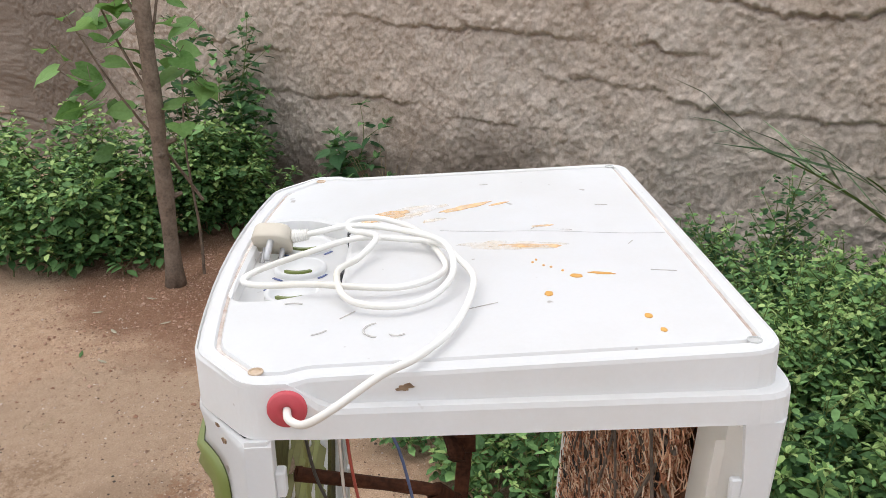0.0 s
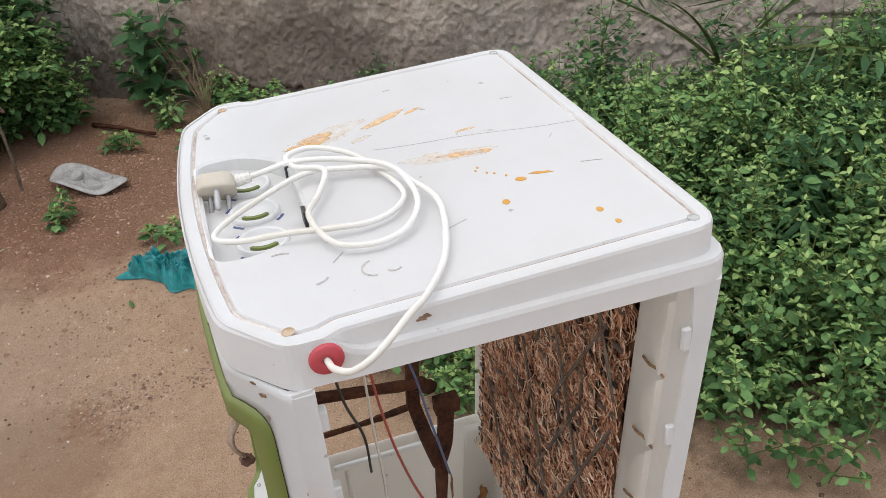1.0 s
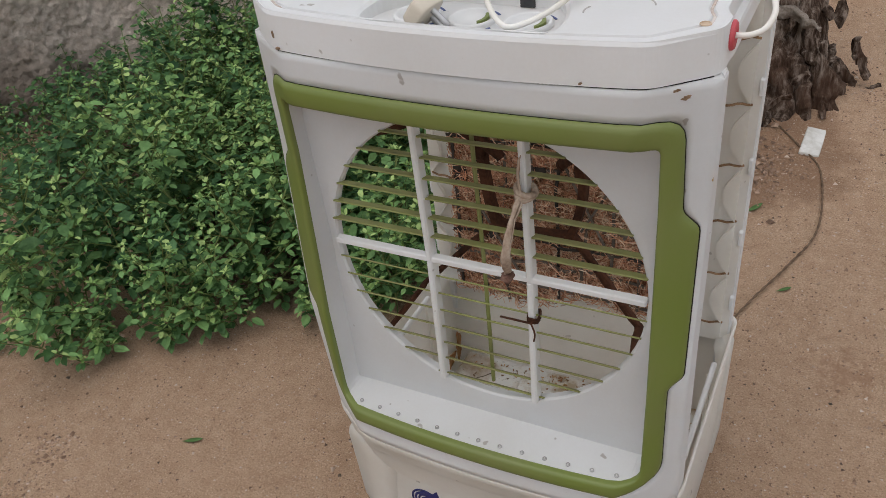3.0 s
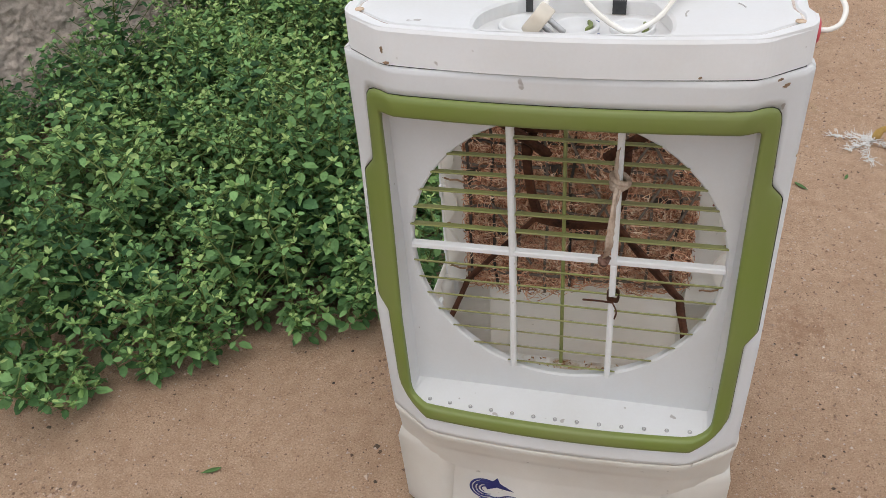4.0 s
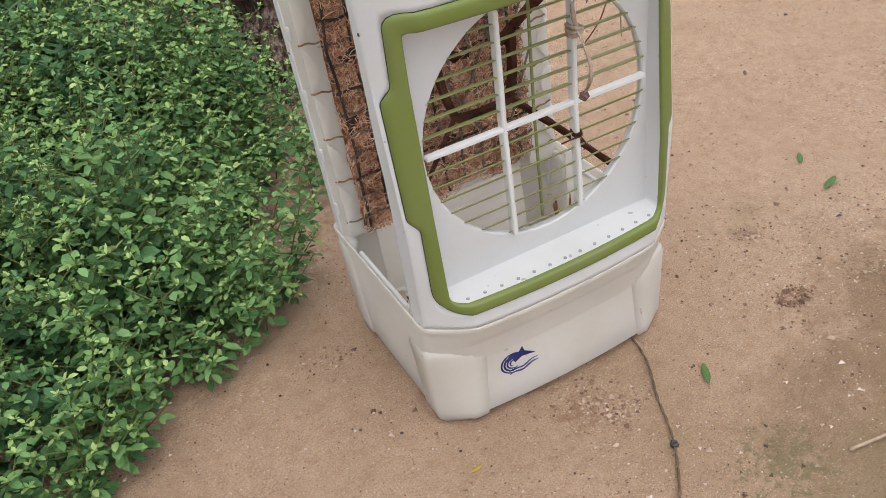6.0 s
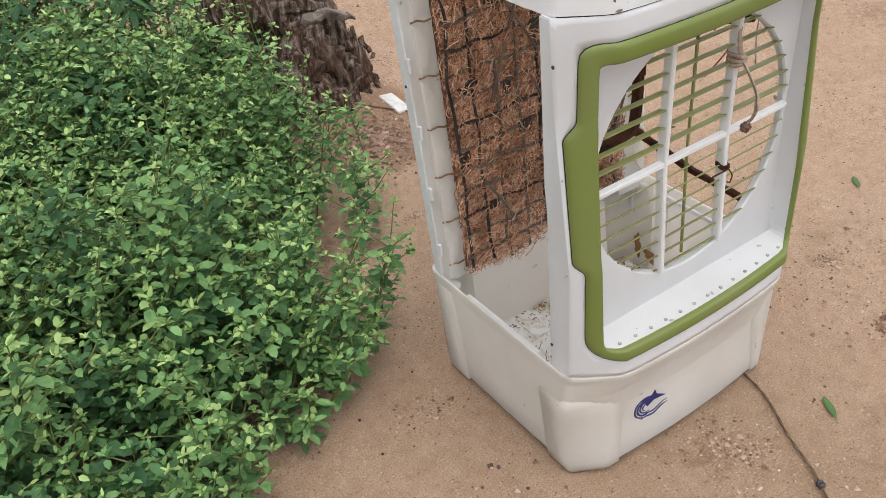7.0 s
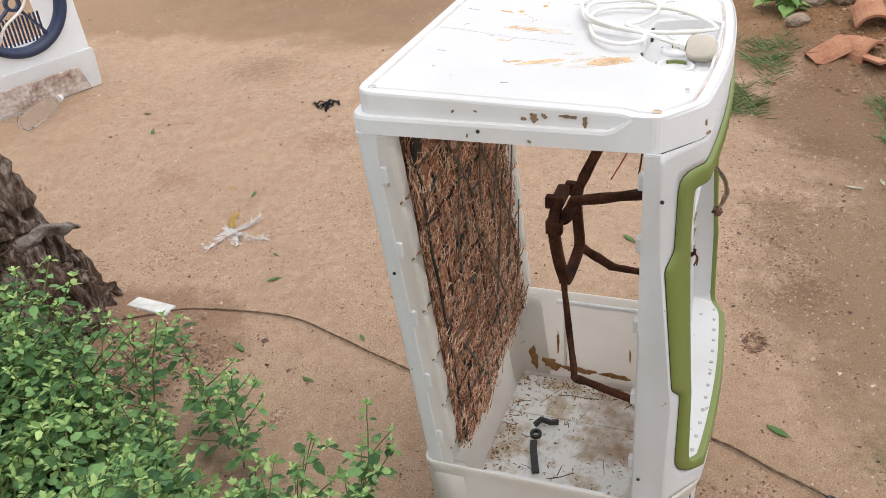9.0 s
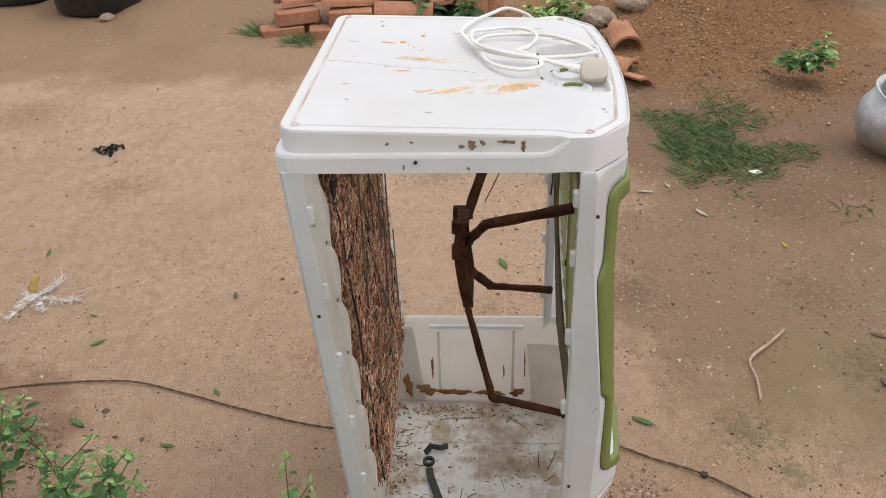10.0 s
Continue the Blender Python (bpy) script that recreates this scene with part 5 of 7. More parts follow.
def build_palm():
    palm = empty("date_palm", "young palm with stiff narrow grey-green leaflets", "palm", "", (-1.42, 1.36, 0))
    rng = np.random.default_rng(9)
    PL = leaf_mat("palm_leaf", (0.05, 0.085, 0.04), (0.17, 0.24, 0.13), 0.15)
    for k in range(7):
        a = radians(-150 + 50 * k + rng.normal(0, 8))
        if math.cos(a) * WOUT.x + math.sin(a) * WOUT.y < -0.35:
            continue
        el, ln = rng.uniform(0.5, 1.0), rng.uniform(0.4, 0.6)
        fo = Foliage()
        pts = []
        for i in range(15):
            f = i / 14
            r = ln * f * math.cos(el) * (1 + 0.25 * f)
            pts.append(np.array((r * math.cos(a), r * math.sin(a), 0.28 + ln * f * math.sin(el) - 0.22 * ln * f * f * math.cos(el))))
        fo.stalk([tuple(p) for p in pts], 0.008, 0.002)
        side = np.array((-math.sin(a), math.cos(a), 0))
        for i in range(4, 15, 2):
            d = pts[i] - pts[i - 1]
            d = d / np.linalg.norm(d)
            for s in (-1, 1):
                q = d * 0.7 + side * s * 0.8 + np.array((0, 0, rng.uniform(-0.1, 0.35)))
                L = rng.uniform(0.24, 0.42)
                fo.leaf(tuple(pts[i]), q, (rng.normal(0, 0.5), rng.normal(0, 0.5), 1), L, 0.007)
        fo.build("frond", [PL, STEM], palm)


build_palm()


def build_neem():
    """Shoots with long toothed leaflets among the weeds."""
    rng = np.random.default_rng(14)
    for x, y, h in ((-0.75, 1.1, 0.42), (-0.9, 1.35, 0.5), (-0.6, 1.45, 0.5), (-1.05, 1.05, 0.42), (-1.15, 1.5, 0.5), (-0.32, 1.72, 0.5), (-0.16, 1.86, 0.5), (-0.5, 1.85, 0.55), (-0.62, 2.1, 0.6), (-0.38, 2.05, 0.58), (-0.75, 1.7, 0.52), (-0.22, 2.2, 0.5)):
        ob = empty("neem_shoot", "dark green shoot with long pinnate leaves among weeds", "plant", "pinnate shoots", (x, y, 0))
        fo = Foliage()
        fo.stalk([(0, 0, 0), (0.02, 0.01, h * 0.5), (0.03, 0, h)], 0.006, 0.003)
        for k in range(9):
            z = h * (0.45 + 0.6 * k / 9)
            a = k * 2.4 + rng.normal(0, 0.2)
            out = np.array((math.cos(a), math.sin(a), 0.25))
            side = np.array((-math.sin(a), math.cos(a), 0))
            p = np.array((0.025, 0, min(z, h)))
            pts = [tuple(p)]
            for i in range(6):
                out[2] -= 0.12
                p = p + out * 0.04
                pts.append(tuple(p))
                for s in (-1, 1):
                    fo.leaf(tuple(p), out * 0.6 + side * s * 0.8 + np.array((0, 0, -0.35)), (0, 0, 1), rng.uniform(0.06, 0.085), 0.02)
            fo.leaf(tuple(p), out, (0, 0, 1), 0.08, 0.02)
            fo.stalk(pts, 0.002, 0.001)
        split(fo, [LEAF_DARK, STEM], ob)


build_neem()


# ---- dead stump ----
def build_stump():
    ob = empty("tree_stump", "weathered dead tree stump with gnarled roots on the earth", "tree stump", "", (0.06, 1.5, 0))
    m, nt, b = mat("dead_wood")
    v = coords(nt)
    mp = nt.nodes.new("ShaderNodeMapping")
    mp.inputs["Scale"].default_value = (1, 1, 0.16)
    nt.links.new(v, mp.inputs["Vector"])
    grain = noise_tex(nt, mp.outputs[0], 60, 5, 0.7)
    big = noise_tex(nt, v, 6, 5, 0.6)
    c = ramp(nt, grain, [(0.34, (0.012, 0.008, 0.006)), (0.48, (0.085, 0.056, 0.04)), (0.68, (0.34, 0.28, 0.235))])
    c = mixc(nt, ramp(nt, big, [(0.5, (0, 0, 0)), (0.64, (0.7, 0.7, 0.7))]), c, (0.085, 0.048, 0.032))
    nt.links.new(c, b.inputs["Base Color"])
    b.inputs["Roughness"].default_value = 0.9
    b.inputs["Specular IOR Level"].default_value = 0.1
    bump(nt, b, grain, 1.0, 0.015)
    bump(nt, b, big, 0.6, 0.03)
    bm = bmesh.new()
    n, rows = 160, []
    for i in range(44):
        f = i / 43
        z = -0.03 + 0.95 * f
        row = []
        for k in range(n):
            a = 2 * math.pi * k / n
            tw = a + 0.55 * f
            flute = 0.07 * math.sin(5 * tw + 1) + 0.07 * math.sin(9 * tw + 2.3) + 0.06 * math.sin(17 * tw + 3 * f) + 0.05 * math.sin(31 * tw + 4 * f) + 0.03 * math.sin(23 * tw + 11 * f) + 0.08 * noise.noise(Vector((math.cos(a) * 3, math.sin(a) * 3, f * 6)))
            r = (0.155 + 0.12 * math.exp(-f * 7)) * (1 + flute * (1 - 0.4 * f)) - 0.05 * f
            if f > 0.9:
                r *= 1 - (f - 0.9) * 4 * (0.5 + 0.5 * math.sin(7 * tw))
            row.append((r * math.cos(a) - 0.10 * f, r * math.sin(a) + 0.12 * f, z))
        rows.append(row)
    loops(bm, rows, False, True)
    for q in bm.verts:
        p = q.co.copy()
        out = Vector((p.x, p.y, 0)).normalized()
        q.co += out * (0.05 * noise.noise(p * 7) + 0.03 * (0.4 - abs(noise.noise(Vector((p.x * 22, p.y * 22, p.z * 6)))))) * min(1, 1.4 - p.z)
    part("trunk", bm, m, ob, "grey fissured dead wood")
    rng = np.random.default_rng(4)

    def gnarl(q, amp):
        w = Vector((noise.noise(q * 9), noise.noise(q * 9 + Vector((7, 0, 0))), noise.noise(q * 9 + Vector((0, 7, 0)))))
        v2 = Vector((noise.noise(q * 34), noise.noise(q * 34 + Vector((4, 0, 0))), abs(noise.noise(q * 30)) - 0.2))
        return q + w * amp + v2 * amp * 0.45
    for k in range(8):
        a = radians(-118 + 18 * k + rng.normal(0, 5))
        h, reach, r = rng.uniform(0.14, 0.34), rng.uniform(0.22, 0.34), rng.uniform(0.035, 0.065)
        d = Vector((math.cos(a), math.sin(a), 0))
        p0, p1, p2 = d * 0.12 + Vector((0, 0, h)), d * (0.12 + 0.6 * (reach - 0.12)) + Vector((0, 0, h * rng.uniform(0.3, 0.6))), d * reach + Vector((0, 0, -0.01))
        bm = bmesh.new()
        pts = smooth_path([p0, p1, p2], 12)
        tube(bm, pts, [r * (1 - 0.6 * i / (len(pts) - 1)) * rng.uniform(0.8, 1.2) for i in range(len(pts))], 22, 0.7)
        for q in bm.verts:
            q.co = gnarl(q.co, 0.03)
        part("root", bm, m, ob)
    for deg, top, out, r in ((-36, 0.62, 1.0, 0.075), (-16, 0.5, 0.95, 0.06), (-62, 0.55, 0.9, 0.065), (-88, 0.45, 0.8, 0.06)):
        d = Vector((math.cos(radians(deg)), math.sin(radians(deg)), 0)) * out
        bm = bmesh.new()
        pts = smooth_path([d * 0.03 + Vector((0, 0, top)), d * 0.125 + Vector((0, 0, top * 0.68)), d * 0.185 + Vector((0, 0, top * 0.36)), d * 0.29 + Vector((0, 0, 0.0))], 12)
        tube(bm, pts, [r * (1 - 0.5 * i / (len(pts) - 1)) * rng.uniform(0.88, 1.12) for i in range(len(pts))], 26, 0.75)
        for q in bm.verts:
            q.co = gnarl(q.co, 0.034)
        part("buttress", bm, m, ob, "dark fissured buttress of the stump")
    for k in range(44):
        a = radians(rng.uniform(-125, 15))
        rad = 0.15 + 0.2 * rng.uniform(0, 1) ** 1.4
        top = max(0.42 * (1 - (rad - 0.13) / 0.24), 0.015)
        z = rng.uniform(0.01, top)
        b2 = a + rng.normal(0, 1.2)
        d = Vector((math.cos(b2), math.sin(b2), -rng.uniform(0.8, 3.5) if z > 0.05 else rng.normal(0, 0.15))).normalized()
        side = Vector((-math.sin(b2), math.cos(b2), rng.normal(0, 0.5))).normalized()
        up = d.cross(side).normalized()
        L, W, T = rng.uniform(0.03, 0.085), rng.uniform(0.014, 0.04), rng.uniform(0.008, 0.02)
        c = Vector((math.cos(a) * rad, math.sin(a) * rad, max(z, 0.012)))
        rows = []
        for i in range(6):
            f = i / 5
            w = W * (0.55 + 0.45 * math.sin(f * 2.6 + 0.4)) * (1 if i < 5 else 0.35) * rng.uniform(0.75, 1.2)
            ctr = c + d * (L * (f - 0.5)) + up * (0.004 * math.sin(f * 7 + k))
            rows.append([ctr + side * (w * u / 2) + up * (T * t * rng.uniform(0.5, 1.3)) for u, t in ((-1, 0), (-0.4, 0.8), (0.3, 1), (1, 0.1), (0.4, -0.7), (-0.5, -0.6))])
        bm = bmesh.new()
        loops(bm, rows, True, True)
        lowest = min(q.co.z for q in bm.verts)
        if lowest < -0.02:
            bmesh.ops.translate(bm, verts=bm.verts[:], vec=(0, 0, -0.02 - lowest))
        part("bark_flake", bm, m, ob)
    bm = bmesh.new()
    pts = smooth_path([(0.02, -0.12, 0.27), (0.10, -0.17, 0.30), (0.17, -0.19, 0.285), (0.20, -0.195, 0.27)], 6)
    tube(bm, pts, [0.026 - 0.012 * i / (len(pts) - 1) for i in range(len(pts))], 16, 0.8)
    for q in bm.verts:
        q.co = gnarl(q.co, 0.026)
    part("stub", bm, rough_mat("bleached_wood", (0.1, 0.078, 0.062), (0.3, 0.26, 0.22), 30, 0.9, 160, 0.8, 0.012), ob, "bleached broken branch stub")


build_stump()


# ---- second cooler, farther off ----
def build_far_cooler():
    ob = empty("air_cooler", "white air cooler with a dark blue fan ring, rust-stained base", "air cooler")
    W, H, D = 0.6, 0.86, 0.42
    bm = bmesh.new()
    C = (0.03, 0.44)
    R = 0.215
    face = [(-W / 2, 0.17), (W / 2, 0.17), (W / 2 - 0.03, H), (-W / 2 + 0.03, H)]
    a = angles_of([face], C, 64)
    F = polar(face, C, a)
    K = [(C[0] + R * math.cos(t), C[1] + R * math.sin(t)) for t in a]
    loops(bm, [[(x, D, z) for x, z in F], [(x, 0.0 + 0.02, z) for x, z in F], [(x * 0.985, 0.0, z) for x, z in F], [(x, 0.0, z) for x, z in K], [(x, 0.03, z) for x, z in K]], False, False)
    part("case", bm, WHITE, ob)
    navy = plastic("navy_plastic", (0.02, 0.035, 0.09), (0.06, 0.06, 0.07), 0.4, 0.4, False)
    bm = bmesh.new()
    loops(bm, [[(C[0] + r * math.cos(t), y, C[1] + r * math.sin(t)) for t in a] for r, y in ((R + 0.012, 0.0), (R + 0.01, -0.012), (R - 0.01, -0.018), (R - 0.028, -0.006), (R - 0.03, 0.03))])
    part("fan_ring", bm, navy, ob, "dark blue ring", True)
    bm = bmesh.new()
    lathe(bm, [(0.022, -0.01), (0.035, -0.01), (0.035, 0.01), (0.022, 0.01), (0.022, -0.01)], 20, (C[0], 0.02, C[1]), Matrix.Rotation(radians(90), 3, "X"))
    part("hub", bm, navy, ob)
    for t in (35, 125, 215, 305):
        bm = bmesh.new()
        d = Vector((math.cos(radians(t)), 0, math.sin(radians(t))))
        c = Vector((C[0], 0.02, C[1]))
        strap(bm, [c + d * 0.033, c + d * (R - 0.02)], 0.022, 0.008, (0, 1, 0))
        part("spoke", bm, navy, ob)
    bm = bmesh.new()
    strap(bm, [(C[0] - 0.12, 0.06, 0.26), (C[0] - 0.1, 0.06, 0.62)], 0.04, 0.004, (1, 0, 0))
    part("motor_strut", bm, METAL, ob)
    bm = bmesh.new()
    for k in range(17):
        x = -0.13 + 0.018 * k
        box(bm, (C[0] + x, 0.16, 0.29), (0.008, 0.006, 0.12))
    part("grille", bm, navy, ob)
    bm = bmesh.new()
    rows = [[(x * s, y0, z) for x, y0 in ((-W / 2, -0.012), (W / 2, -0.012), (W / 2, D), (-W / 2, D))] for s, z in ((0.99, 0.0), (1.01, 0.02), (1.02, 0.16), (1.0, 0.172))]
    loops(bm, rows, True, True)
    bmesh.ops.bevel(bm, geom=[e for e in bm.edges if e.calc_face_angle(0) > 0.6], offset=0.012, segments=2, affect="EDGES")
    base = part("base", bm, WHITE, ob)
    bm = bmesh.new()
    loops(bm, [[(x, -0.0155, z) for x, z in ((-0.22, 0.012), (0.245, 0.006), (0.21, 0.115), (-0.19, 0.12))], [(x, -0.0185, z) for x, z in ((-0.215, 0.012), (0.24, 0.006), (0.205, 0.11), (-0.185, 0.115))]], False, True)
    part("rust_panel", bm, rough_mat("rust_stained_white", (0.2, 0.1, 0.06), (0.72, 0.66, 0.6), 16, 0.7, 60, 0.5), base, "white panel eaten by rust")
    bm = bmesh.new()
    tube(bm, smooth_path([(-0.09, -0.01, 0.3), (-0.05, -0.03, 0.37), (0.05, -0.03, 0.43), (0.12, -0.03, 0.56), (0.16, -0.02, 0.72), (0.2, -0.01, 0.8)], 6), 0.006, 8)
    part("cable", bm, CORD, ob, "", True)
    ob.matrix_basis = pose(1.536, 2.683, 0, 0, 0, -19)
    # a clear bottle lying at its foot
    bot = empty("plastic_bottle", "crumpled clear plastic bottle lying on the earth", "bottle")
    m, nt, b = mat("clear_plastic")
    b.inputs["Base Color"].default_value = (0.93, 0.95, 0.96, 1)
    b.inputs["Roughness"].default_value = 0.05
    b.inputs["Transmission Weight"].default_value = 0.97
    b.inputs["IOR"].default_value = 1.06
    bm = bmesh.new()
    prof = [(0.012, 0.0), (0.034, 0.004), (0.037, 0.02)] + [(0.037 - 0.003 * (k % 2), 0.03 + 0.016 * k) for k in range(10)] + [(0.034, 0.2), (0.02, 0.235), (0.013, 0.25), (0.013, 0.265)]
    lathe(bm, prof, 20)
    part("bottle_body", bm, m, bot, "", True)
    bm = bmesh.new()
    lathe(bm, [(0.015, 0.262), (0.015, 0.28), (0.012, 0.282), (0.0001, 0.282)], 16)
    part("cap", bm, WHITE, bot)
    bot.matrix_basis = Matrix.Translation((1.27, 2.52, 0.038)) @ Matrix.Rotation(radians(10), 4, "Z") @ Matrix.Rotation(radians(90), 4, "Y")


build_far_cooler()


# ---- clay tiles, pots and the far corner of the yard ----
CLAY = rough_mat("fired_clay", (0.28, 0.12, 0.07), (0.48, 0.25, 0.15), 14, 0.85, 110, 0.4)


def half_tile(name, group, label, m, L=0.3, r0=0.075, r1=0.06, jag=0.0, seed=1):
    bm = bmesh.new()
    rows = []
    for i in range(9):
        f = i / 8
        r = r0 + (r1 - r0) * f
        ring = []
        for rr in (r, r - 0.011):
            ks = range(11) if rr == r else range(10, -1, -1)
            for k in ks:
                a = math.pi * (0.02 + 0.96 * k / 10)
                e = jag * math.sin(k * 1.7 + seed) if i == 8 else 0
                ring.append((L * f + e, rr * math.cos(a), rr * math.sin(a)))
        rows.append(ring)
    loops(bm, rows, True, True)
    ob = part(name, bm, CLAY, None, "", False)
    ob.matrix_basis = m
    return tagged(ob, label, "roof tile", group)


def build_far_corner():
    rng = np.random.default_rng(12)
    lab = "curved red clay roof tile lying on a stack"
    for k, (x, y, z, a) in enumerate(((3.2, 1.0, 0.16, -62), (3.28, 1.06, 0.16, -66), (3.18, 0.78, 0.165, -75), (3.3, 0.82, 0.165, -70), (3.25, 0.95, 0.235, -64), (3.22, 0.7, 0.24, -72), (3.35, 0.55, 0.16, -80), (3.3, 0.3, 0.12, -85),
                                      (3.45, 0.9, 0.24, -60), (3.5, 0.6, 0.25, -75), (3.2, 0.5, 0.1, -90))):
        half_tile("roof_tile", "stacked roof tiles", lab, pose(x, y, z, 0, rng.normal(0, 4), a), 0.3, 0.075, 0.062, 0, k)
    for k in range(9):
        x = 3.45 + 0.05 * (k % 3)
        half_tile("roof_tile", "stacked roof tiles", "red clay roof tile stood on end against a stack", pose(x, 0.62 - 0.09 * k, 0.02, 0, -80 + rng.normal(0, 5), rng.normal(0, 15)), 0.34, 0.075, 0.062, 0, k)
    for k, (x, y, z, a) in enumerate(((3.12, 0.98, 0.04, -70), (3.1, 0.72, 0.04, -80), (3.16, 0.9, 0.115, -66), (3.14, 0.62, 0.115, -85), (3.3, 0.9, 0.04, 10), (3.35, 0.7, 0.115, 5))):
        bm = bmesh.new()
        box(bm, (0, 0, 0), (0.22, 0.105, 0.07), 0.006)
        ob = part("brick", bm, CLAY)
        ob.matrix_basis = pose(x, y, z, 0, 0, a)
        tagged(ob, "weathered red brick under stacked roof tiles", "brick", "bricks under tiles")
    lab = "broken red clay roof tile on the earth mound"
    for k, (x, y, z, rx, ry, a, L) in enumerate(((2.56, -0.70, 0.10, 10, -14, 10, 0.16), (2.36, -0.70, 0.05, -35, 0, 50, 0.13), (2.22, -0.72, 0.02, 70, 0, 35, 0.11), (2.42, -0.60, 0.06, 20, 20, 120, 0.13))):
        half_tile("tile_shard", "broken roof tiles", lab, pose(x, y, z, rx, ry, a), L, 0.075, 0.068, 0.02, k + 3)
    # stones about the mound
    STONE = rough_mat("grey_stone", (0.2, 0.145, 0.105), (0.4, 0.31, 0.24), 9, 0.9, 90, 0.5, 0.01)
    for k, (x, y, s) in enumerate(((2.95, -0.62, 0.08), (3.05, -0.78, 0.07), (3.0, -0.46, 0.05), (2.72, -0.42, 0.04), (3.55, 2.08, 0.035))):
        bm = bmesh.new()
        bmesh.ops.create_icosphere(bm, subdivisions=3, radius=s)
        for q in bm.verts:
            q.co = Vector((q.co.x * 1.3, q.co.y, q.co.z * 0.7)) * (1 + 0.3 * noise.noise(q.co * (0.9 / s) + Vector((k * 3, 0, 0))) + 0.14 * noise.noise(q.co * (3 / s)))
        ob = part("stone", bm, STONE)
        ob.matrix_basis = pose(x, y, float(soil_height(np.float64(x), np.float64(y))) + s * 0.35, 0, 0, 40 * k)
        tagged(ob, "rough grey-brown stone half sunk in earth", "stone", "stones")
    # pots
    bm = bmesh.new()
    lathe(bm, [(0.05, 0.0), (0.11, 0.012), (0.145, 0.07), (0.15, 0.12), (0.135, 0.17), (0.115, 0.19), (0.118, 0.2), (0.138, 0.212), (0.14, 0.208), (0.118, 0.194), (0.112, 0.185), (0.14, 0.1), (0.1, 0.02), (0.0001, 0.012)], 36)
    for q in bm.verts:
        q.co += q.co.normalized() * 0.006 * noise.noise(q.co * 16)
    ob = part("cooking_pot", bm, METAL, None, "", True)
    ob.matrix_basis = pose(1.69, -1.5, 0.02, 12, -14, 0)
    tagged(ob, "dented dull aluminium pot tilted on the earth", "pot")
    for x, y, r in ((3.83, 2.22, 0.27), (4.1, 2.83, 0.27)):
        bm = bmesh.new()
        lathe(bm, [(0.0001, 0.0), (r * 0.8, 0.0), (r * 0.9, 0.02), (r, 0.24), (r * 1.06, 0.25), (r * 1.06, 0.265), (r * 0.98, 0.262), (r * 0.88, 0.03), (0.0001, 0.02)], 40)
        ob = part("basin", bm, BLACKP, None, "", True)
        ob.location = (x, y, 0)
        tagged(ob, "black rubber basin standing on the earth", "basin", "black basins")
    # old beam with a plant by it
    bm = bmesh.new()
    box(bm, (0, 0, 0), (2.4, 0.14, 0.16), 0.012)
    for q in bm.verts:
        q.co += Vector((0, 0.01 * math.sin(q.co.x * 5), 0.008 * math.sin(q.co.x * 9)))
    ob = part("beam", bm, rough_mat("old_dark_timber", (0.045, 0.03, 0.022), (0.14, 0.095, 0.07), 18, 0.9))
    ob.matrix_basis = pose(3.75, -2.45, 0.33, 0, 4, -62)
    tagged(ob, "old dark timber beam lying against the mound", "beam")
    shrub("weed_seedling", "small broad-leaved green weed on the mound", 91, cluster(91, 4, 0.06, 0.06, 0.1, 0.18), 0.07, GREENS, (2.35, -1.42, 0.06))
    shrub("weed_seedling", "small broad-leaved green weed on the mound", 92, cluster(92, 4, 0.06, 0.06, 0.1, 0.2), 0.07, GREENS, (3.2, -1.7, 0.22))
    shrub("broad_leaved_plant", "plant with large pale green leaves beside stones", 93, cluster(93, 6, 0.12, 0.1, 0.12, 0.22), 0.1, [LEAF_TIP, STEM, LEAF_TIP], (3.02, -0.42, 0.04), True)
    shrub("broad_leaved_plant", "plant with large dark green leaves by the tiles", 94, cluster(94, 9, 0.2, 0.2, 0.15, 0.3), 0.1, [LEAF_DARK, STEM, LEAF], (3.3, 0.1, 0.0), True)


build_far_corner()


# ---- grass ----
def build_grass():
    rng = np.random.default_rng(41)
    m = leaf_mat("grass_blade", (0.06, 0.12, 0.045), (0.26, 0.33, 0.15), 0.15)
    for cx, cy, rx, ry, n, h in ((1.74, -0.84, 0.40, 0.22, 2600, 0.07), (1.6, -1.0, 0.2, 0.2, 900, 0.07), (2.0, -1.02, 0.25, 0.2, 500, 0.08), (1.66, -1.2, 0.12, 0.1, 180, 0.06), (1.98, -0.2, 0.22, 0.16, 700, 0.09), (2.4, -0.32, 0.3, 0.14, 500, 0.08), (3.12, 1.12, 0.09, 0.09, 220, 0.12), (2.97, 0.86, 0.1, 0.1, 260, 0.1), (1.45, -0.9, 0.25, 0.12, 130, 0.05), (2.6, 0.0, 0.3, 0.25, 500, 0.1), (1.2, -1.25, 0.15, 0.1, 60, 0.05)):
        fo = Foliage()
        for k in range(n):
            a = rng.uniform(0, 6.28)
            r = math.sqrt(rng.uniform(0, 1)) * (0.62 + 0.22 * math.sin(3 * a + cx * 7) + 0.14 * math.sin(7 * a + cy * 5)) + abs(rng.normal(0, 0.06))
            x, y = cx + rx * r * math.cos(a), cy + ry * r * math.sin(a)
            z = float(soil_height(np.float64(x), np.float64(y)))
            b = rng.uniform(0, 6.28)
            fo.leaf((x, y, z), (math.cos(b), math.sin(b), rng.uniform(0.05, 0.9)), (math.cos(b + 1.5), math.sin(b + 1.5), 0.4), h * rng.uniform(0.3, 0.9), 0.003)
        ob = fo.build("grass_tuft", [m])
        tagged(ob, "patch of fine dull green grass on damp earth", "grass", "grass patches", "stuff")


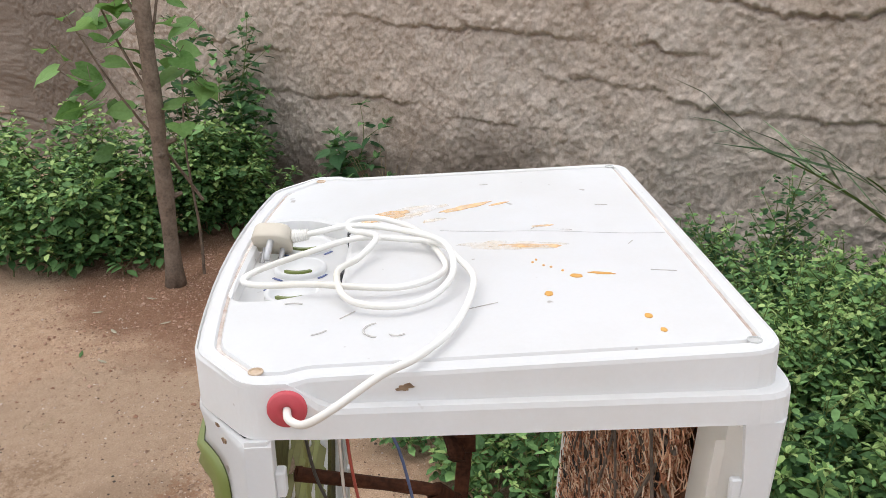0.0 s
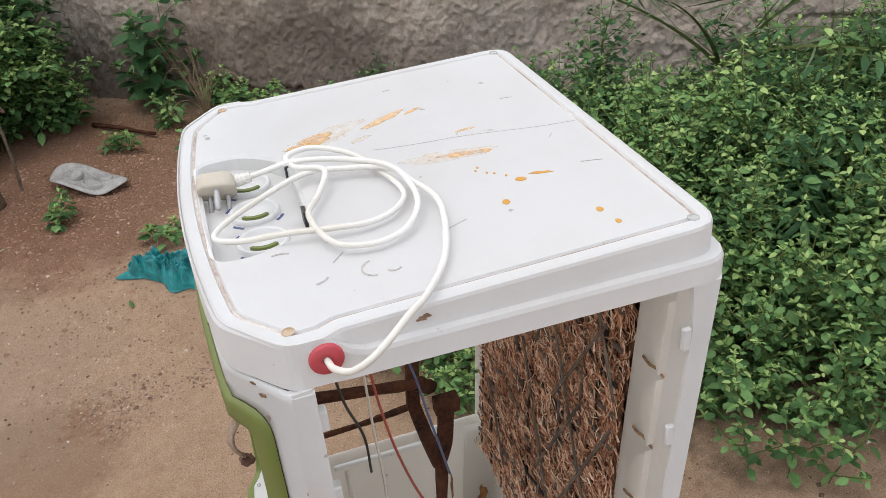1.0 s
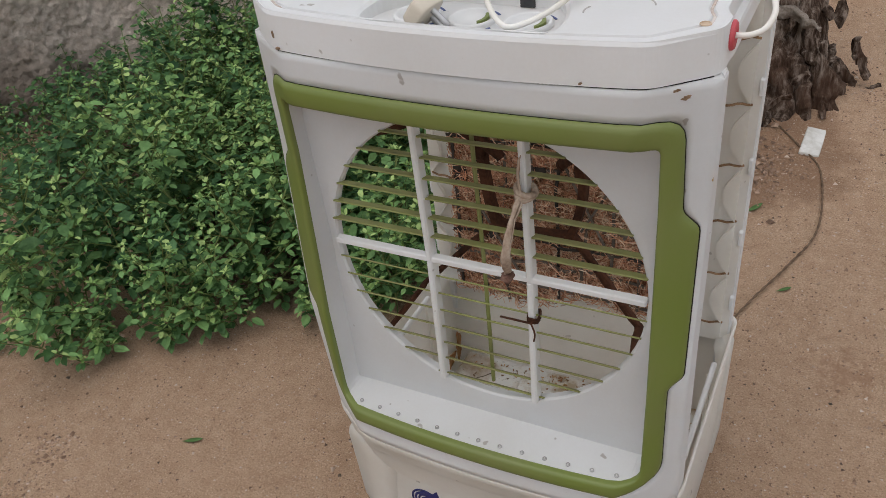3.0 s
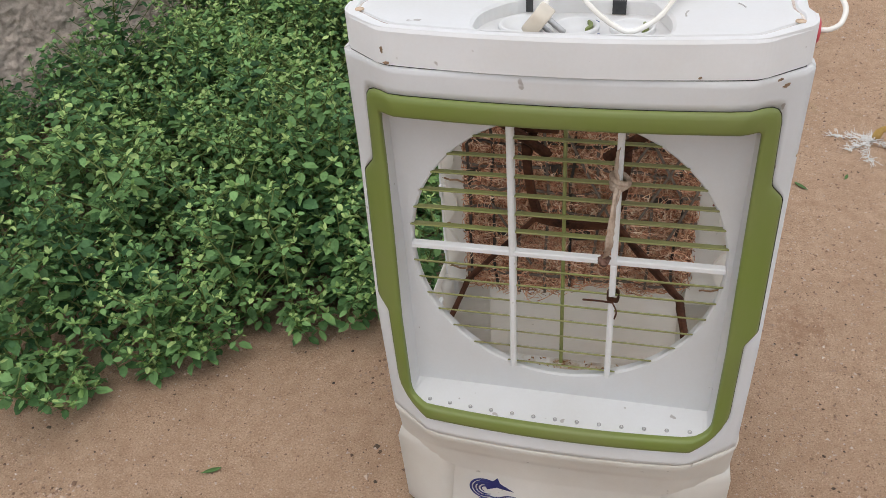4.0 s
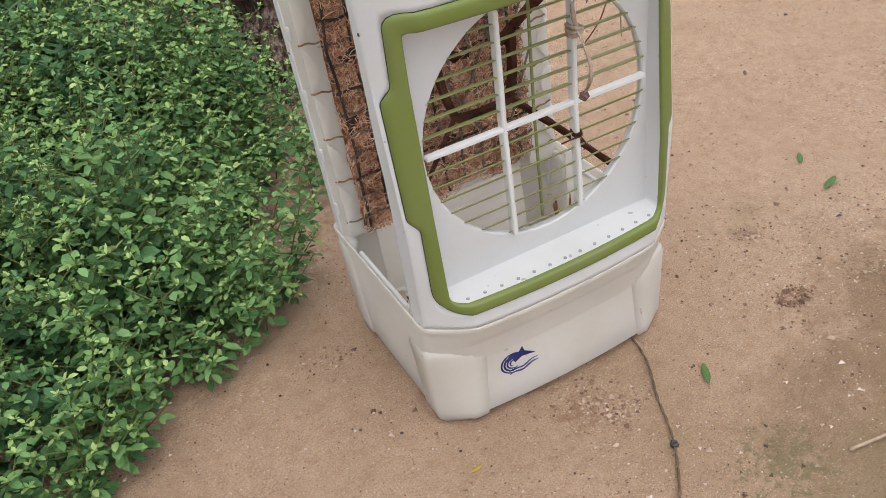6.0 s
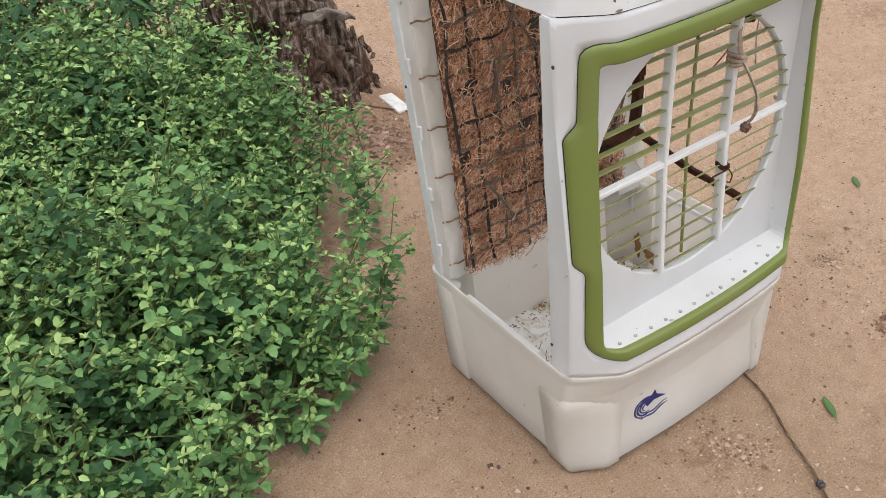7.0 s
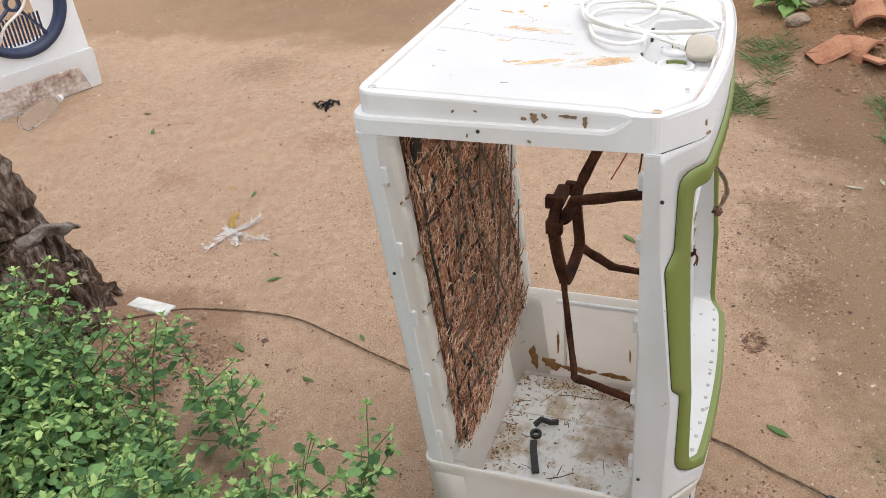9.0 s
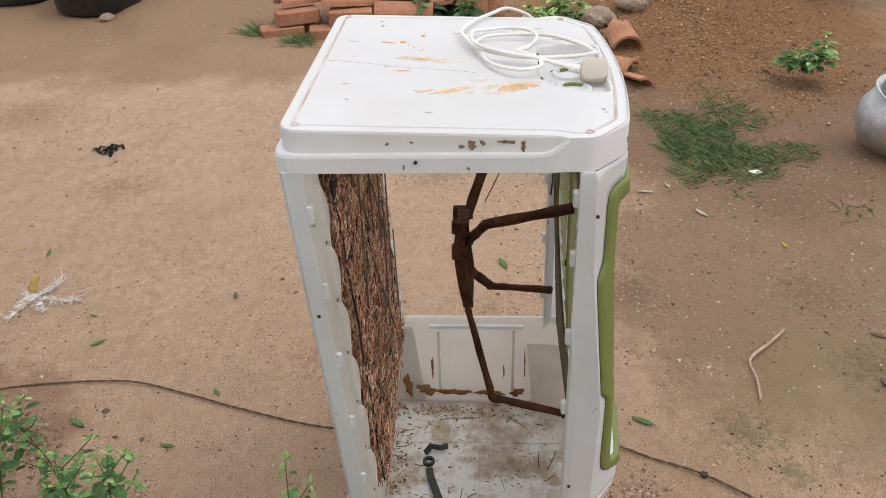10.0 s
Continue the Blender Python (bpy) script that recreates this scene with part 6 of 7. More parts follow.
build_grass()


# ---- on and about the cooler ----
def on_lid(x, y, dz=0.0):
    return Vector((x, y, lid_z(y) + dz))


def build_cord():
    cord = empty("power_cord", "grubby white power cord coiled on the cooler's lid", "power cord", "", (0.1, -0.1, 0.9))
    path = [(0.266, -0.176, 0.868), (0.276, -0.1755, 0.868), (0.287, -0.172, 0.868), (0.299, -0.160, 0.872), (0.302, -0.140, 0.885), (0.283, -0.108, 0.899), (0.255, -0.082, 0.898), (0.205, -0.052, 0.899), (0.13, -0.033, 0.904), (0.076, -0.045, 0.905), (0.038, -0.060, 0.905), (0.015, -0.095, 0.902),
            (0.004, -0.140, 0.900), (0.025, -0.190, 0.893), (0.055, -0.232, 0.888), (0.075, -0.240, 0.886), (0.100, -0.215, 0.892), (0.116, -0.175, 0.899), (0.124, -0.139, 0.899), (0.127, -0.099, 0.898), (0.112, -0.069, 0.899), (0.076, -0.055, 0.898), (0.003, -0.072, 0.898),
            (-0.031, -0.089, 0.899), (-0.055, -0.122, 0.901), (-0.042, -0.150, 0.902), (-0.008, -0.146, 0.904), (0.016, -0.120, 0.906), (0.055, -0.135, 0.899), (0.097, -0.152, 0.902), (0.15, -0.14, 0.899), (0.166, -0.106, 0.898), (0.153, -0.072, 0.899), (0.115, -0.050, 0.906),
            (0.047, -0.056, 0.909), (0.004, -0.098, 0.908), (-0.018, -0.145, 0.906), (-0.024, -0.176, 0.899), (-0.028, -0.194, 0.894)]
    bm = bmesh.new()
    pts = smooth_path([Vector(p) - Vector((0.1, -0.1, 0.9)) for p in path], 6)
    tube(bm, pts, 0.0030, 10)
    part("cable", bm, CORD, cord, "", True)
    d = Vector((0.78, -0.12, -0.61)).normalized()
    e = Vector((0.05, 1.0, 0.05))
    e = (e - d * e.dot(d)).normalized()
    u = d.cross(e)
    rot = Matrix((d, e, u)).transposed().to_4x4()
    c = Vector((-0.031, -0.227, 0.891)) - Vector((0.1, -0.1, 0.9))
    M = Matrix.Translation(c) @ rot
    bm = bmesh.new()
    rows = []
    for x, s in ((-0.0085, 0.72), (-0.0078, 0.80), (-0.005, 0.86), (0.006, 0.9), (0.0085, 0.9), (0.0098, 0.85)):
        row = []
        for k in range(28):
            a = 2 * math.pi * k / 28
            cy, cz = math.cos(a), math.sin(a)
            r = 0.0215 if cy < 0.3 else 0.0215 * (1 - 0.12 * (cy - 0.3))
            row.append(M @ Vector((x, s * 1.08 * r * (abs(cy) ** 0.6) * (1 if cy > 0 else -1), s * 0.92 * r * (abs(cz) ** 0.55) * (1 if cz > 0 else -1))))
        rows.append(row)
    loops(bm, rows, True, True)
    plug = part("plug", bm, plastic("ivory_plug", (0.6, 0.55, 0.46), (0.33, 0.27, 0.2), 0.7, 0.45, False), cord, "greyed ivory three-pin plug", True)
    for y, z, r, ln in ((0.0, 0.009, 0.0034, 0.024), (0.0092, -0.0065, 0.0027, 0.02), (-0.0092, -0.0065, 0.0027, 0.02)):
        bm = bmesh.new()
        lathe(bm, [(r, 0.009), (r, 0.009 + ln - 0.001), (r * 0.6, 0.009 + ln), (0.0001, 0.009 + ln)], 12, (0, 0, 0))
        for q in bm.verts:
            q.co = M @ Vector((q.co.z, y + q.co.y, z + q.co.x))
        part("pin", bm, METAL, plug, "dull metal pin", True)
    bm = bmesh.new()
    tip = pts[-1]
    a0 = M @ Vector((-0.002, 0.019, 0))
    tube(bm, [a0 + (tip - a0) * f for f in np.linspace(0, 1.15, 12)], [0.0066 - 0.0016 * k / 11 + 0.0009 * (k % 2) for k in range(12)], 10)
    part("strain_relief", bm, CORD, plug)
    # red grommet where the cord leaves the lid
    bm = bmesh.new()
    lathe(bm, [(0.0031, -0.002), (0.0034, 0.003), (0.0085, 0.0042), (0.0095, 0.0034), (0.0128, 0.0036), (0.0143, 0.002), (0.0145, 0.0), (0.014, -0.002)], 32, (0.2705, -0.176, 0.868), Matrix.Rotation(radians(90), 3, "Y"))
    part("grommet", bm, RED, cooler, "faded red rubber grommet", True)


build_cord()


def build_stains():
    """Smears of orange paint, drips, scratches and scuffs on the case."""
    rng = np.random.default_rng(17)
    m, nt, b = mat("orange_smear")
    v = coords(nt)
    n = noise_tex(nt, v, 60, 5, 0.65)
    nt.links.new(ramp(nt, n, [(0.3, (0.84, 0.6, 0.34)), (0.6, (0.82, 0.48, 0.19)), (0.8, (0.78, 0.4, 0.12))]), b.inputs["Base Color"])
    b.inputs["Roughness"].default_value = 0.55
    wisp = ramp(nt, noise_tex(nt, v, 65, 5, 0.6), [(0.3, (0.1, 0.1, 0.1)), (0.55, (0.75, 0.75, 0.75))])
    nt.links.new(wisp, b.inputs["Alpha"])
    pale, nt, b = mat("pale_orange_smear")
    v = coords(nt)
    b.inputs["Base Color"].default_value = (0.84, 0.64, 0.4, 1)
    b.inputs["Roughness"].default_value = 0.5
    nt.links.new(ramp(nt, noise_tex(nt, v, 60, 6, 0.7), [(0.36, (0, 0, 0)), (0.7, (0.42, 0.42, 0.42))]), b.inputs["Alpha"])
    ochre = rough_mat("ochre_drip", (0.55, 0.26, 0.02), (0.62, 0.32, 0.04), 60, 0.35, 200, 0.1)
    grime = rough_mat("brown_grime", (0.14, 0.085, 0.05), (0.34, 0.24, 0.16), 70, 0.8)

    def blob(x, y, ln, wd, ang, mt, name="stain", n=26, rag=0.25):
        bm = bmesh.new()
        ph = rng.uniform(0, 6.28, 4)
        pts = []
        for k in range(n):
            a = 2 * math.pi * k / n
            r = 1 + rag * (0.5 * math.sin(2 * a + ph[0]) + 0.4 * math.sin(5 * a + ph[1]) + 0.35 * math.sin(9 * a + ph[2]))
            px, py = ln / 2 * r * math.cos(a), wd / 2 * r * math.sin(a)
            ca, sa = math.cos(ang), math.sin(ang)
            pts.append((x + px * ca - py * sa, y + px * sa + py * ca))
        loops(bm, [[on_lid(p, q, -0.0005) for p, q in pts], [on_lid(p, q, 0.0003) for p, q in pts]], False, True)
        part(name, bm, mt, cooler)
    up = radians(115)
    blob(-0.094, -0.116, 0.066, 0.023, up, m)
    blob(-0.10, -0.10, 0.10, 0.034, up, pale)
    blob(-0.085, -0.095, 0.05, 0.010, up, pale)
    blob(-0.112, -0.026, 0.058, 0.013, up, m)
    blob(-0.072, -0.062, 0.026, 0.008, up, pale)
    blob(-0.118, 0.012, 0.022, 0.005, up, m)
    blob(0.018, 0.012, 0.105, 0.022, radians(78), pale)
    blob(0.022, 0.03, 0.055, 0.010, radians(80), m)
    blob(-0.035, 0.05, 0.022, 0.004, radians(95), m)
    blob(-0.02, 0.07, 0.014, 0.004, radians(70), pale)
    blob(0.140, 0.030, 0.010, 0.007, 0, ochre, "drip", 14, 0.12)
    blob(0.104, 0.060, 0.011, 0.008, 1, ochre, "drip", 14, 0.1)
    blob(0.101, 0.083, 0.024, 0.004, 1.3, ochre, "drip", 14, 0.3)
    blob(0.194, 0.101, 0.009, 0.006, 0, ochre, "drip", 14, 0.1)
    blob(0.220, 0.106, 0.007, 0.005, 0, ochre, "drip", 14, 0.1)
    for x, y in ((0.075, 0.035), (0.08, 0.041), (0.066, 0.026), (0.09, 0.05), (0.06, 0.03)):
        blob(x, y, 0.0035, 0.0025, 0, ochre, "drip", 10, 0.1)
    # flaked ochre patch on the side of the front
    bm = bmesh.new()
    rows = []
    for dx in (-0.002, 0.0006):
        row = []
        for k in range(22):
            a = 2 * math.pi * k / 22
            r = 1 + 0.3 * math.sin(3 * a + 1) + 0.2 * math.sin(7 * a)
            z = 0.724 + 0.017 * r * math.sin(a)
            row.append((hw(z) + dx, -0.2065 + 0.0065 * r * math.cos(a), z))
        rows.append(row)
    loops(bm, rows, False, True)
    part("stain", bm, rough_mat("flaked_ochre", (0.4, 0.26, 0.1), (0.72, 0.56, 0.36), 80, 0.7), cooler)
    # crack and scratches
    faint = rough_mat("faint_scuff", (0.4, 0.37, 0.33), (0.6, 0.57, 0.53), 90, 0.6)
    bm = bmesh.new()
    strap(bm, [on_lid(0.007 - 0.045 * f + 0.002 * math.sin(9 * f), 0.166 - 0.223 * f, 0.0001) for f in np.linspace(0, 1, 14)], 0.0005, 0.0003, (1, 0, 0))
    part("crack", bm, rough_mat("grey_crack", (0.42, 0.41, 0.4), (0.6, 0.59, 0.57), 90, 0.8), cooler, "dark hairline crack")
    for x, y, r, a0, a1 in ((0.192, -0.112, 0.013, 3.4, 6.1), (0.196, -0.098, 0.008, -0.9, 0.8), (0.175, -0.17, 0.02, 0.2, 0.9), (0.15, -0.19, 0.02, 2.6, 3.4)):
        bm = bmesh.new()
        strap(bm, [on_lid(x + r * math.cos(a), y + r * math.sin(a), 0.0002) for a in np.linspace(a0, a1, 10)], 0.0016, 0.0006, (0.5, 0.5, 0))
        part("scratch", bm, rough_mat("grey_scuff", (0.42, 0.4, 0.37), (0.58, 0.56, 0.53), 90, 0.6), cooler)
    for k in range(9):
        x, y = rng.uniform(-0.2, 0.22), rng.uniform(-0.2, 0.15)
        if abs(x) < 0.13 and y < -0.04:
            continue
        a, ln = rng.uniform(0, 3.1), rng.uniform(0.008, 0.03)
        bm = bmesh.new()
        strap(bm, [on_lid(x, y, 0.0002), on_lid(x + ln * math.cos(a), y + ln * math.sin(a), 0.0002)], 0.0006, 0.0005, (math.sin(a), -math.cos(a), 0))
        part("scratch", bm, faint, cooler)
    # scuffs on the side bands, front and posts
    def dab(x, y, z, nx, ny, w, h, mt, name="scuff"):
        bm = bmesh.new()
        t = Vector((-ny, nx, 0))
        o = Vector((nx, ny, 0)).normalized()
        ph = rng.uniform(0, 6.28, 3)
        pts = []
        for k in range(16):
            a = 2 * math.pi * k / 16
            r = 1 + 0.3 * math.sin(2 * a + ph[0]) + 0.25 * math.sin(5 * a + ph[1])
            pts.append(Vector((x, y, z)) + t * (w / 2 * r * math.cos(a)) + Vector((0, 0, h / 2 * r * math.sin(a))))
        loops(bm, [[p - o * 0.002 for p in pts], [p + o * 0.0006 for p in pts]], False, True)
        part(name, bm, mt, cooler)
    for y, z, w, h in ((-0.055, 0.876, 0.012, 0.010), (-0.068, 0.879, 0.007, 0.006), (-0.042, 0.874, 0.006, 0.006), (-0.098, 0.880, 0.018, 0.005), (-0.118, 0.874, 0.007, 0.012), (0.05, 0.878, 0.004, 0.004), (0.02, 0.88, 0.004, 0.003)):
        dab(-0.2632, y, z, -1, 0, w, h, grime)
    streak = rough_mat("rust_streak", (0.2, 0.085, 0.03), (0.42, 0.24, 0.11), 60, 0.8)
    for y, z, w, h in ((-0.19, 0.07, 0.03, 0.03), (-0.14, 0.062, 0.03, 0.018), (-0.08, 0.06, 0.05, 0.014), (0.0, 0.062, 0.06, 0.016), (0.06, 0.068, 0.04, 0.026), (0.1, 0.08, 0.02, 0.05), (-0.155, 0.14, 0.004, 0.06), (0.045, 0.13, 0.004, 0.07), (-0.11, 0.12, 0.003, 0.04)):
        dab(0.2462, y, z, -1, 0, w, h, streak, "stain")
        dab(-0.2262, y, z, 1, 0, w, h, streak, "stain")
    for y, z, w, h in ((-0.0505, 0.848, 0.004, 0.004), (0.03, 0.85, 0.003, 0.005)):
        dab(-0.2717, y, z, -1, 0, w, h, grime)
    dab(0.2632, -0.092, 0.878, 1, 0, 0.012, 0.005, grime)
    tan = rough_mat("tan_patch", (0.42, 0.3, 0.16), (0.6, 0.47, 0.28), 60, 0.8)
    dab(0.2693, -0.2, 0.61, 1, 0, 0.014, 0.03, tan)
    dab(0.2705, -0.2, 0.66, 1, 0, 0.005, 0.01, grime)
    for x, y, z in ((-0.2722, 0.015, 0.857), (-0.2563, 0.150, 0.489), (-0.2645, 0.160, 0.62), (-0.2715, -0.214, 0.78), (-0.264, -0.2005, 0.3)):
        bm = bmesh.new()
        lathe(bm, [(0.0027, 0), (0.0026, 0.0012), (0.0014, 0.0017), (0.0001, 0.0017)], 10, (x, y, z), Matrix.Rotation(radians(-90), 3, "Y"))
        part("rivet", bm, BLACKP, cooler)
    for x, z, w, h in ((0.235, 0.835, 0.006, 0.003), (0.243, 0.826, 0.009, 0.004), (-0.21, 0.86, 0.004, 0.006), (-0.205, 0.845, 0.007, 0.003), (0.15, 0.845, 0.003, 0.003)):
        dab(x, yf(x, 0.83) - 0.0005, z, 0.5 * (1 if x > 0 else -1), -0.87, w, h, grime)


build_stains()


def build_rag():
    ob = empty("rag_strip", "dry twisted rag strip knotted round the grille bar", "rag", "", (0.0725, -0.236, 0.6))
    m = rough_mat("dry_rag", (0.2, 0.13, 0.09), (0.52, 0.43, 0.34), 45, 0.9, 220, 0.6)
    bm = bmesh.new()
    for dz, tilt in ((0.0, 0.3), (0.008, -0.3), (0.004, 0.1)):
        pts = [(0.0105 * math.cos(a), 0.011 + 0.0125 * math.sin(a), 0.082 + dz + tilt * 0.012 * math.cos(a)) for a in np.linspace(0, 6.2, 16)]
        tube(bm, pts, 0.0042, 7, 0.7)
    part("knot", bm, m, ob, "", True)
    for name, pts, r in (("tail", [(-0.003, -0.002, 0.086), (-0.005, -0.016, 0.074), (-0.006, -0.034, 0.052), (-0.007, -0.041, 0.028), (-0.008, -0.036, 0.008), (-0.012, -0.030, -0.004)], (0.0035, 0.003, 0.0045, 0.0065, 0.005, 0.003)),
                         ("tail", [(0.0, -0.003, 0.082), (-0.003, -0.020, 0.064), (-0.004, -0.036, 0.040), (-0.010, -0.039, 0.014), (-0.012, -0.031, 0.0)], (0.0025, 0.002, 0.0028, 0.003, 0.002)),
                         ("tail", [(-0.002, 0.0, 0.088), (-0.006, 0.004, 0.11), (-0.004, 0.008, 0.135), (-0.002, 0.012, 0.16)], (0.004, 0.0035, 0.0025, 0.0015))):
        bm = bmesh.new()
        sp = smooth_path(pts, 6)
        rr = np.interp(np.linspace(0, 1, len(sp)), np.linspace(0, 1, len(r)), r)
        tube(bm, sp, list(rr), 8, 0.35)
        for q in bm.verts:
            q.co += Vector((noise.noise(q.co * 180), noise.noise(q.co * 150 + Vector((3, 0, 0))), 0)) * 0.0014
        part(name, bm, m, ob, "", True)
    bm = bmesh.new()
    bmesh.ops.create_icosphere(bm, subdivisions=3, radius=0.0075)
    for q in bm.verts:
        q.co = q.co * (1 + 0.5 * noise.noise(q.co * 260)) + Vector((-0.012, -0.029, -0.008))
    part("frayed_end", bm, rough_mat("soiled_rag", (0.06, 0.03, 0.022), (0.22, 0.13, 0.1), 90, 0.9), ob, "dark soiled frayed end")
    th = empty("thread_knot", "dark thread knotted round the grille bar", "thread", "", (0.0735, -0.236, 0.5))
    bm = bmesh.new()
    for k in range(3):
        tube(bm, [(0.0075 * math.cos(a), 0.012 + 0.012 * math.sin(a), 0.003 * k + 0.002 * math.sin(3 * a)) for a in np.linspace(0, 6.2, 14)], 0.0014, 6)
    tube(bm, smooth_path([(0, 0, 0), (-0.02, -0.004, 0.004), (-0.04, -0.002, 0.002)], 4), 0.0014, 6)
    tube(bm, smooth_path([(0, 0, 0), (0.006, -0.004, -0.012), (0.004, -0.003, -0.026)], 4), 0.0012, 6)
    part("loop", bm, RUST, th)


build_rag()


def build_wires():
    """Loose motor wires that hang under the lid."""
    for name, col, pts in (("red", (0.35, 0.05, 0.03), [(0.236, -0.140, 0.842), (0.236, -0.135, 0.78), (0.228, -0.122, 0.70), (0.22, -0.10, 0.62), (0.2, -0.07, 0.56)]),
                           ("blue", (0.06, 0.1, 0.22), [(0.225, -0.120, 0.842), (0.222, -0.10, 0.80), (0.218, -0.085, 0.72), (0.212, -0.07, 0.64)]),
                           ("white", (0.6, 0.55, 0.48), [(0.24, -0.145, 0.842), (0.236, -0.143, 0.75), (0.23, -0.14, 0.66), (0.225, -0.15, 0.6)]),
                           ("black", (0.02, 0.02, 0.02), [(0.24, -0.172, 0.842), (0.238, -0.165, 0.79), (0.232, -0.152, 0.74), (0.228, -0.15, 0.69)]),
                           ("black", (0.02, 0.02, 0.02), [(-0.12, -0.165, 0.842), (-0.125, -0.168, 0.78), (-0.13, -0.165, 0.74)])):
        bm = bmesh.new()
        tube(bm, smooth_path(pts, 5), 0.0013, 6)
        part("wire", bm, plastic(name + "_insulation", col, (0.2, 0.16, 0.12), 0.5, 0.5, False), cooler, "loose " + name + " wire", True)
    clip = empty("broken_clip", "broken black plastic clip on the tank floor", "clip", "", (0.03, 0.03, 0.047))
    bm = bmesh.new()
    strap(bm, [(-0.09, -0.012, 0.004), (-0.03, 0.008, 0.005), (-0.01, 0.012, 0.006)], 0.014, 0.006, (0, 1, 0))
    strap(bm, [(0.035, 0.022, 0.006), (0.05, 0.012, 0.01), (0.048, -0.008, 0.008), (0.056, -0.022, 0.006)], 0.010, 0.007, (0, 0.4, 1))
    part("arm", bm, BLACKP, clip)
    bm = bmesh.new()
    lathe(bm, [(0.007, 0.0), (0.012, 0.0), (0.012, 0.007), (0.007, 0.007), (0.007, 0.0)], 18, (0.013, 0.014, 0.0))
    part("ring", bm, BLACKP, clip)


build_wires()


# ---- rope and litter on the ground ----
def build_rope():
    ob = empty("rope", "thin twisted brown rope lying across the earth", "rope")
    m = rough_mat("jute", (0.07, 0.045, 0.03), (0.22, 0.15, 0.1), 90, 0.9, 300, 0.5)
    base = smooth_path([(0.16, 1.26, 0.03), (0.25, 1.15, 0.02), (0.32, 1.05, 0.006), (0.345, 0.80, 0.006), (0.30, 0.63, 0.006), (0.25, 0.49, 0.006), (0.19, 0.28, 0.006), (0.17, 0.0, 0.006), (0.17, -0.27, 0.006), (0.105, -0.42, 0.006), (0.06, -0.515, 0.007), (-0.02, -0.62, 0.006), (-0.10, -0.70, 0.006), (-0.2, -0.8, 0.006), (-0.35, -0.92, 0.006)], 24)
    for s in (0, math.pi):
        bm = bmesh.new()
        pts, acc = [], 0.0
        for i, p in enumerate(base):
            if i:
                acc += (p - base[i - 1]).length
            d = (base[min(i + 1, len(base) - 1)] - base[max(i - 1, 0)]).normalized()
            sd = d.cross(Vector((0, 0, 1))).normalized()
            a = acc / 0.06 * 2 * math.pi + s
            pts.append(p + (sd * math.cos(a) + Vector((0, 0, 1)) * math.sin(a)) * 0.0012)
        tube(bm, pts, 0.0017, 6)
        part("strand", bm, m, ob, "", True)
    bm = bmesh.new()
    for k in range(3):
        tube(bm, [(0.06 + 0.005 * math.cos(a + k), -0.515 + 0.005 * math.sin(a + k), 0.007 + 0.003 * math.sin(2 * a + k)) for a in np.linspace(0, 6.2, 12)], 0.003, 6)
    part("knot", bm, BLACKP, ob, "dark knot", True)


build_rope()


def flat_leaf(x, y, a, L, W, mt, label, curl=0.3, z=0.004):
    bm = bmesh.new()
    rows = []
    for i in range(9):
        f = i / 8
        w = W / 2 * math.sin(math.pi * min(f * 0.92 + 0.04, 1)) ** 0.8
        zz = curl * L * (f - 0.5) ** 2
        rows.append([bm.verts.new((L * (f - 0.5), s * w, zz + abs(s) * w * 0.35)) for s in (-1, 0, 1)])
    for p, q in zip(rows, rows[1:]):
        for k in range(2):
            bm.faces.new((p[k], p[k + 1], q[k + 1], q[k]))
    up = bmesh.ops.extrude_face_region(bm, geom=bm.faces[:])
    bmesh.ops.translate(bm, verts=[g for g in up["geom"] if isinstance(g, bmesh.types.BMVert)], vec=(0, 0, 0.0006))
    tube(bm, [(-0.5 * L, 0, curl * L * 0.25), (-0.62 * L, 0.01 * L, curl * L * 0.3)], 0.0009, 5)
    ob = part("fallen_leaf", bm, mt, None, "", True)
    ob.matrix_basis = pose(x, y, float(soil_height(np.float64(x), np.float64(y))) + z, 0, 0, a)
    tagged(ob, label, "leaf", "fallen leaves")


